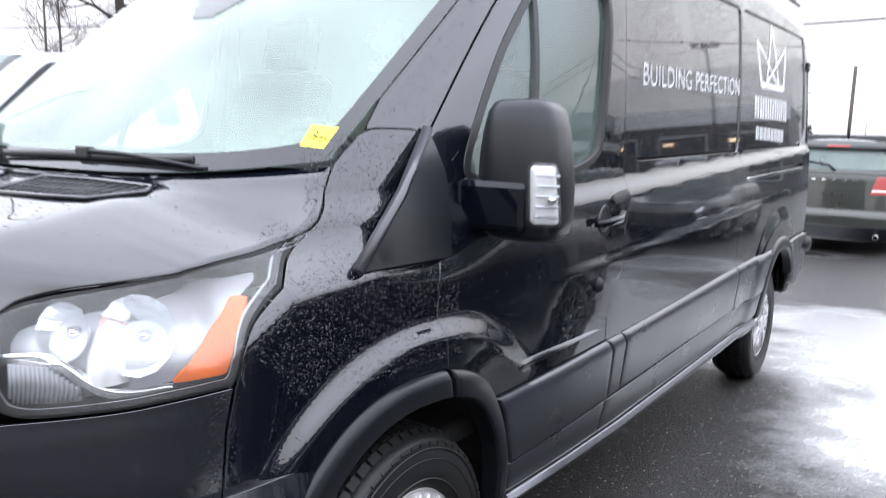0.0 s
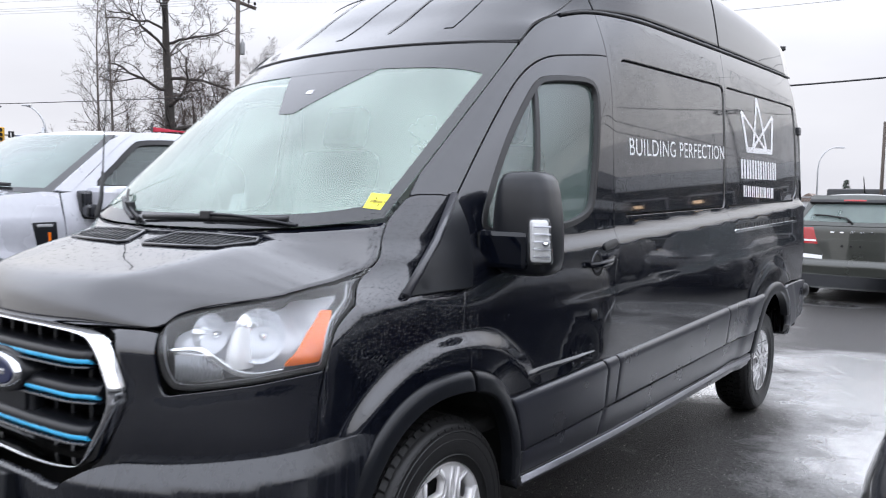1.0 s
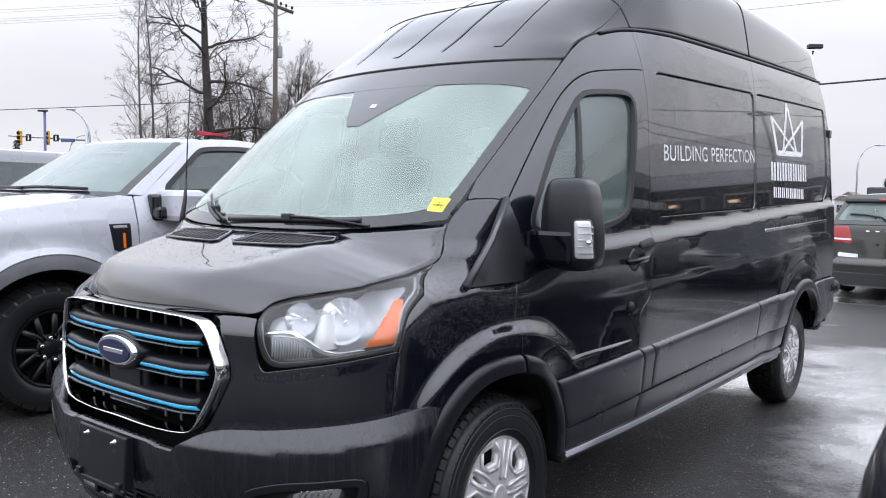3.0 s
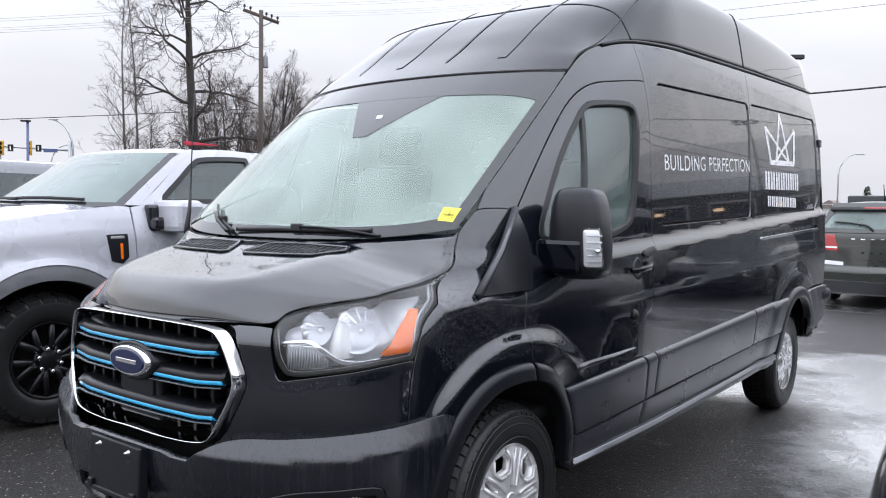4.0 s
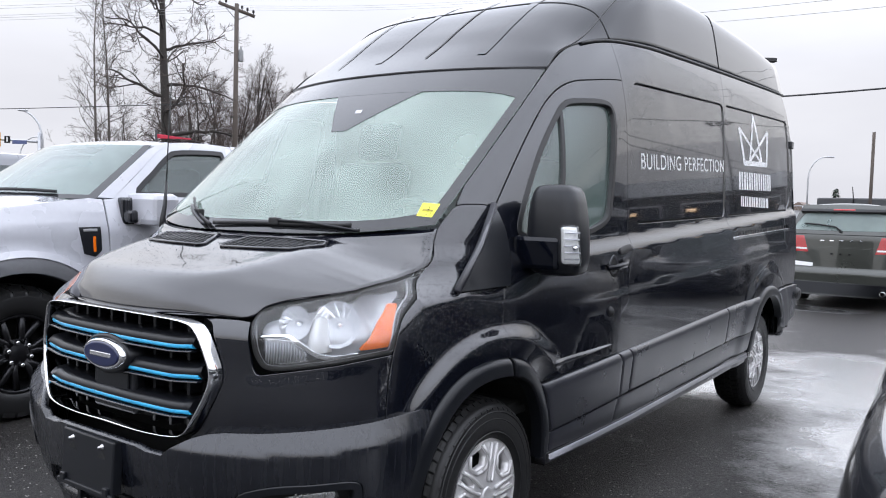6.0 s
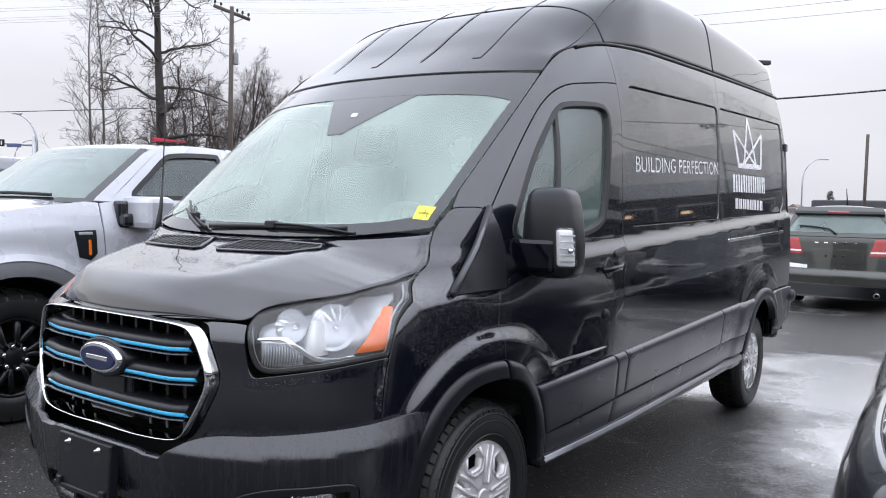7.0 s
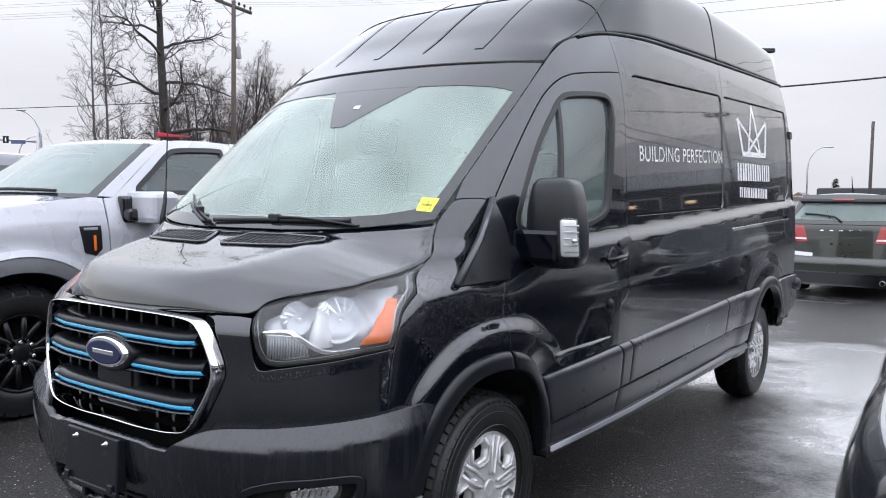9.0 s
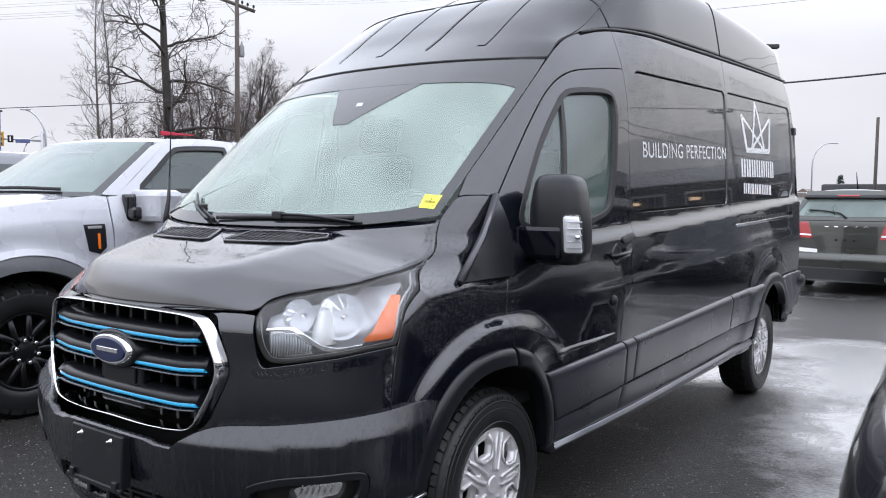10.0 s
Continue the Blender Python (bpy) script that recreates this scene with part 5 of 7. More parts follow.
            swept(bm, line, [(-.007, -.006), (.007, -.006), (.005, .005), (-.005, .005)], up=(1, 0, 0))
            part("spoke_edge", bm, SILVER, cover)
    bm = bmesh.new()
    lathe(bm, [(.036, .104), (.034, .113), (.029, .116), (.022, .113), (.001, .115)], 28)
    part("hub_cap", bm, SILVER, cover)
    return w


first = van_wheel()
for (y, sg) in ((1.02, 1), (1.02, -1), (4.757, 1), (4.757, -1)):
    m = Matrix.Translation((sg * .852, y, .353)) @ (Matrix.Rotation(math.pi, 4, "Z") if sg < 0 else Matrix.Identity(4)) @ Matrix.Rotation(radians(20 if y < 2 else 164), 4, "X")
    w = first if (y, sg) == (1.02, 1) else copy_thing(first, m)
    w.parent = van
    w.matrix_basis = m
    tagged(w, "van wheel with silver cover")
slab("axle", (-.75, .75, 4.70, 4.82, .28, .40), GAP, van, bevel=.03)
slab("front_axle", (-.75, .75, .97, 1.07, .28, .38), GAP, van, bevel=.03)


# lettering and emblem on the side, white vinyl
def vinyl(name, quads, parent, lift=.0035):
    """Flat strips laid on the skin, each four corners in (s, z)."""
    bm = bmesh.new()
    for q in quads:
        n = max(1, int(max(math.dist(q[0], q[1]), math.dist(q[3], q[2])) / .05))
        q = [np.array(c) for c in q]
        for k in range(n):
            a, b = k / n, (k + 1) / n
            cs = [q[0] + (q[1] - q[0]) * a, q[0] + (q[1] - q[0]) * b, q[3] + (q[2] - q[3]) * b, q[3] + (q[2] - q[3]) * a]
            bm.faces.new([bm.verts.new(skin(np.array([c[0]]), np.array([c[1]]), lift)[0]) for c in cs])
    bmesh.ops.recalc_face_normals(bm, faces=bm.faces)
    return part(name, bm, WHITE_VINYL, parent)


slogan = thing("slogan_lettering", "white vinyl lettering along the black van side", "lettering")
cu = bpy.data.curves.new("slogan", "FONT")
cu.body, cu.size, cu.space_character = "BUILDING PERFECTION", 1.0, 1.08
tmp = new("slogan_tmp", cu)
bpy.context.view_layer.update()
me = bpy.data.meshes.new_from_object(tmp.evaluated_get(bpy.context.evaluated_depsgraph_get()))
bpy.data.objects.remove(tmp)
co = np.array([v.co[:] for v in me.vertices])
lo, hi = co.min(0), co.max(0)
t, h = (co[:, 0] - lo[0]) / (hi[0] - lo[0]), (co[:, 1] - lo[1]) / (hi[1] - lo[1])
sv = 2.95 + 1.365 * t
P = skin(sv, 1.636 + .058 * t + h * (.080 - .004 * t), -.0058)
for v, p in zip(me.vertices, P):
    v.co = p
root = list(range(len(me.vertices)))  # each letter is one island of the outline


def find(i):
    while root[i] != i:
        root[i] = root[root[i]]
        i = root[i]
    return i


for e in me.edges:
    root[find(e.vertices[0])] = find(e.vertices[1])
for r in sorted({find(i) for i in range(len(root))}, key=lambda r: t[r]):
    ids = [i for i in range(len(root)) if find(i) == r]
    back = {i: k for k, i in enumerate(ids)}
    lm = bpy.data.meshes.new("letter")
    lm.from_pydata([me.vertices[i].co[:] for i in ids], [], [[back[i] for i in p.vertices] for p in me.polygons if p.vertices[0] in back])
    lm.materials.append(WHITE_VINYL)
    ob = new("letter", lm)
    ob.parent = slogan
bpy.data.meshes.remove(me)
emblem = thing("company_emblem", "white crown emblem with two rows of bars below it", "emblem")


def stroke(a, b, w):
    a, b = np.array(a), np.array(b)
    d = b - a
    n = np.array([-d[1], d[0]]) / np.linalg.norm(d) * w / 2
    n[0] *= 1.6
    return [tuple(a - n), tuple(b - n), tuple(b + n), tuple(a + n)]


L, M_, R_, BL, BR = (4.70, 2.015), (5.08, 2.14), (5.46, 2.055), (4.80, 1.775), (5.39, 1.80)
vinyl("crown", [stroke(L, BL, .030), stroke(R_, BR, .030), stroke(M_, (4.93, 1.80), .026), stroke(M_, (5.26, 1.80), .026), stroke(L, (5.26, 1.80), .022), stroke(R_, (4.93, 1.80), .022),
                [(4.79, 1.765), (5.40, 1.787), (5.40, 1.822), (4.79, 1.80)]], emblem, -.0055)
for n, a0, a1, z0, z1, rise in ((7, 4.64, 5.515, 1.597, 1.718, .018), (8, 4.685, 5.43, 1.484, 1.555, .0)):
    for k in range(n):
        w = (a1 - a0) / n
        a = a0 + w * k
        up = rise * k / n
        vinyl("letter_bar", [[(a + .012, z0 + up), (a + w * .42, z0 + up), (a + w * .42, z1 + up), (a + .012, z1 + up)], [(a + w * .58, z0 + up), (a + w - .014, z0 + up), (a + w - .014, z1 + up), (a + w * .58, z1 + up)]], emblem, -.0055)
# ---- rain beads on the van: small flattened drops, too many to count ----
BEAD = material("water_bead", (0.012, 0.013, 0.016), 0.04, coat=1.0, grain=0.1)
BEAD.node_tree.nodes["Principled BSDF"].inputs["Coat IOR"].default_value = 1.45
RUN_BEAD = glass("water_on_glass", (0.92, 0.97, 0.96), 0.75, haze=(0.55, 0.62, 0.60))


def beads(name, label, places, mats, seed, small, large, tall=1.0):
    """places: (point, normal) pairs; every drop is a low six-sided dome, drawn out downwards by tall."""
    rng = random.Random(seed)
    vs, fs = [], []
    for p, n in places:
        p, n = Vector(p), Vector(n).normalized()
        down = Vector((0, 0, -1)) - n * -n.z
        down = down.normalized() if down.length > .1 else n.orthogonal().normalized()
        side = n.cross(down)
        r = small + (large - small) * rng.random() ** 3
        k = len(vs)
        t = tall * rng.uniform(.9, 1.3)
        for w, h in ((1.0, -.05), (.72, .38)):
            for i in range(6):
                c, s = math.cos(math.pi * i / 3), math.sin(math.pi * i / 3)
                vs.append(p + (down * c * t + side * s) * r * w + n * r * h)
        vs.append(p + n * r * .52)
        for i in range(6):
            j = (i + 1) % 6
            fs += [(k + i, k + j, k + 6 + j, k + 6 + i), (k + 6 + i, k + 6 + j, k + 12)]
    me = bpy.data.meshes.new(name)
    me.from_pydata([v[:] for v in vs], [], fs)
    me.shade_smooth()
    me.materials.append(mats)
    return tagged(new(name, me), label, "water", kind="stuff")


def on_skin(rng, n, s0, s1, z0, z1, inside=None):
    """Random places on the driver's side of the van's skin."""
    s = np.array([rng.uniform(s0, s1) for _ in range(n)])
    z = np.array([rng.uniform(z0, z1) for _ in range(n)])
    keep = np.sin(s * 5.1 + z * 3.3) * np.sin(z * 7.7 - s * 2.1) + np.sin(s * 17 + z * 11) * .4 > -.75
    if inside is not None:
        keep &= np.array([inside(a, b) for a, b in zip(s, z)])
    s, z = s[keep], z[keep]
    p = skin(s, z, .0005)
    nn = np.cross(skin(s + .004, z) - skin(s - .004, z), skin(s, z + .004) - skin(s, z - .004))
    return list(zip(p, nn))


rng = random.Random(404)
win_box = lambda a, b: not (1.80 + (b - 1.30) * .75 < a < 2.68 and 1.29 < b < 1.95) and b > HUB_Z + .52 - .0 * a and a > .60
wet = on_skin(rng, 9000, 1.08, 1.74, .90, 1.42, lambda a, b: b < 1.02 + (a - 1.08) * 1.2 and math.hypot(a - FRONT_HUB, b - HUB_Z) > .53)
wet += on_skin(rng, 2000, 1.75, 2.77, .80, 2.03, lambda a, b: win_box(a, b) and b < 1.38 + (a - 1.74) * 1.05)
wet += on_skin(rng, 8000, 1.62, 2.75, 1.45, 2.24, lambda a, b: 1.43 + (a - 1.74) * 1.02 < b < 1.30 + (a - 1.40) * .90 + .1 and a > .82 + (b - 1.305) * 1.158 + .61)
wet += on_skin(rng, 30000, 2.80, 6.2, 1.55, 2.25, lambda a, b: b < 2.24 + (a - 2.8) * .05)
beads("rain_beads", "small clear rain beads on the black van side", wet, BEAD, 41, .0007, .0022, 1.15)
drops = []
for _ in range(1100):
    u, v = rng.uniform(-.97, .97), rng.uniform(.12, .98) ** .8
    p = hood_at(u, v, .0005)
    drops.append((p, (hood_at(min(1, u + .01), v) - p).cross(hood_at(u, min(1, v + .01)) - p)))
beads("rain_beads", "small clear rain beads on the black hood", drops, BEAD, 42, .0008, .0024)
drops = []
for _ in range(800):
    u, v = rng.uniform(-.2, .93), rng.uniform(.05, .86)
    if rng.random() < .25 + .75 * v:
        drops.append((screen_at(u, v, .001), screen_at(u, v, .05) - screen_at(u, v)))
beads("rain_beads", "clear rain drops on the windshield", drops, RUN_BEAD, 43, .0010, .0022, 1.6)
# ---- ground: wet asphalt with puddles ----
def asphalt():
    m = material("wet_asphalt", (0.05, 0.05, 0.052), 0.3)
    nt = m.node_tree
    b = nt.nodes["Principled BSDF"]
    tc = nt.nodes.new("ShaderNodeTexCoord")

    def node(kind, **inputs):
        n = nt.nodes.new("ShaderNode" + kind)
        for k, v in inputs.items():
            n.inputs[k.replace("_", " ")].default_value = v
        return n

    fine, coarse = node("TexNoise", Scale=45.0, Detail=6.0, Roughness=0.75), node("TexNoise", Scale=1.7, Detail=7.0, Roughness=0.66)
    stone = node("TexVoronoi", Scale=135.0)
    for n in (fine, coarse, stone):
        nt.links.new(tc.outputs["Object"], n.inputs["Vector"])
    # puddles: hollows with wavering edges
    total = None
    for x, y, rx, ry in PUDDLES:
        mp = node("Mapping")
        mp.vector_type = "TEXTURE"
        mp.inputs["Location"].default_value = (x, y, 0)
        mp.inputs["Scale"].default_value = (rx, ry, 1)
        ln = nt.nodes.new("ShaderNodeVectorMath")
        ln.operation = "LENGTH"
        mr = node("MapRange", From_Min=1.3, From_Max=0.45)
        nt.links.new(tc.outputs["Object"], mp.inputs["Vector"])
        nt.links.new(mp.outputs["Vector"], ln.inputs[0])
        nt.links.new(ln.outputs["Value"], mr.inputs["Value"])
        if total is None:
            total = mr.outputs["Result"]
        else:
            mx = nt.nodes.new("ShaderNodeMath")
            mx.operation = "MAXIMUM"
            nt.links.new(total, mx.inputs[0])
            nt.links.new(mr.outputs["Result"], mx.inputs[1])
            total = mx.outputs[0]
    mul = nt.nodes.new("ShaderNodeMath")
    mul.operation, mul.inputs[1].default_value = "MULTIPLY_ADD", 1.0
    sub = nt.nodes.new("ShaderNodeMath")
    sub.operation, sub.inputs[1].default_value, sub.inputs[2].default_value = "MULTIPLY_ADD", 1.6, -1.19
    # fine grit breaks the puddles' edges
    grit = nt.nodes.new("ShaderNodeMath")
    grit.operation, grit.inputs[1].default_value = "MULTIPLY_ADD", 0.48
    nt.links.new(fine.outputs["Fac"], grit.inputs[0])
    nt.links.new(coarse.outputs["Fac"], grit.inputs[2])
    nt.links.new(grit.outputs[0], sub.inputs[0])
    nt.links.new(total, mul.inputs[0])
    nt.links.new(sub.outputs[0], mul.inputs[2])
    pud = node("MapRange", From_Min=0.12, From_Max=0.85)
    nt.links.new(mul.outputs[0], pud.inputs["Value"])
    col, rgh = nt.nodes.new("ShaderNodeMix"), node("MapRange", To_Min=0.42, To_Max=0.21)
    col.data_type = "RGBA"
    vc = nt.nodes.new("ShaderNodeValToRGB")
    vc.color_ramp.elements[0].position, vc.color_ramp.elements[1].position = 0.25, 0.75
    vc.color_ramp.elements[0].color, vc.color_ramp.elements[1].color = (0.005, 0.0047, 0.0045, 1), (0.036, 0.033, 0.031, 1)
    nt.links.new(stone.outputs["Color"], vc.inputs["Fac"])
    col.inputs["B"].default_value = (0.012, 0.012, 0.013, 1)
    # here and there a paler stone, its colour brightened to paint wet glints
    pale, glint_chip, mixc = node("TexVoronoi", Scale=34.0), node("MapRange", From_Min=0.16, From_Max=0.10), nt.nodes.new("ShaderNodeMix")
    pale.inputs["Randomness"].default_value = 1.0
    mixc.data_type = "RGBA"
    mixc.inputs["B"].default_value = (0.55, 0.53, 0.50, 1)
    nt.links.new(tc.outputs["Object"], pale.inputs["Vector"])
    nt.links.new(pale.outputs["Distance"], glint_chip.inputs["Value"])
    nt.links.new(glint_chip.outputs["Result"], mixc.inputs["Factor"])
    nt.links.new(vc.outputs["Color"], mixc.inputs["A"])
    nt.links.new(mixc.outputs["Result"], col.inputs["A"])
    nt.links.new(pud.outputs["Result"], col.inputs["Factor"])
    nt.links.new(col.outputs["Result"], b.inputs["Base Color"])
    nt.links.new(pud.outputs["Result"], rgh.inputs["Value"])
    film = node("MapRange", To_Min=1.36, To_Max=7.5)
    deep = nt.nodes.new("ShaderNodeMath")
    deep.operation, deep.inputs[1].default_value = "POWER", 1.7
    nt.links.new(pud.outputs["Result"], deep.inputs[0])
    nt.links.new(deep.outputs[0], film.inputs["Value"])
    nt.links.new(film.outputs["Result"], b.inputs["IOR"])
    nt.links.new(rgh.outputs["Result"], b.inputs["Roughness"])
    inv, ht = nt.nodes.new("ShaderNodeMath"), nt.nodes.new("ShaderNodeMath")
    inv.operation, inv.inputs[0].default_value = "SUBTRACT", 1.0
    ht.operation = "MULTIPLY"
    damp = node("MapRange", To_Min=0.0, To_Max=0.78)
    nt.links.new(pud.outputs["Result"], damp.inputs["Value"])
    nt.links.new(damp.outputs["Result"], inv.inputs[1])
    nt.links.new(stone.outputs["Distance"], ht.inputs[0])
    nt.links.new(inv.outputs[0], ht.inputs[1])
    bp = node("Bump", Strength=0.9, Distance=0.006)
    nt.links.new(ht.outputs[0], bp.inputs["Height"])
    nt.links.new(bp.outputs["Normal"], b.inputs["Normal"])
    return m


PUDDLES = [(2.76, 1.9, 1.06, 2.1), (2.25, 4.3, 1.0, 1.6), (1.75, 6.0, 1.05, 1.5), (1.35, 7.0, .95, .8), (3.4, 6.2, 1.3, 1.9), (0.35, 5.2, .45, .55), (3.4, 9.4, 1.5, .8), (-.6, 12.2, 1.3, .5)]
bm = bmesh.new()
bmesh.ops.create_grid(bm, x_segments=24, y_segments=24, size=900)
tagged(part("ground", bm, asphalt()), "wet dark asphalt lot with shallow puddles", "ground", kind="structure")
# ---- the other vehicles ----
SILVER_PAINT = beaded(material("silver_white_paint", (0.47, 0.475, 0.51), 0.28, metal=0.15, coat=1.0, grain=0.06), .006, .45, .05)
OLIVE_PAINT = material("olive_grey_paint", (0.036, 0.039, 0.033), 0.3, metal=0.3, coat=0.9, grain=0.1)
DARK_PAINT = beaded(material("charcoal_paint", (0.014, 0.015, 0.018), 0.25, coat=1.0, grain=0.12), .006, .5, .06)
GREY_PAINT = material("grey_paint", (0.17, 0.175, 0.19), 0.3, metal=0.3, coat=0.8, grain=0.08)
DARK_GLASS = glass("dark_car_glass", (0.22, 0.26, 0.25), 0.72, haze=(0.20, 0.235, 0.235))
TRUCK_GLASS = glass("pale_truck_side_glass", (0.42, 0.50, 0.47), 0.70, haze=(0.24, 0.29, 0.28))
PALE_GLASS = glass("pale_car_glass", (0.6, 0.75, 0.7), 0.52, haze=(0.29, 0.36, 0.34))
BLACK_WHEEL = material("satin_black_wheel", (0.014, 0.014, 0.016), 0.3, metal=0.5, grain=0.15)


def road_wheel(parent, at, R, wide, rim, spokes, mats, lugs=6, outward=1, turn=0.0, blocks=0, broad=1.0):
    """A wheel with tyre, split spokes and lug nuts; its face looks along outward x."""
    w = thing("wheel", "", "")
    w.parent = parent
    bm = bmesh.new()
    lathe(bm, tyre_profile(R, wide, rim), 56)
    bmesh.ops.recalc_face_normals(bm, faces=bm.faces)
    tyre = part("tyre", bm, RUBBER, w)
    if blocks:
        bm = bmesh.new()
        tread(bm, R, wide, [(-wide * .49, -wide * .28), (-wide * .25, -wide * .04), (wide * .0, wide * .22), (wide * .25, wide * .495)], blocks, .020)
        bmesh.ops.recalc_face_normals(bm, faces=bm.faces)
        tagged(part("tread", bm, RUBBER, tyre, "chunky off-road tread"), kind="stuff")
    bm = bmesh.new()
    lathe(bm, [(rim + .004, wide * .45), (rim - .008, wide * .46), (rim - .015, wide * .36), (rim - .03, wide * .1), (rim - .03, -wide * .4)], 48)
    part("rim", bm, mats, w)
    bm = bmesh.new()
    lathe(bm, [(rim - .03, .0), (.001, .0)], 24)
    part("brake_disc", bm, GAP, w)
    for k in range(spokes):
        t = 2 * math.pi * k / spokes
        for d in (-.16, .16):
            bm = bmesh.new()
            pts = [(wide * .34, .055 * math.cos(t), .055 * math.sin(t)), (wide * .36, rim * .5 * math.cos(t + d * .9), rim * .5 * math.sin(t + d * .9)), (wide * .40, (rim - .012) * math.cos(t + d * 1.6), (rim - .012) * math.sin(t + d * 1.6))]
            swept(bm, [Vector(p) for p in pts], [(-.012 * broad, -.015), (.012 * broad, -.015), (.008 * broad, .012), (-.008 * broad, .012)], up=(1, 0, 0))
            part("spoke", bm, mats, w)
    bm = bmesh.new()
    lathe(bm, [(.085, wide * .30), (.085, wide * .37), (.06, wide * .38), (.04, wide * .44), (.001, wide * .44)], 28)
    hub = part("hub", bm, mats, w)
    for k in range(lugs):
        t = 2 * math.pi * (k + .5) / lugs
        bm = bmesh.new()
        lathe(bm, [(.013, wide * .36), (.013, wide * .45), (.008, wide * .47), (.001, wide * .47)], 10, centre=(0, .068 * math.cos(t), .068 * math.sin(t)))
        part("lug_nut", bm, CHROME, hub)
    w.matrix_basis = Matrix.Translation(at) @ (Matrix.Identity(4) if outward > 0 else Matrix.Rotation(math.pi, 4, "Z")) @ Matrix.Rotation(turn, 4, "X")
    return tagged(w, "road wheel")


# silver pickup truck in the next bay
truck = thing("pickup_truck", "silver-white extended-cab pickup with black wheels, tinted windows", "pickup truck")
TX = -3.12
tw = curve_of([.45, .7, 1.0, 1.2, 1.32, 1.42, 1.46, 1.80, 1.90, 1.95], [.93, .985, 1.0, .985, .95, .915, .90, .775, .71, .60])
tn = curve_of([-.15, 0, .2, .5, 1.0, 6], [.22, .12, .05, .015, 0, 0])
T_HUB = (.845, .425)


def truck_skin(y, z, off=0.0, middle=TX):
    y, z = np.asarray(y, float), np.asarray(z, float)
    r = np.hypot(y - T_HUB[0], z - T_HUB[1])
    return np.stack([middle + tw(z) - tn(y) + off + .03 * (1 - ease(.60, .72, r)), y + 0 * z, z + 0 * y], -1)


def t_arch(y, half, top, n=50):
    return [(y + half * math.cos(math.pi * k / n), T_HUB[1] + top * math.sin(math.pi * k / n) ** .8) for k in range(n + 1)]


TO, TI = t_arch(.845, .56, .645), t_arch(.845, .50, .56)
T_FEND = [(-.12, .62), (.28, .60)] + [p for p in TO[::-1] if p[1] > .60 and p[0] < 1.39] + [(1.395, .60), (1.40, 1.0), (1.395, 1.42), (1.30, 1.425)] + spline([(1.12, 1.405), (.85, 1.365), (.6, 1.325), (.2, 1.25), (-.12, 1.18)], 4)
for near in (True, False):

    def flank(name, line, mats, off=0.0, parent=None, **k):
        """One panel of the truck's flank; the outline runs along its length and height."""
        return sheet(name, lambda a, b, o: truck_skin(a, b, o + off, TX if near else -TX), line, mats, parent or truck, flip=not near, **k)

    flank("fender", T_FEND, SILVER_PAINT, step=.05)
    flank("wheel_arch_flare", TO + TI[::-1], GREY_PLASTIC, .02, step=.05, thick=.08, gap=0)
    flank("arch_lip", t_arch(.845, .60, .685) + t_arch(.845, .565, .65)[::-1], SILVER_PAINT, .028, step=.05, thick=.04, gap=0)
    TW = spline([(1.64, 1.455), (1.80, 1.62), (1.95, 1.745), (2.03, 1.775), (2.20, 1.79), (2.40, 1.795), (2.44, 1.77), (2.46, 1.60), (2.47, 1.47), (2.40, 1.452), (2.0, 1.45)], 3, True)
    door = flank("front_door", [(1.405, .60), (2.53, .60), (2.53, 1.42)] + [(2.52, 1.84), (2.3, 1.848), (2.10, 1.84), (1.98, 1.825), (1.86, 1.75), (1.62, 1.545), (1.46, 1.425), (1.405, 1.42)], SILVER_PAINT, step=.06, holes=[TW])
    flank("window_trim", TW, SEAL, .002, door, holes=[shrunk(cleaned(TW), .03)], step=.06, thick=.02, gap=0)
    g = flank("door_glass", shrunk(cleaned(TW), .01), TRUCK_GLASS, -.015, door, step=.1, thick=.004, gap=0)
    g.visible_shadow = False
    TW2 = spline([(2.62, 1.46), (2.61, 1.60), (2.60, 1.76), (2.64, 1.785), (2.70, 1.78), (2.76, 1.74), (2.79, 1.66), (2.80, 1.48), (2.76, 1.455), (2.70, 1.452)], 3, True)
    door2 = flank("rear_door", [(2.54, .60), (2.93, .60), (2.95, 1.0), (2.95, 1.5), (2.91, 1.74), (2.84, 1.80), (2.70, 1.84), (2.53, 1.845)], SILVER_PAINT, step=.07, holes=[TW2])
    g = flank("door_glass", TW2, DARK_GLASS, -.012, door2, step=.12, thick=.004, gap=0)
    g.visible_shadow = False
    flank("bed_side", [(2.97, .62), (3.75, .62)] + [(y, z) for y, z in [(3.98 + .56 * math.cos(math.pi - math.pi * k / 24) + .35, T_HUB[1] + .62 * math.sin(math.pi * k / 24)) for k in range(25)] if z > .62] + [(5.6, .62), (5.6, 1.36), (2.97, 1.36)], SILVER_PAINT, step=.1)
    flank("rocker", [(1.4, .48), (3.5, .48), (3.5, .60), (1.4, .60)], PLASTIC, -.02, step=.15, thick=.05)
    flank("a_pillar", [(1.47, 1.425), (1.87, 1.752), (1.99, 1.828), (1.95, 1.832), (1.80, 1.768), (1.36, 1.43)], SILVER_PAINT, .004, step=.06)
    sgn = 1 if near else -1
    mir = thing("door_mirror", "", "")
    mir.parent = truck
    tagged(mir, "silver and black tow mirror")
    xm = TX + sgn * 1.09
    slab("mirror_shell", (-.20, .17, -.09, .09, -.115, .095), SILVER_PAINT, mir, bevel=.04, m=Matrix.Translation((xm - sgn * .03, 1.66, 1.37)) @ Matrix.Diagonal((sgn, 1, 1, 1)))
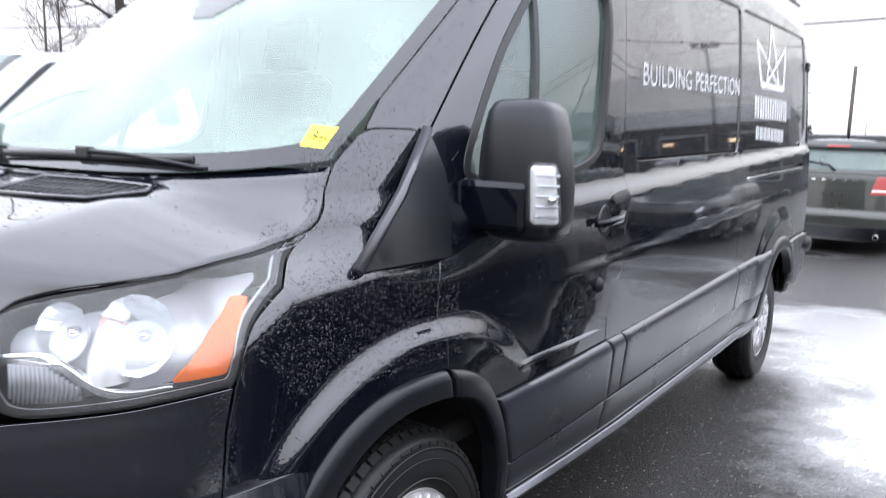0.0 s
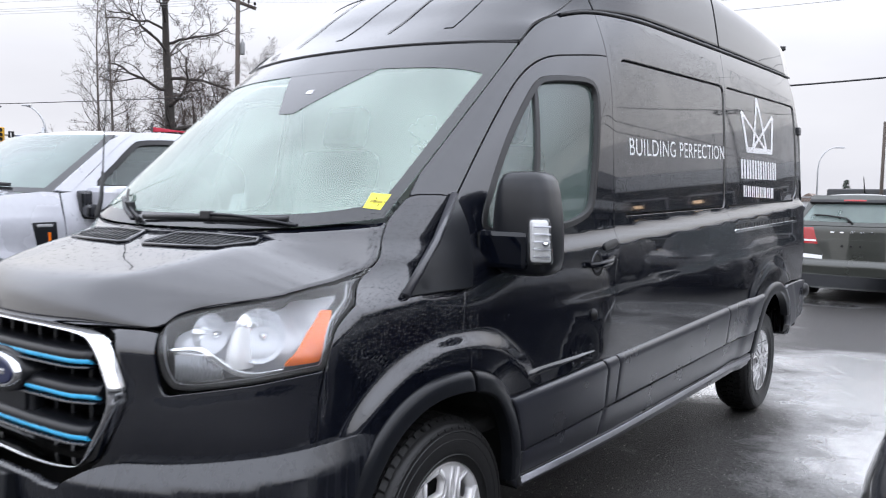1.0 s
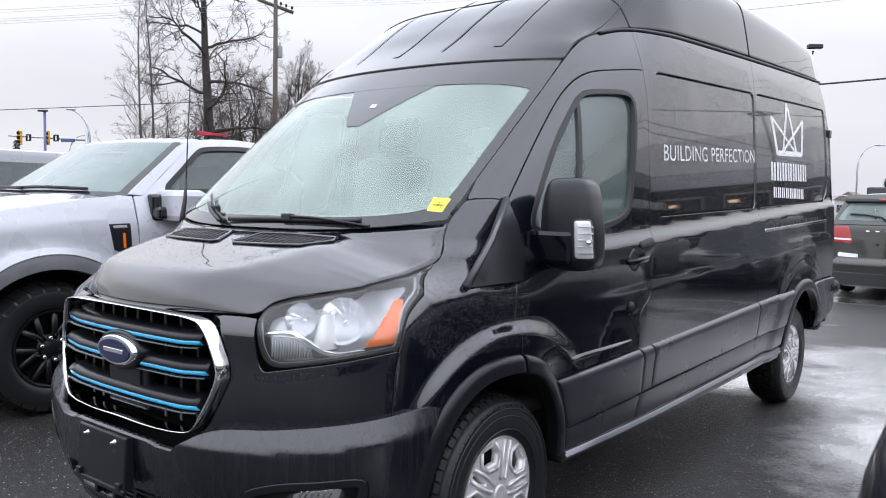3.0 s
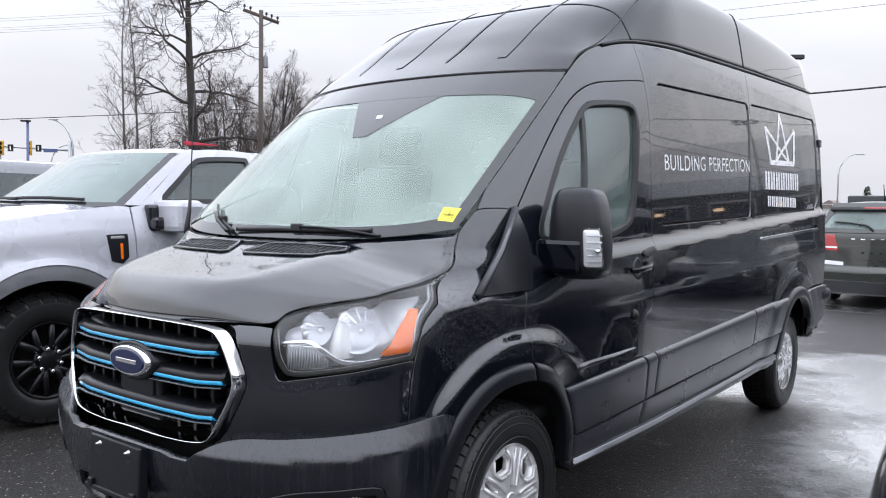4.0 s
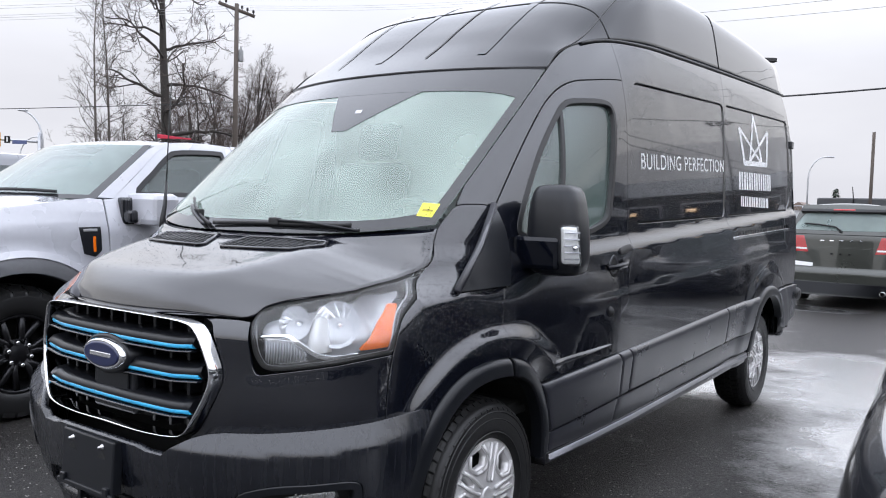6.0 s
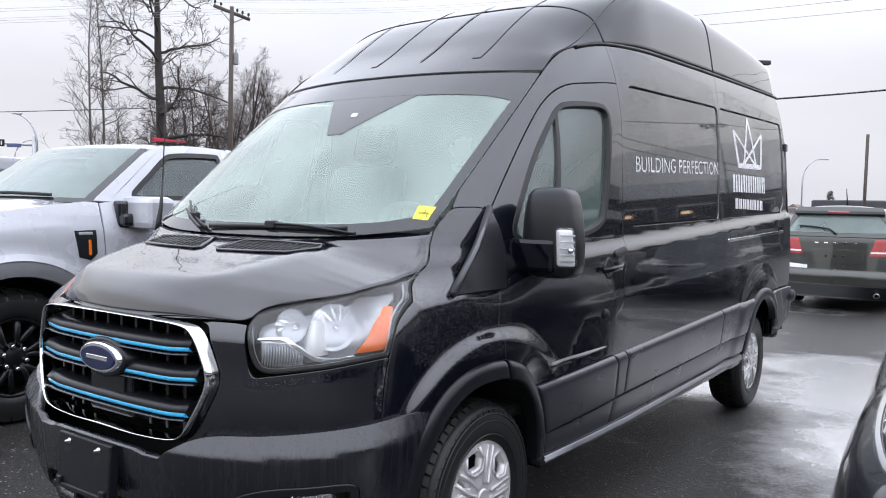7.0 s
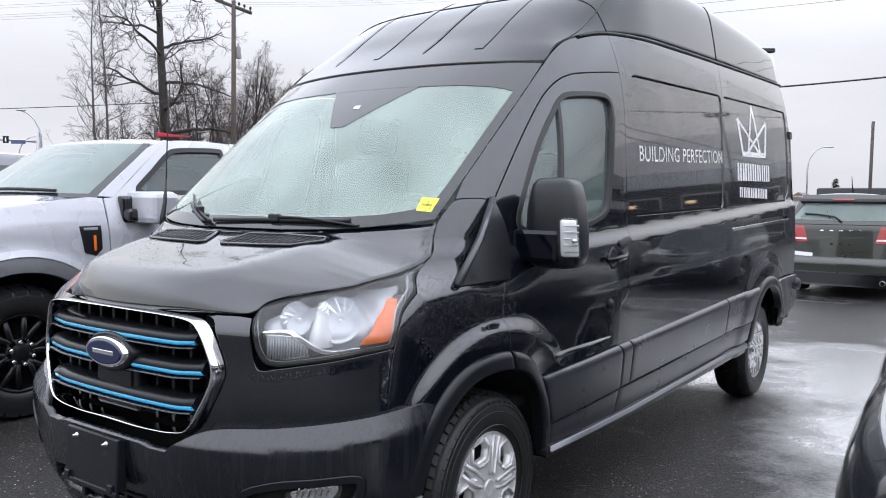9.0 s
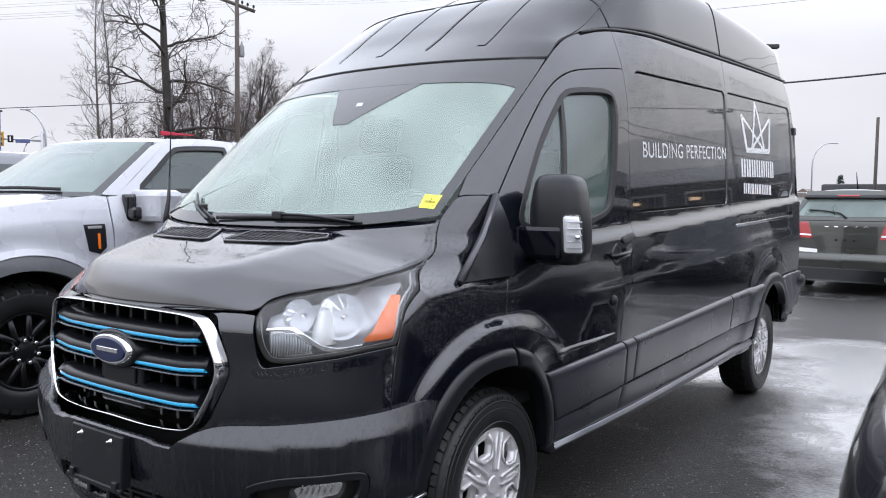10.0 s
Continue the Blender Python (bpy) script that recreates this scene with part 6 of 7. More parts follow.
    slab("mirror_arm", (-.22, .0, -.05, .06, -.062, .018), PLASTIC, mir, bevel=.02, m=Matrix.Translation((xm - sgn * .06, 1.56, 1.335)) @ Matrix.Diagonal((sgn, 1, 1, 1)))
    slab("mirror_foot", (-.04, .04, -.10, .10, -.10, .09), PLASTIC, mir, bevel=.02, m=Matrix.Translation((TX + sgn * .93, 1.60, 1.345)))
    bd = flank("fender_badge", [(1.20, 1.245), (1.345, 1.25), (1.345, 1.10), (1.30, 1.06), (1.225, 1.08)], GRILLE_BLACK, .006, step=.05, thick=.01)
    flank("badge_bar", [(1.225, 1.215), (1.32, 1.218), (1.32, 1.238), (1.225, 1.235)], STEEL, .009, bd, step=.05, thick=.004)
    flank("badge_bar", [(1.285, 1.09), (1.305, 1.09), (1.305, 1.19), (1.285, 1.19)], AMBER, .009, bd, step=.05, thick=.004)
    for y, tt in ((.845, .2), (4.35, .9)):
        road_wheel(truck, (TX + sgn * .86, y, .512), .384, .29, .225, 6, BLACK_WHEEL, 6, sgn, tt, blocks=26, broad=1.7)


def th(u, v):
    """Truck hood: across u, back v."""
    a = abs(u)
    y = -.10 + 1.22 * v + .26 * v * a**2.4
    z = 1.22 + .20 * math.sin(v * math.pi / 2) - .035 * a**3 * (1 - v * .5) + .018 * math.exp(-((a - .66) / .1) ** 2)
    return Vector((TX + u * float(tw(1.39) - .006 - tn(y)), y, z))


bm = bmesh.new()
grid(bm, lambda a, b: th(2 * a - 1, b), 40, 20)
thicken(part("hood", bm, SILVER_PAINT, truck), .03)


def tscreen(u, v, lift=0.0):
    a = abs(u)
    m, e = Vector((0, 1.02, 1.42)).lerp(Vector((0, 1.66, 1.805)), v), Vector((.88, 1.37, 1.415)).lerp(Vector((.73, 1.87, 1.80)), v)
    return Vector((TX + math.copysign(e.x * a, u), m.y + (e.y - m.y) * a**2.2 - lift * .6, m.z + (e.z - m.z) * a**2.2 + lift * .8))


bm = bmesh.new()
grid(bm, lambda a, b: tscreen(2 * a - 1, b), 32, 12)
ts = part("windshield", bm, PALE_GLASS, truck, "pale green pickup windshield")
ts.visible_shadow = False
for sg in (1, -1):
    bm = bmesh.new()
    grid(bm, lambda a, b: tscreen(sg * (1 - .06 * b), a, .003), 12, 1)
    part("screen_border", bm, FRIT, ts)
bm = bmesh.new()
grid(bm, lambda a, b: tscreen((2 * a - 1), .07 * b, .003), 24, 1)
part("screen_border", bm, FRIT, ts)
for u0, u1, v in ((-.55, .15, .06), (.05, .75, .07)):
    bm = bmesh.new()
    swept(bm, [tscreen(u0 + (u1 - u0) * k / 8, v + .02 * math.sin(k / 8 * 3), .02) for k in range(9)], [(-.008, -.01), (.008, -.01), (.008, .01), (-.008, .01)])
    part("wiper", bm, SEAL, truck)


def troof(u, v):
    a = abs(u)
    f = tscreen(u, 1.0)
    y = f.y + (2.88 - f.y) * v
    z = f.z + (.055 * math.sin(min(1, v * 3.5) * math.pi / 2) - .06 * v**3) * (1 - .45 * a**3)
    return Vector((f.x, y, z))


bm = bmesh.new()
grid(bm, lambda a, b: troof(2 * a - 1, b), 30, 16)
thicken(part("roof", bm, SILVER_PAINT, truck), .03)
slab("cab_back", (TX - .80, TX + .80, 2.86, 2.94, .7, 1.78), GREY_PAINT, truck, bevel=.02)
slab("bed_floor", (TX - .9, TX + .9, 2.95, 5.6, .75, .85), PLASTIC, truck, bevel=.02)
slab("tailgate", (TX - .93, TX + .93, 5.56, 5.63, .75, 1.38), SILVER_PAINT, truck, bevel=.02)
slab("front_grille", (TX - .80, TX + .80, -.19, -.08, .72, 1.17), GRILLE_BLACK, truck, bevel=.04)
slab("front_bumper", (TX - .92, TX + .92, -.28, -.05, .50, .72), PLASTIC, truck, bevel=.05)
slab("chassis", (TX - .70, TX + .70, .1, 5.5, .40, .62), GAP, truck, bevel=.02)
slab("cab_interior", (TX - .78, TX + .78, 1.45, 2.86, .6, 1.38), DASH, truck, bevel=.05)
for sg in (1, -1):
    slab("seat_back", (TX + sg * .42 - .26, TX + sg * .42 + .26, 2.2, 2.34, 1.3, 1.66), CLOTH, truck, bevel=.05)
    bm = bmesh.new()
    ring = lambda x, r: [bm.verts.new((TX + x * sg, T_HUB[0] + r * math.cos(math.pi * k / 16), T_HUB[1] + r * math.sin(math.pi * k / 16))) for k in range(17)]
    a, b, c = ring(.99, .555), ring(.62, .54), ring(.62, .01)
    for p, q in ((a, b), (b, c)):
        for k in range(16):
            bm.faces.new((p[k], p[k + 1], q[k + 1], q[k]))
    part("wheel_liner", bm, GAP, truck)


EYE_END = Vector((2.52, -1.46, 1.407))
truck.matrix_world = Matrix.Translation(EYE_END) @ Matrix.Scale(1.1, 4) @ Matrix.Translation(-EYE_END)


def car_body(car, cx, y0, length, wide, belt, roof, paint, glass_mat, plan, deck, cab, face=1, wheel=SILVER):
    """A plain car: lower body, top deck and glasshouse. Lengths run from its nose (face=1: nose towards -y).
    plan: half widths along the length; deck: heights of hood, belt and trunk; cab: screen foot, screen top, rear top, rear foot."""
    W, D = curve_of(*zip(*plan)), curve_of(*zip(*deck))
    Y = lambda t: y0 + (t if face > 0 else -t)
    sect = [(.80, .17), (.93, .22), (.985, .36), (1.0, .55), (.99, .70), (.965, .83), (.93, .93), (.86, .985)]

    def side(u, v):
        t = length * v
        k = u * (len(sect) - 1)
        i = min(int(k), len(sect) - 2)
        f = k - i
        w, z = sect[i][0] * (1 - f) + sect[i + 1][0] * f, sect[i][1] * (1 - f) + sect[i + 1][1] * f
        return w * float(W(t)), z * float(D(t)) * 1.0

    for sg in (1, -1):
        bm = bmesh.new()
        grid(bm, lambda u, v: Vector((cx + sg * side(u, v)[0], Y(length * v), side(u, v)[1])), 21, 60)
        for fc in list(bm.faces):  # wheel openings
            c = fc.calc_center_median()
            t = (c.y - y0) * face
            if any(math.hypot(t - h, c.z - .33) < .39 for h in (car_hubs[0], car_hubs[1])) and c.z < .72:
                bm.faces.remove(fc)
        bmesh.ops.recalc_face_normals(bm, faces=bm.faces)
        thicken(part("body_side", bm, paint, car), .02)
        for h in car_hubs[:2]:
            road_wheel(car, (cx + sg * (wide / 2 - .13), Y(h), .33), .33, .21, .22, 5, wheel, 5, sg, h)
            bm = bmesh.new()
            ring = lambda x, r: [bm.verts.new((cx + x * sg, Y(h) + r * math.cos(math.pi * k / 14), .33 + r * math.sin(math.pi * k / 14))) for k in range(15)]
            a, b, c = ring(wide / 2 - .03, .40), ring(wide / 2 - .33, .39), ring(wide / 2 - .33, .01)
            for p, q in ((a, b), (b, c)):
                for k in range(14):
                    bm.faces.new((p[k], p[k + 1], q[k + 1], q[k]))
            part("wheel_liner", bm, GAP, car)
    bm = bmesh.new()
    grid(bm, lambda u, v: Vector((cx + (2 * u - 1) * side(1, v)[0], Y(length * v), side(1, v)[1] + .05 * (1 - abs(2 * u - 1) ** 2.5) * min(1, 6 * v, 6 * (1 - v)))), 28, 50)
    bmesh.ops.recalc_face_normals(bm, faces=bm.faces)
    thicken(part("top_deck", bm, paint, car), .02)
    for v in (0, 1):
        bm = bmesh.new()
        grid(bm, lambda u, q: Vector((cx + (2 * u - 1) * side(q, v)[0], Y(length * v) - (1 if v == 0 else -1) * face * .10 * (1 - abs(2 * u - 1) ** 3) * math.sin(math.pi * (.25 + .5 * q)), side(q, v)[1])), 24, 8)
        part("end_panel", bm, paint, car)
    f0, f1, r1, r0 = cab
    top = roof - .04

    def house(u, v):
        """Around the glasshouse: u from left over the roof to right, v from the screen foot to the rear foot."""
        t = f0 + (r0 - f0) * v
        zb = float(D(t)) * .985
        h = min(1.0, max(0.0, (t - f0) / (f1 - f0)), max(0.0, (r0 - t) / (r0 - r1)))
        hh = math.sin(h * math.pi / 2) ** .85
        zt = zb + (top - zb) * hh
        wb, wt = .86 * float(W(t)), (.86 - .20 * hh) * float(W(t))
        a = abs(2 * u - 1)
        if a > .5:
            k = (a - .5) * 2
            x, z = wt + (wb - wt) * k, zt + (zb - zt) * k**1.1
        else:
            k = a * 2
            x, z = wt * k, zt + .045 * (1 - k**2.2) * hh
        return Vector((cx + math.copysign(x, 2 * u - 1), Y(t), z))

    bm = bmesh.new()
    grid(bm, house, 40, 48)
    bmesh.ops.recalc_face_normals(bm, faces=bm.faces)
    for fc in bm.faces:
        c = fc.calc_center_median()
        t = (c.y - y0) * face
        zb = float(D(t)) * .985
        rel = (c.z - zb) / (top - zb + 1e-6)
        slope = abs(fc.normal.z)
        fc.material_index = 0
        if t < f1 - .03 and abs(c.x - cx) < .60 * float(W(t)) + .03 and rel < .93:
            fc.material_index = 1
        elif t > r1 + .03 and abs(c.x - cx) < .60 * float(W(t)) and .08 < rel < .93:
            fc.material_index = 1
        elif slope < .6 and .06 < rel < .86 and f1 - .35 < t < r1 + .3 and abs((t - (f1 + r1) / 2)) > .05:
            fc.material_index = 1
    part("glasshouse", bm, [paint, glass_mat], car)
    slab("floor_pan", (cx - wide * .36, cx + wide * .36, min(Y(.2), Y(length - .2)), max(Y(.2), Y(length - .2)), .20, .42), GAP, car, bevel=.02)


# dark car in the bay beside the van, nose out
car_hubs = (.90, 2.95)
sedan = thing("parked_car", "dark charcoal crossover with swept clear headlight", "car")
SX, SY = 2.992, .53
car_body(sedan, SX, SY + .22, 3.6, 1.80, 1.02, 1.74, DARK_PAINT, DARK_GLASS, [(0, .74), (.15, .82), (.4, .87), (.8, .895), (2, .90), (3.0, .89), (3.6, .80)], [(0, .80), (.3, .85), (1.0, .90), (1.5, 1.04), (2.9, 1.08), (3.6, 1.04)], (1.0, 1.7, 3.2, 3.55), wheel=BLACK_WHEEL)
CP = [(0, 0), (.3, .015), (.5, .06), (.66, .14), (.77, .27), (.835, .45), (.865, .7), (.885, 1.0), (.895, 1.5)]
cpl = np.array(CP)
cps = np.r_[0, np.cumsum(np.hypot(*np.diff(cpl, axis=0).T))]
cpx, cpy = curve_of(cps, cpl[:, 0]), curve_of(cps, cpl[:, 1])
c_in = curve_of([.18, .3, .45, .62, .72, .82, .9], [.07, .02, .0, .005, .03, .085, .15])


def nose(s, z, off=0.0):
    """The nose of the dark car; s from its middle round to its flank."""
    s, z = np.asarray(s, float), np.asarray(z, float)
    a = np.abs(s)
    x, y = cpx(a), cpy(a)
    tx, ty = cpx(a + 1e-3) - cpx(np.maximum(a - 1e-3, 0)), cpy(a + 1e-3) - cpy(np.maximum(a - 1e-3, 0))
    n = np.hypot(tx, ty) + 1e-12
    d = off - c_in(z)
    return np.stack([np.where(s < 0, -1.0, 1.0) * (x + ty / n * d), SY + y - tx / n * d, z + 0 * x], -1)


for fl in (False, True):
    place = lambda a, b, o: nose(a, b, o) + (np.array([SX, 0, 0]) if not fl else np.array([-SX, 0, 0]))
    C_LAMP = spline([(.62, .60), (.68, .66), (.82, .715), (1.0, .765), (1.22, .80), (1.37, .825), (1.345, .765), (1.27, .68), (1.17, .58), (1.04, .50), (.86, .475), (.68, .52)], 4, True)
    sheet("front_corner", place, [(0, .22), (1.0, .24), (1.25, .30), (1.27, .55), (1.42, .70), (1.42, .875), (1.30, .865), (.95, .82), (.55, .78), (0, .78)], DARK_PAINT, sedan, holes=[[(a - .03, b + .03) for a, b in C_LAMP]], flip=fl, step=.05)
    place = lambda a, b, o: nose(np.asarray(a) - .03, np.asarray(b) + .03, o) + (np.array([SX, 0, 0]) if not fl else np.array([-SX, 0, 0]))
    hl = sheet("headlight", lambda a, b, o: place(a, b, o - .06), C_LAMP, LAMP_GREY, sedan, flip=fl, step=.04, thick=.004, gap=0, label="swept clear headlight")
    sheet("lamp_strip", lambda a, b, o: place(a, b, o - .02), spline([(.66, .635), (.80, .69), (1.0, .745), (1.2, .79), (1.18, .775), (1.0, .715), (.82, .66), (.70, .605)], 3, True), REFLECTOR, hl, flip=fl, step=.03, thick=.03, gap=0)
    sheet("lamp_bowl", lambda a, b, o: place(a, b, o - .035), spline([(.74, .525), (.86, .52), (1.02, .57), (1.10, .64), (1.0, .665), (.80, .61)], 3, True), REFLECTOR, hl, flip=fl, step=.03, thick=.02, gap=0)
    sheet("side_marker", lambda a, b, o: place(a, b, o - .01), [(1.19, .788), (1.27, .815), (1.24, .79), (1.18, .76)], AMBER, hl, flip=fl, step=.03, thick=.02, gap=0)
    sheet("lamp_rim", lambda a, b, o: place(a, b, o + .002), C_LAMP, CHROME, hl, holes=[shrunk(cleaned(C_LAMP), .018)], flip=fl, step=.04, thick=.05, gap=0)
    ln = sheet("lens", lambda a, b, o: place(a, b, o - .001), C_LAMP, LENS, hl, flip=fl, step=.04, thick=.004, gap=.004)
    ln.visible_shadow = False
bm = bmesh.new()
grid(bm, lambda u, v: Vector((SX + (2 * u - 1) * float(np.interp(v, [0, .15, .4, 1], [.50, .66, .74, .80])), SY + .02 + 1.25 * v + .30 * abs(2 * u - 1) ** 2.6 * (1 - v), .785 + .135 * math.sin(v * 1.45) - .02 * abs(2 * u - 1) ** 3)), 30, 20)
thicken(part("hood", bm, DARK_PAINT, sedan), .02)
slab("lower_grille", (SX - .55, SX + .55, SY - .01, SY + .08, .25, .42), GRILLE_BLACK, sedan, bevel=.03)

sedan.scale = (1, 1, .96)
# unseen copies, added so the van's flank reflects something dark
for k, x in enumerate((.9, 3.7, 6.5)):
    more = copy_thing(sedan, Matrix.Translation((x + .3, 11.0 + .2 * (k % 2), 0)))
    tagged(more, "unseen dark crossover added to darken the van's side reflection", group="parked crossovers")

# olive crossover parked behind the van, tail towards it
car_hubs = (.95, 3.85)
suv = thing("crossover_suv", "olive-grey crossover with red tail lamps parked on wet asphalt", "suv")
UX, UY = .23, 12.5
car_body(suv, UX, UY + 5.10, 4.85, 1.84, 1.08, 1.68, OLIVE_PAINT, DARK_GLASS, [(0, .72), (.2, .82), (.6, .89), (2, .92), (4.2, .91), (4.7, .87), (4.85, .84)], [(0, .85), (.4, .95), (1.2, 1.06), (2.5, 1.08), (4.5, 1.10), (4.85, 1.08)], (1.1, 1.95, 4.55, 4.83), face=-1)


def tail(x, z, off=0.0):
    """The rear face of the crossover, bowed in plan and leaning in above the belt."""
    x, z = np.asarray(x, float), np.asarray(z, float)
    lean = np.interp(z, [.2, .42, .56, .64, 1.10, 1.2, 1.5, 1.66], [.06, -.05, -.06, .0, .03, .06, .20, .30])
    return np.stack([UX + x, UY + lean + .10 * np.abs(x / .9) ** 3 - off, z + 0 * x], -1)


oct_ = lambda x0, x1, z0, z1, c=.03: [(x0 + c, z0), (x1 - c, z0), (x1, z0 + c), (x1, z1 - c), (x1 - c, z1), (x0 + c, z1), (x0, z1 - c), (x0, z0 + c)]
sheet("tailgate", tail, [(-.72, .62), (.72, .62), (.80, .70), (.74, .86), (.82, 1.17), (-.82, 1.17), (-.74, .86), (-.80, .70)], OLIVE_PAINT, suv, step=.08, thick=.03)
pr = sheet("plate_recess", lambda a, b, o: tail(a, b, o + .006), [(-.42, .75), (.42, .75), (.50, .985), (-.50, .985)], OLIVE_PAINT, suv, step=.08, thick=.01)
sheet("recess_panel", lambda a, b, o: tail(a, b, o + .009), [(-.37, .78), (.37, .78), (.43, .965), (-.43, .965)], OLIVE_PAINT, pr, step=.1, thick=.003)
for x in (-.13, 0, .13):
    slab("plate_stud", (UX + x - .016, UX + x + .016, UY - .02, UY + .02, .855, .885), GAP, pr, bevel=.003)
sheet("rear_bumper", lambda a, b, o: tail(a, b, o + .02), [(-.88, .40), (.88, .40), (.90, .52), (.86, .625), (-.86, .625), (-.90, .52)], OLIVE_PAINT, suv, step=.08, thick=.05)
sheet("bumper_cladding", lambda a, b, o: tail(a, b, o + .028), [(-.86, .22), (.86, .22), (.89, .41), (-.89, .41)], GRILLE_BLACK, suv, step=.1, thick=.05)
RW = spline([(-.70, 1.25), (0, 1.235), (.70, 1.25), (.725, 1.29), (.60, 1.49), (.50, 1.515), (0, 1.525), (-.50, 1.515), (-.60, 1.49), (-.725, 1.29)], 3, True)
sheet("hatch_frame", lambda a, b, o: tail(a, b, o + .004), [(-.82, 1.175), (.82, 1.175), (.77, 1.32), (.68, 1.56), (-.68, 1.56), (-.77, 1.32)], OLIVE_PAINT, suv, holes=[RW], step=.08, thick=.03)
sheet("rear_window", lambda a, b, o: tail(a, b, o), RW, PALE_GLASS, suv, step=.1, thick=.004)
sheet("spoiler", lambda a, b, o: tail(a, b, o + .07), [(-.66, 1.565), (.66, 1.565), (.62, 1.655), (-.62, 1.655)], OLIVE_PAINT, suv, step=.1, thick=.2)
sheet("spoiler_edge", lambda a, b, o: tail(a, b, o + .075), [(-.66, 1.545), (.66, 1.545), (.65, 1.59), (-.65, 1.59)], SEAL, suv, step=.1, thick=.05)
sheet("brake_lamp", lambda a, b, o: tail(a, b, o + .085), oct_(-.16, .16, 1.565, 1.59, .008), RED_LENS, suv, step=.1, thick=.02)
for sg in (1, -1):
    q = lambda pts: [(sg * a, b) for a, b in pts]
    tl = sheet("tail_lamp", lambda a, b, o: tail(a, b, o + .012), q([(.48, .885), (.91, .90), (.92, 1.14), (.56, 1.15)]), RED_LENS, suv, step=.06, thick=.05)
    sheet("lamp_band", lambda a, b, o: tail(a, b, o + .015), q([(.50, .925), (.90, .935), (.90, .965), (.505, .955)]), WHITE_VINYL, tl, step=.06, thick=.004)
for k in range(5):
    x = -.28 + k * .14
    sheet("name_bar", lambda a, b, o: tail(a, b, o + .006), oct_(x - .03, x + .03, 1.07, 1.088, .004), CHROME, suv, step=.1, thick=.006)
sheet("bumper_sticker", lambda a, b, o: tail(a, b, o + .006), [(-.70, .665), (-.40, .655), (-.40, .715), (-.70, .735)], WHITE_VINYL, suv, step=.1, thick=.002)
bm = bmesh.new()
swept(bm, [Vector(tail(np.array([x]), np.array([z]), .03)[0]) for x, z in ((.0, 1.22), (-.1, 1.30), (-.35, 1.335), (-.56, 1.345))], [(-.012, -.014), (.012, -.014), (.008, .012), (-.008, .012)])
part("rear_wiper", bm, SEAL, suv)
bm = bmesh.new()
tube(bm, [(UX + .08, UY + .45, 1.69), (UX + .08, UY + .42, 1.75), (UX + .07, UY + .36, 1.95)], .018, 8, .005)
part("roof_antenna", bm, SEAL, suv)
bm = bmesh.new()
lathe(bm, [(.035, -.06), (.04, -.06), (.04, .1), (.035, .1)], 16, axis="y", centre=(UX + .62, UY - .02, .28))
part("tailpipe", bm, STEEL, suv)
for sg in (1, -1):
    slab("rear_seat_head", (UX + sg * .32 - .14, UX + sg * .32 + .14, UY + .75, UY + .85, 1.05, 1.38), CLOTH, suv, bevel=.05)


# grey wagon beyond the silver truck
car_hubs = (1.0, 3.9)
wagon = thing("parked_wagon", "light grey wagon with dark windows beyond the pickup", "car")
car_body(wagon, -6.35, -.1, 4.9, 1.9, 1.12, 1.80, GREY_PAINT, DARK_GLASS, [(0, .78), (.3, .88), (1, .94), (4, .95), (4.9, .88)], [(0, .95), (.5, 1.08), (1.3, 1.15), (3, 1.16), (4.9, 1.14)], (1.2, 1.9, 4.5, 4.85))
wagon.scale = (1, 1, 1.05)
# ---- trees, poles, wires, signals, buildings ----
BARK = material("dark_bark", (0.036, 0.030, 0.027), 0.9, grain=0.4, scale=12, bump=0.6, bscale=30, dirt=(0.03, 0.035, 0.03))
TWIG = material("brown_twigs", (0.065, 0.048, 0.042), 0.9, grain=0.3)
BIRCH = material("pale_bark", (0.080, 0.068, 0.062), 0.85, grain=0.4, scale=8)
WOOD_POLE = material("weathered_pole", (0.075, 0.060, 0.050), 0.85, grain=0.35, scale=6, bump=0.4)
GALV = material("galvanised_steel", (0.42, 0.43, 0.45), 0.45, metal=0.6, grain=0.1)
CABLE = material("black_cable", (0.02, 0.02, 0.022), 0.6, grain=0.1)
THIN_CABLE = material("grey_cable", (0.34, 0.34, 0.35), 0.6, grain=0.1)
BLUE_POLE = material("blue_painted_pole", (0.07, 0.09, 0.20), 0.4, grain=0.1)
SIGNAL = material("yellow_signal_housing", (0.62, 0.33, 0.02), 0.5, grain=0.1)
SIGN_W = material("white_sign", (0.75, 0.75, 0.75), 0.5, grain=0.05)
RED_CLOTH = material("red_cloth", (0.5, 0.03, 0.06), 0.7, grain=0.15)
WALL_GREY = material("grey_metal_siding", (0.22, 0.225, 0.23), 0.6, grain=0.1, scale=2)
WALL_DARK = material("dark_cladding", (0.05, 0.052, 0.055), 0.55, grain=0.15, scale=2)
WALL_PALE = material("pale_fascia", (0.55, 0.56, 0.57), 0.5, grain=0.06, scale=2)
ROOF_BROWN = material("brown_roof", (0.16, 0.12, 0.10), 0.8, grain=0.2, scale=6)
SHOP_GLASS = material("shop_glass", (0.03, 0.035, 0.04), 0.08, grain=0.1)
CONIFER = material("dark_conifer", (0.03, 0.045, 0.032), 0.9, grain=0.4, scale=3)

cam_right = Vector((.81, .585, 0))  # across the view of the far side of the lot


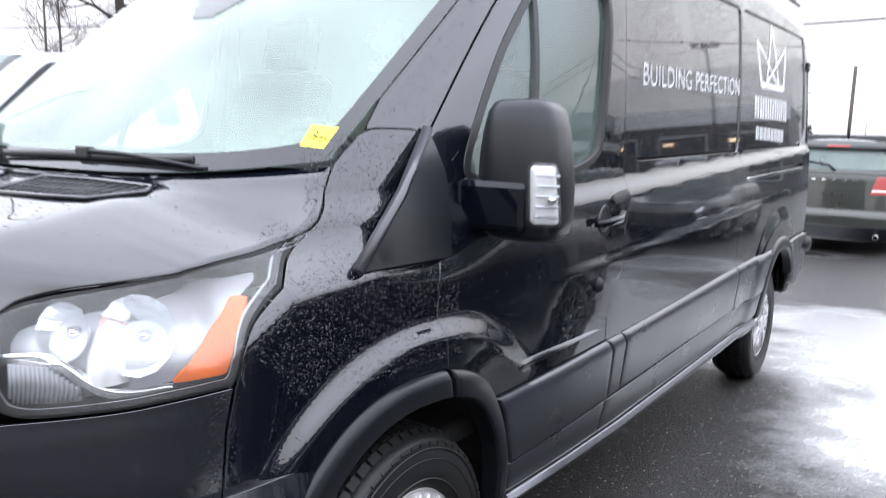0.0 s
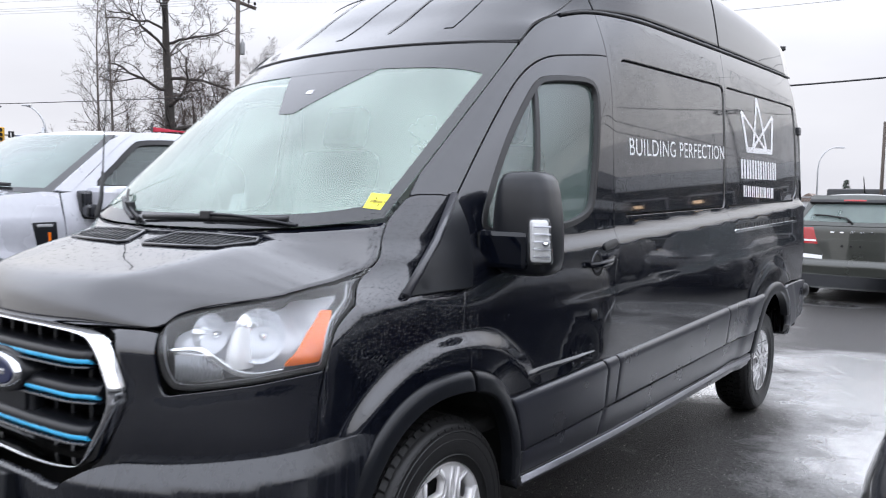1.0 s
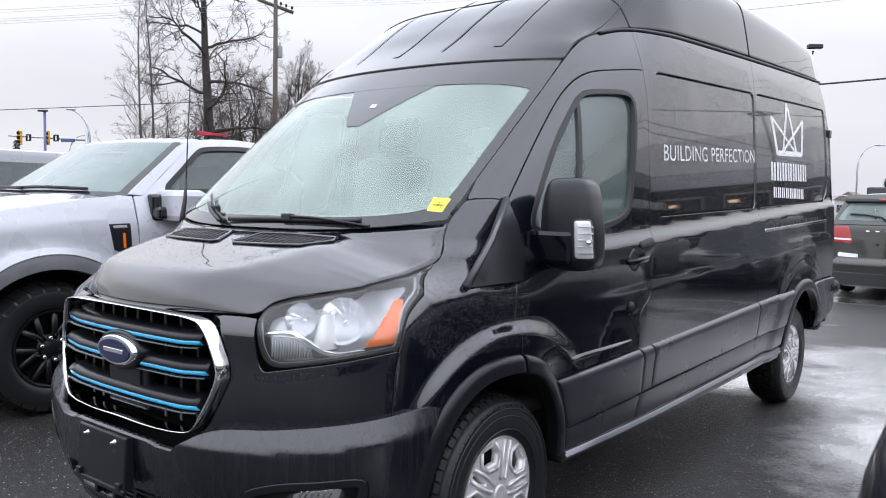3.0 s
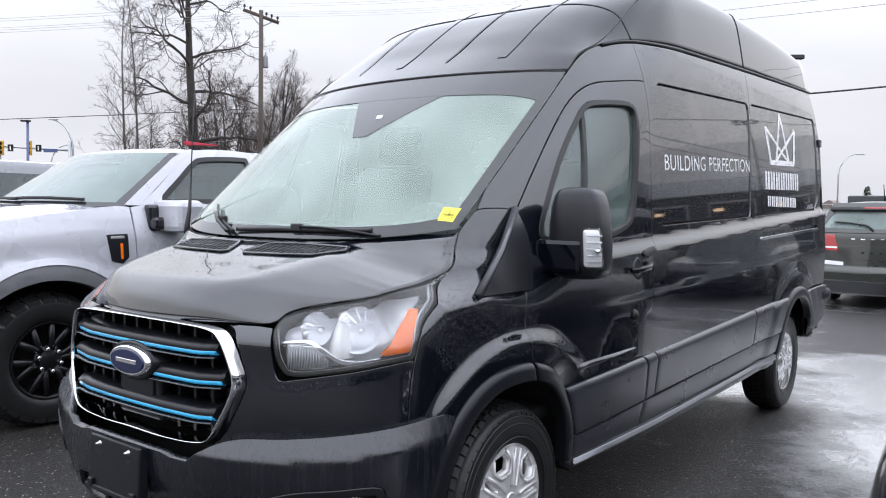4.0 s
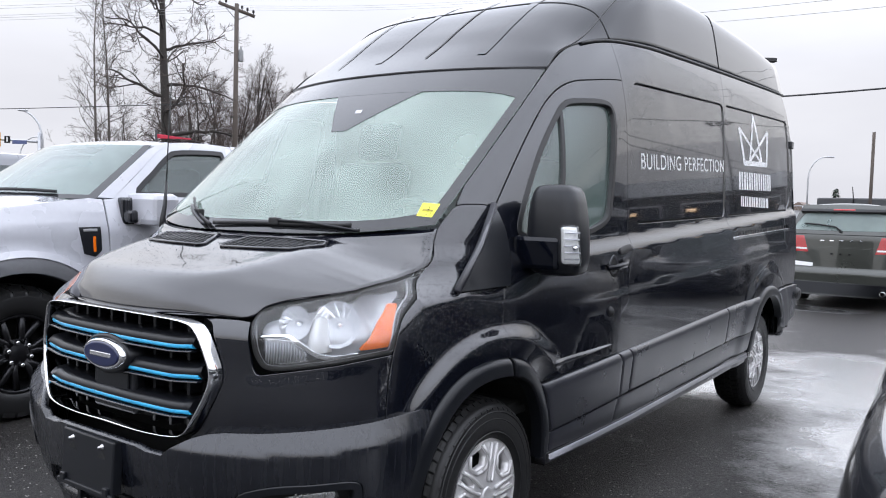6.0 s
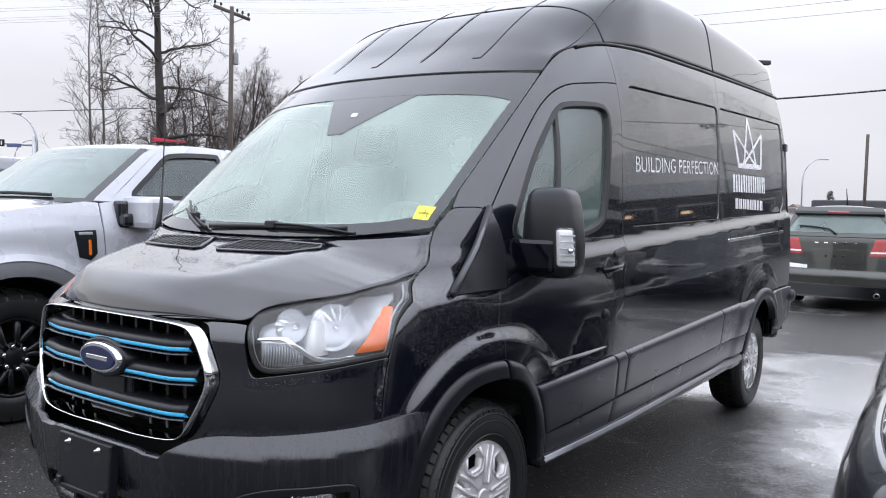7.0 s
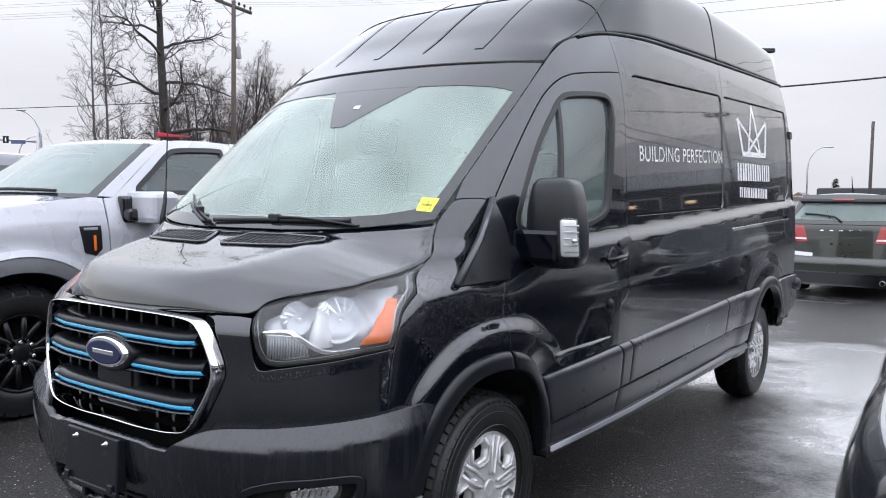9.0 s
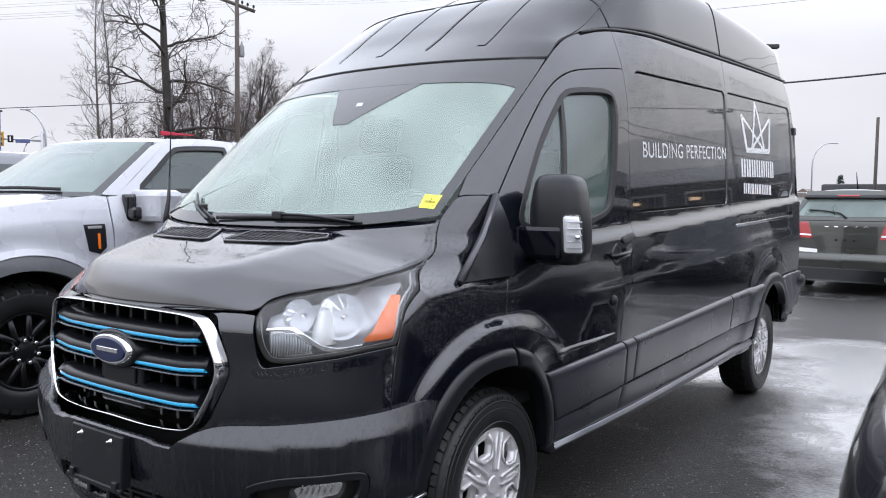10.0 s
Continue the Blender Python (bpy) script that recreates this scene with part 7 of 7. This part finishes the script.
def branch(rng, paths, p, d, length, r, depth, gnarl, lift, kids, shrink=.62):
    """Grows one limb and its side limbs; paths: (points, first radius, last radius, depth)."""
    n = max(4, int(4 + length * 1.2)) if depth > 0 else 4
    pts = [p.copy()]
    for i in range(n):
        d = (d + Vector((rng.gauss(0, gnarl), rng.gauss(0, gnarl), rng.gauss(0, gnarl * .8) + lift))).normalized()
        p = p + d * (length / n)
        pts.append(p.copy())
    paths.append((pts, r, r * .35, depth))
    if depth == 0:
        return
    for k in range(kids[depth]):
        f = .25 + .75 * (k + rng.random()) / kids[depth]
        i = min(n - 1, int(f * n))
        q = pts[i].lerp(pts[i + 1], f * n - i)
        dd = (pts[i + 1] - pts[i]).normalized()
        axis = dd.orthogonal().normalized()
        axis.rotate(Matrix.Rotation(rng.uniform(0, 2 * math.pi), 3, dd))
        nd = dd.copy()
        nd.rotate(Matrix.Rotation(radians(rng.uniform(28, 62)), 3, axis))
        branch(rng, paths, q, nd, length * shrink * rng.uniform(.6, 1.1) * (1.15 - .5 * f), max(.006, r * (1 - .6 * f) * .55), depth - 1, gnarl * 1.15, lift, kids, shrink)


def bare_tree(name, label, at, height, r, seed, limbs, bark=BARK, gnarl=.16, lift=.02, kids=(0, 5, 6, 6), stems=1, low=.18, reach=.34, up=25, depth=3, straight=.02, lean=0.0):
    rng = random.Random(seed)
    tree = thing(name, label, "tree", m=Matrix.Translation(at))
    trunks, paths = [], []
    for s in range(stems):
        p, d, pts = Vector((rng.uniform(-.3, .3), rng.uniform(-.3, .3), 0)) * (stems > 1), Vector((0, 0, 1)), []
        if stems > 1:
            d = Vector((rng.uniform(-.35, .35), rng.uniform(-.35, .35), 1)).normalized()
        H = height * (1 if s == 0 else rng.uniform(.7, 1))
        for i in range(15):
            pts.append(p.copy())
            d = (d + Vector((rng.gauss(0, straight), rng.gauss(0, straight), .03))).normalized()
            p = p + (d + cam_right * lean) * H / 14
        trunks.append((pts, r, r * .12, 9))
        for k in range(limbs):
            f = low + (.97 - low) * (k + rng.random() * .6) / limbs
            i = min(13, int(f * 14))
            q = pts[i].lerp(pts[i + 1], f * 14 - i)
            t = k * 2.4 + rng.uniform(-.5, .5)
            el = radians(up + rng.uniform(-18, 18) + 30 * f)
            nd = Vector((math.cos(t) * math.cos(el), math.sin(t) * math.cos(el), math.sin(el)))
            branch(rng, paths, q, nd, height * reach * (1.15 - .75 * f) * rng.uniform(.75, 1.15), r * (1 - .8 * f) * (.36 if stems > 1 else .42), depth, gnarl, lift, kids)
    bm = bmesh.new()
    for pts, a, b, _ in trunks:
        tube(bm, pts, a, 10, b)
    part("trunk", bm, bark, tree)
    bm = bmesh.new()
    for pts, a, b, dp in paths:
        if dp >= 2:
            tube(bm, pts, a, 6, b, caps=False)
    tagged(part("limb_tangle", bm, bark, tree), kind="stuff")
    # twigs: thin three-sided shoots, too many to tell apart
    vs, fs = [], []
    for pts, a, b, dp in paths:
        if dp < 2:
            a = min(max(a, .006), .016)
            for p, q in zip(pts, pts[1:]):
                d = (q - p).normalized()
                u = d.orthogonal().normalized() * a
                w = d.cross(u)
                k = len(vs)
                for c in (p, q):
                    vs += [c + u, c - u * .5 + w * .87, c - u * .5 - w * .87]
                fs += [(k + i, k + (i + 1) % 3, k + 3 + (i + 1) % 3, k + 3 + i) for i in range(3)]
    me = bpy.data.meshes.new("twig_tangle")
    me.from_pydata([v[:] for v in vs], [], fs)
    me.materials.append(TWIG if bark is BARK else bark)
    ob = new("twig_tangle", me)
    ob.parent = tree
    tagged(ob, "fine bare twigs", kind="stuff")
    return tree


def far(dx, dy, dist, z=0.0):
    """A place dist metres off along a heading from the first eye."""
    n = math.hypot(dx, dy)
    return Vector((2.5 + dx / n * dist, -1.46 + dy / n * dist, z))


# the thickest tree first
bare_tree("bare_tree", "tall bare deciduous tree with gnarled dark limbs", far(-32.7, 23.2, 58), 20.5, .46, 5, 23, kids=(0, 7, 6, 7), reach=.34, low=.17, up=4, gnarl=.27, lift=.008)
bare_tree("bare_tree", "slender bare birch with fine upright twigs", far(-33.7, 20.3, 55), 15.5, .11, 8, 26, BIRCH, .12, .05, (0, 6, 5, 5), reach=.19, low=.12, up=32, depth=2, lean=-.10)
bare_tree("bare_tree", "slender bare birch with fine upright twigs", far(-33.55, 20.6, 56), 16.5, .11, 9, 26, BIRCH, .12, .05, (0, 6, 5, 5), reach=.19, low=.12, up=32, depth=2, lean=-.05)
for i, (dx, dy, h) in enumerate(((-31.2, 24.6, 12.5), (-30.2, 25.8, 13.0), (-32.4, 23.8, 11.0), (-29.4, 26.8, 11.5), (-34.0, 22.0, 9.0), (-30.8, 25.2, 12.5), (-31.8, 24.2, 12), (-29.0, 27.2, 12.5), (-30.0, 26.2, 13), (-28.3, 27.9, 10.5))):
    bare_tree("bare_tree", "dense many-stemmed bare tree with brown twigs", far(dx, dy, 64 + i), h, .15, 20 + i, 12, BARK, .13, .06, (0, 8, 7, 5), stems=4, reach=.30, low=.2, up=35, depth=2, straight=.05)

# wooden utility pole with crossarm and transformer
PB = far(-24.07, 19.87, 40)
upole = thing("utility_pole", "weathered wooden utility pole with crossarm and transformer", "utility pole")
bm = bmesh.new()
tube(bm, [PB, PB + Vector((.02, .0, 5.5)), PB + Vector((.02, .0, 10.98))], .14, 12, .10)
part("pole", bm, WOOD_POLE, upole)
arm_d = Vector((.62, .78, 0))
top = PB + Vector((.02, .0, 10.70))
bm = bmesh.new()
swept(bm, [top - arm_d * .85 + Vector((0, 0, .26)), top + arm_d * .85 - Vector((0, 0, .26))], [(-.06, -.07), (.06, -.07), (.06, .07), (-.06, .07)])
part("crossarm", bm, WOOD_POLE, upole)
pins = []
for k in (-.78, -.5, .25, .5, .78):
    q = top + arm_d * k + Vector((0, 0, .07 - .306 * k))
    pins.append(q + Vector((0, 0, .22)))
    bm = bmesh.new()
    lathe(bm, [(.02, 0), (.02, .08), (.06, .09), (.05, .15), (.065, .16), (.03, .22), (.001, .23)], 10, axis="z", centre=q)
    part("insulator", bm, CABLE, upole)
bm = bmesh.new()
lathe(bm, [(.001, 0), (.11, 0), (.12, .05), (.12, .50), (.10, .56), (.05, .60), (.04, .74), (.001, .75)], 16, axis="z", centre=PB + arm_d * .23 + Vector((.0, 0, 8.25)))
part("transformer", bm, WALL_GREY, upole)
for sg in (-1, 1):
    bm = bmesh.new()
    tube(bm, [top + arm_d * sg * .5 + Vector((0, 0, -.1 - .15 * sg)), PB + Vector((.02, .0, 10.2))], .03, 6)
    part("arm_brace", bm, GALV, upole)
bm = bmesh.new()
box(bm, -.35, .02, -.05, .05, -.04, .04, .01, m=Matrix.Translation(PB + Vector((.05, 0, 5.6))))
part("cable_bracket", bm, CABLE, upole)


def wire(name, a, b, sag, r, mats, label):
    bm = bmesh.new()
    a, b = Vector(a), Vector(b)
    tube(bm, [a.lerp(b, k / 24) - Vector((0, 0, sag * 4 * (k / 24) * (1 - k / 24))) for k in range(25)], r, 5)
    return tagged(part(name, bm, mats), label, "cable", "overhead cables")


SPAN = Vector((11.6, 11.9, .3))  # to the next pole
copy_thing(upole, Matrix.Translation(SPAN + Vector((0, 0, 1.5))))
for k, q in enumerate(pins):
    wire("overhead_cable", q, q + SPAN + Vector((0, 0, 1.5)), .25, .005, THIN_CABLE, "thin overhead power line")
    wire("overhead_cable", q, q + Vector((-70, -52, -.5)), 1.6, .007, THIN_CABLE, "thin overhead power line")
wire("overhead_cable", PB + Vector((.1, 0, 6.6)), PB + SPAN + Vector((.1, 0, 6.6)), 1.0, .014, CABLE, "black telephone cable between wooden poles")
wire("overhead_cable", PB + Vector((.1, 0, 6.3)), PB + Vector((-75, -42, 6.2)), .9, .02, CABLE, "black telephone cable between wooden poles")

# traffic signals, blue lamp pole and street lamps at the junction
def street_lamp(at, height, reach, heading, label, r=.08):
    lamp = thing("street_lamp", label, "street lamp")
    at = Vector(at)
    bm = bmesh.new()
    h = Vector((math.cos(heading), math.sin(heading), 0))
    pts = [at, at + Vector((0, 0, height * .72))] + [at + Vector((0, 0, height * .72)) + h * reach * (1 - math.cos(t)) + Vector((0, 0, height * .28 * math.sin(t))) for t in [math.pi / 2 * k / 8 for k in range(1, 9)]]
    tube(bm, pts, r, 8, r * .55)
    part("lamp_pole", bm, GALV, lamp)
    e = pts[-1]
    bm = bmesh.new()
    box(bm, -.32, .32, -.10, .10, -.05, .05, .03, m=Matrix.Translation(e + h * .25) @ Matrix.Rotation(heading, 4, "Z"))
    part("lamp_head", bm, GALV, lamp)
    return lamp


JX = far(-54.4, 28.2, 62)
signals = thing("traffic_signal", "galvanised mast arm with yellow signal heads and lane signs", "traffic light")
bm = bmesh.new()
tube(bm, [JX, JX + Vector((0, 0, 6.0))], .13, 10, .10)
part("mast", bm, GALV, signals)
bm = bmesh.new()
tube(bm, [JX + Vector((0, 0, 5.35)), JX - cam_right * 2.5 + Vector((0, 0, 5.45)), JX - cam_right * 5.7 + Vector((0, 0, 5.58))], .09, 8, .05)
part("mast_arm", bm, GALV, signals)
for d in (2.7, 4.7):
    c = JX - cam_right * d + Vector((.0, -.15, 5.45))
    bm = bmesh.new()
    box(bm, -.15, .15, -.11, .11, -.50, .50, .03, m=Matrix.Translation(c) @ Matrix.Rotation(radians(36), 4, "Z"))
    head = part("signal_head", bm, SIGNAL, signals, "yellow three-lamp signal head")
    for z in (-.31, 0, .31):
        bm = bmesh.new()
        lathe(bm, [(.001, -.13), (.10, -.14), (.115, -.20), (.12, -.11)], 14, axis="y")
        bmesh.ops.transform(bm, matrix=Matrix.Translation(c + Vector((0, 0, z))) @ Matrix.Rotation(radians(36), 4, "Z"), verts=bm.verts)
        part("signal_lamp", bm, GAP, head)
for d in (2.05, 4.05):
    c = JX - cam_right * d + Vector((0, -.15, 5.45))
    bm = bmesh.new()
    box(bm, -.20, .20, -.02, .02, -.24, .24, .01, m=Matrix.Translation(c) @ Matrix.Rotation(radians(36), 4, "Z"))
    sg_ = part("lane_sign", bm, GAP, signals)
    bm = bmesh.new()
    box(bm, -.045, .045, -.035, -.025, -.15, .15, .005, m=Matrix.Translation(c) @ Matrix.Rotation(radians(36), 4, "Z"))
    part("sign_arrow", bm, SIGN_W, sg_)
bm = bmesh.new()
box(bm, -.5, .5, -.02, .02, -.13, .13, .01, m=Matrix.Translation(JX - cam_right * 1.2 + Vector((0, -.15, 5.3))) @ Matrix.Rotation(radians(36), 4, "Z"))
part("street_name_board", bm, BLUE_POLE, signals)
street_lamp(JX + Vector((.05, .2, 0)), 7.5, -1.6, math.atan2(cam_right.y, cam_right.x), "tall curved galvanised street lamp")
street_lamp(far(-80.5, 39.8, 92), 7.7, 1.7, math.atan2(cam_right.y, cam_right.x), "tall curved galvanised street lamp")
bp_ = far(-46.5, 21.7, 45)
lot = thing("lot_light", "blue painted lot light pole with flat black head", "lamp post")
bm = bmesh.new()
tube(bm, [bp_, bp_ + Vector((0, 0, 5.6))], .075, 8, .065)
part("pole", bm, BLUE_POLE, lot)
bm = bmesh.new()
box(bm, -.32, .12, -.12, .12, -.04, .05, .02, m=Matrix.Translation(bp_ + Vector((0, 0, 5.63))) @ Matrix.Rotation(radians(36), 4, "Z"))
part("lamp_head", bm, CABLE, lot)

# to the right of the van: bare pole, street lamps, low building, fence, house gable
rp = far(-6.15, 45.1, 42)
pole2 = thing("utility_pole", "plain slim wooden pole", "utility pole")
bm = bmesh.new()
tube(bm, [rp, rp + Vector((.03, 0, 5.5))], .08, 8, .07)
part("pole", bm, WOOD_POLE, pole2)
street_lamp(far(-13.2, 65.5, 66), 6.1, 1.3, math.atan2(cam_right.y, cam_right.x), "tall curved galvanised street lamp", .06)
street_lamp(far(-11.0, 96, 98), 6.4, 1.3, math.atan2(cam_right.y, cam_right.x), "tall curved galvanised street lamp", .06)
fp = far(-8.2, 32.5, 33.6) - Vector((0, 0, .4))
flood = thing("flood_light", "lot pole with a bracketed black floodlight head", "lamp post")
bm = bmesh.new()
tube(bm, [fp + Vector((-.75, -.2, .4)), fp + Vector((-.75, -.2, 7.2))], .09, 8, .07)
part("pole", bm, CABLE, flood)
bm = bmesh.new()
tube(bm, [fp + Vector((-.75, -.2, 7.05)), fp + Vector((-.25, -.05, 7.1)), fp + Vector((-.05, 0, 7.3)), fp + Vector((0, 0, 7.75))], .04, 8)
part("bracket", bm, CABLE, flood)
bm = bmesh.new()
box(bm, -.26, .28, -.12, .12, -.07, .09, .03, m=Matrix.Translation(fp + Vector((.05, 0, 7.9))) @ Matrix.Rotation(radians(36), 4, "Z"))
part("lamp_head", bm, CABLE, flood)
wire("overhead_cable", fp + Vector((-.75, -.2, 6.45)), far(16, 45, 42, 9.1), .5, .035, CABLE, "thick black overhead cable")
ep = far(25, 50, 60)
end_pole = thing("utility_pole", "tall wooden utility pole at the lot's edge", "utility pole")
bm = bmesh.new()
tube(bm, [ep, ep + Vector((0, 0, 16))], .17, 10, .12)
part("pole", bm, WOOD_POLE, end_pole)
for z0, z1 in ((12.5, 14.6), (13.3, 15.4)):
    wire("overhead_cable", far(-40, 55, 80, z0 + 6), far(25, 50, 60, z1), 1.2, .02, THIN_CABLE, "thin overhead power line")


def low_building(name, label, x0, x1, y0, y1, h, wall, fascia, roofm, bays=0, pitched=False):
    b = thing(name, label, "building")
    slab("wall", (x0, x1, y0, y1, 0, h), wall, b, bevel=.05)
    if pitched:
        bm = bmesh.new()
        m = (x0 + x1) / 2
        vs = [bm.verts.new(p) for p in ((x0 - .4, y0 - .4, h), (x1 + .4, y0 - .4, h), (m, y0 - .4, h + 1.9), (x0 - .4, y1 + .4, h), (x1 + .4, y1 + .4, h), (m, y1 + .4, h + 1.9))]
        for f in ((0, 1, 2), (5, 4, 3), (0, 2, 5, 3), (2, 1, 4, 5), (1, 0, 3, 4)):
            bm.faces.new([vs[i] for i in f])
        part("roof", bm, roofm, b)
    else:
        slab("roof", (x0 - .3, x1 + .3, y0 - .3, y1 + .3, h, h + .35), roofm, b, bevel=.05)
        slab("fascia", (x0 - .35, x1 + .35, y0 - .42, y0 - .3, h - .55, h + .3), fascia, b, bevel=.03)
    for k in range(bays):
        xa = x0 + (x1 - x0) * (k + .15) / bays
        xb = x0 + (x1 - x0) * (k + .85) / bays
        w = slab("window", (xa, xb, y0 - .06, y0 + .02, .6, h - 1.0), GALV, b, bevel=.03)
        slab("pane", (xa + .1, xb - .1, y0 - .08, y0 - .05, .7, h - 1.1), SHOP_GLASS, w, bevel=.01)
    return b


low_building("low_building", "long flat-roofed grey commercial building in the distance", -8.8, 16, 60, 70, 2.6, WALL_GREY, WALL_DARK, WALL_DARK, 6)
low_building("house", "distant house with a brown gabled roof", -41, -35.5, 192, 200, 3.4, WALL_PALE, WALL_PALE, ROOF_BROWN, 2, True)
dealer = low_building("dealership", "long dealership building with pale fascia and wide windows", 7, 52, 40, 52, 4.4, WALL_DARK, WALL_PALE, WALL_DARK, 12)
# out of view behind the camera, added to darken what the gloss reflects
low_building("rear_reflection_block", "unseen long grey building behind the camera, added for reflections", -60, 40, -62, -50, 5.0, WALL_GREY, WALL_PALE, WALL_DARK, 16)
# sales hall beside the lot, which the van's gloss shows: dark glass bays under a pale fascia
WARM = bpy.data.materials.new("warm_lamp")
WARM.use_nodes = True
WARM.node_tree.nodes["Principled BSDF"].inputs["Emission Color"].default_value = (1.0, 0.62, 0.28, 1)
WARM.node_tree.nodes["Principled BSDF"].inputs["Emission Strength"].default_value = 2.2
hall = thing("sales_hall", "long dark glazed sales hall beside the lot", "building")
slab("wall", (19, 31, -34, 44, 0, 4.5), WALL_DARK, hall, bevel=.05)
slab("roof", (18.4, 31.4, -34.5, 44.5, 4.5, 4.8), WALL_DARK, hall, bevel=.05)
slab("fascia", (18.2, 18.4, -34.5, 44.5, 4.0, 4.85), WALL_GREY, hall, bevel=.03)
slab("canopy", (17.2, 18.9, -34, 44, 2.85, 3.25), WALL_PALE, hall, "pale canopy band", bevel=.05)
for k in range(16):
    y0 = -33 + 4.75 * k
    bay = slab("window", (18.86, 18.98, y0, y0 + 4.2, .3, 2.8), GALV, hall, bevel=.02)
    slab("pane", (18.82, 18.88, y0 + .1, y0 + 4.1, .4, 2.7), SHOP_GLASS, bay, bevel=.01)
for k in range(3):
    slab("wall_lamp", (9.6 + 3.4 * k, 10.1 + 3.4 * k, 39.5, 39.62, 2.9, 3.05), WARM, dealer, bevel=.02)
for y in (-40, 75):
    edge_pole = thing("utility_pole", "tall wooden utility pole at the lot's edge", "utility pole")
    bm = bmesh.new()
    tube(bm, [(12, y, 0), (12, y, 4), (12, y, 8.2)], .15, 10, .11)
    part("pole", bm, WOOD_POLE, edge_pole)
for z in (6.0, 6.5):
    wire("overhead_cable", (12.0, -40, z + .6), (12.0, 75, z), .5, .03, CABLE, "black overhead cable along the lot's edge")
fence = thing("fence", "grey chain-link fence with thin steel posts", "fence")
for k in range(8):
    bm = bmesh.new()
    tube(bm, [(-9.6 + 1.1 * k, 36, 0), (-9.6 + 1.1 * k, 36, 2.0)], .035, 6)
    part("post", bm, GALV, fence)
bm = bmesh.new()
for k in range(60):
    x = -9.6 + k * .13
    tube(bm, [(x, 36, .05), (x + .9, 36, 1.95)], .004, 3, caps=False)
    tube(bm, [(x + .9, 36, .05), (x, 36, 1.95)], .004, 3, caps=False)
tagged(part("wire_mesh", bm, GALV, fence), kind="stuff")
for z in (.1, 1.98):
    bm = bmesh.new()
    tube(bm, [(-9.6, 36, z), (-1.2, 36, z)], .025, 6)
    part("rail", bm, GALV, fence)

# red pennant behind the truck's cab
flag = thing("red_pennant", "red cloth pennant hanging behind the pickup", "flag")
FB = far(-32.8, 22.5, 22)
bm = bmesh.new()
tube(bm, [FB, FB + Vector((0, 0, 3.27))], .03, 8)
part("pennant_pole", bm, CABLE, flag)
bm = bmesh.new()
grid(bm, lambda a, b: FB + cam_right * (.02 + .85 * a) + Vector((0, .06 * math.sin(a * 7), 3.17 - .10 * a - b * (.115 - .09 * a))), 12, 4)
thicken(part("pennant", bm, RED_CLOTH, flag), .004)

# lot light with three heads, seen in the van's gloss
tp = Vector((10.4, 38.0, 0))
tri = thing("lot_light", "tall dark lot light with three floodlight heads", "lamp post")
bm = bmesh.new()
tube(bm, [tp, tp + Vector((0, 0, 8.0))], .10, 8, .08)
part("pole", bm, CABLE, tri)
for k in (-1, 0, 1):
    slab("lamp_head", (tp.x + k * .55 - .2, tp.x + k * .55 + .2, tp.y - .2, tp.y + .2, 7.95, 8.15), CABLE, tri, bevel=.05)
slab("lamp_bar", (tp.x - .65, tp.x + .65, tp.y - .04, tp.y + .04, 7.85, 7.95), CABLE, tri, bevel=.01)

# dark conifers on the far skyline
for i, (dx, dy, d, h) in enumerate(((-53, 23.5, 120, 7), (-55, 25.5, 125, 6), (-51.5, 22.2, 118, 8.5), (-12, 70, 130, 6), (4, 70, 140, 7), (3, 60, 120, 9))):
    rng = random.Random(70 + i)
    base = far(dx, dy, d)
    con = thing("conifer", "small dark conifer on the far skyline", "tree")
    bm = bmesh.new()
    tube(bm, [base, base + Vector((0, 0, h))], .18, 6, .03)
    part("trunk", bm, BARK, con)
    vs, fs = [], []
    for k in range(420):
        f = rng.random() ** .8
        r = (1 - f) * h * .24 * rng.uniform(.4, 1) + .1
        t = rng.uniform(0, 6.28)
        c = base + Vector((math.cos(t) * r, math.sin(t) * r, h * (.12 + .88 * f)))
        o = Vector((math.cos(t), math.sin(t), -.5)) * rng.uniform(.25, .5)
        w = Vector((-math.sin(t), math.cos(t), 0)) * .16
        n = len(vs)
        vs += [c - w, c + w, c + o]
        fs.append((n, n + 1, n + 2))
    me = bpy.data.meshes.new("crown")
    me.from_pydata([v[:] for v in vs], [], fs)
    me.materials.append(CONIFER)
    cr = new("crown", me)
    cr.parent = con
    tagged(cr, kind="stuff")
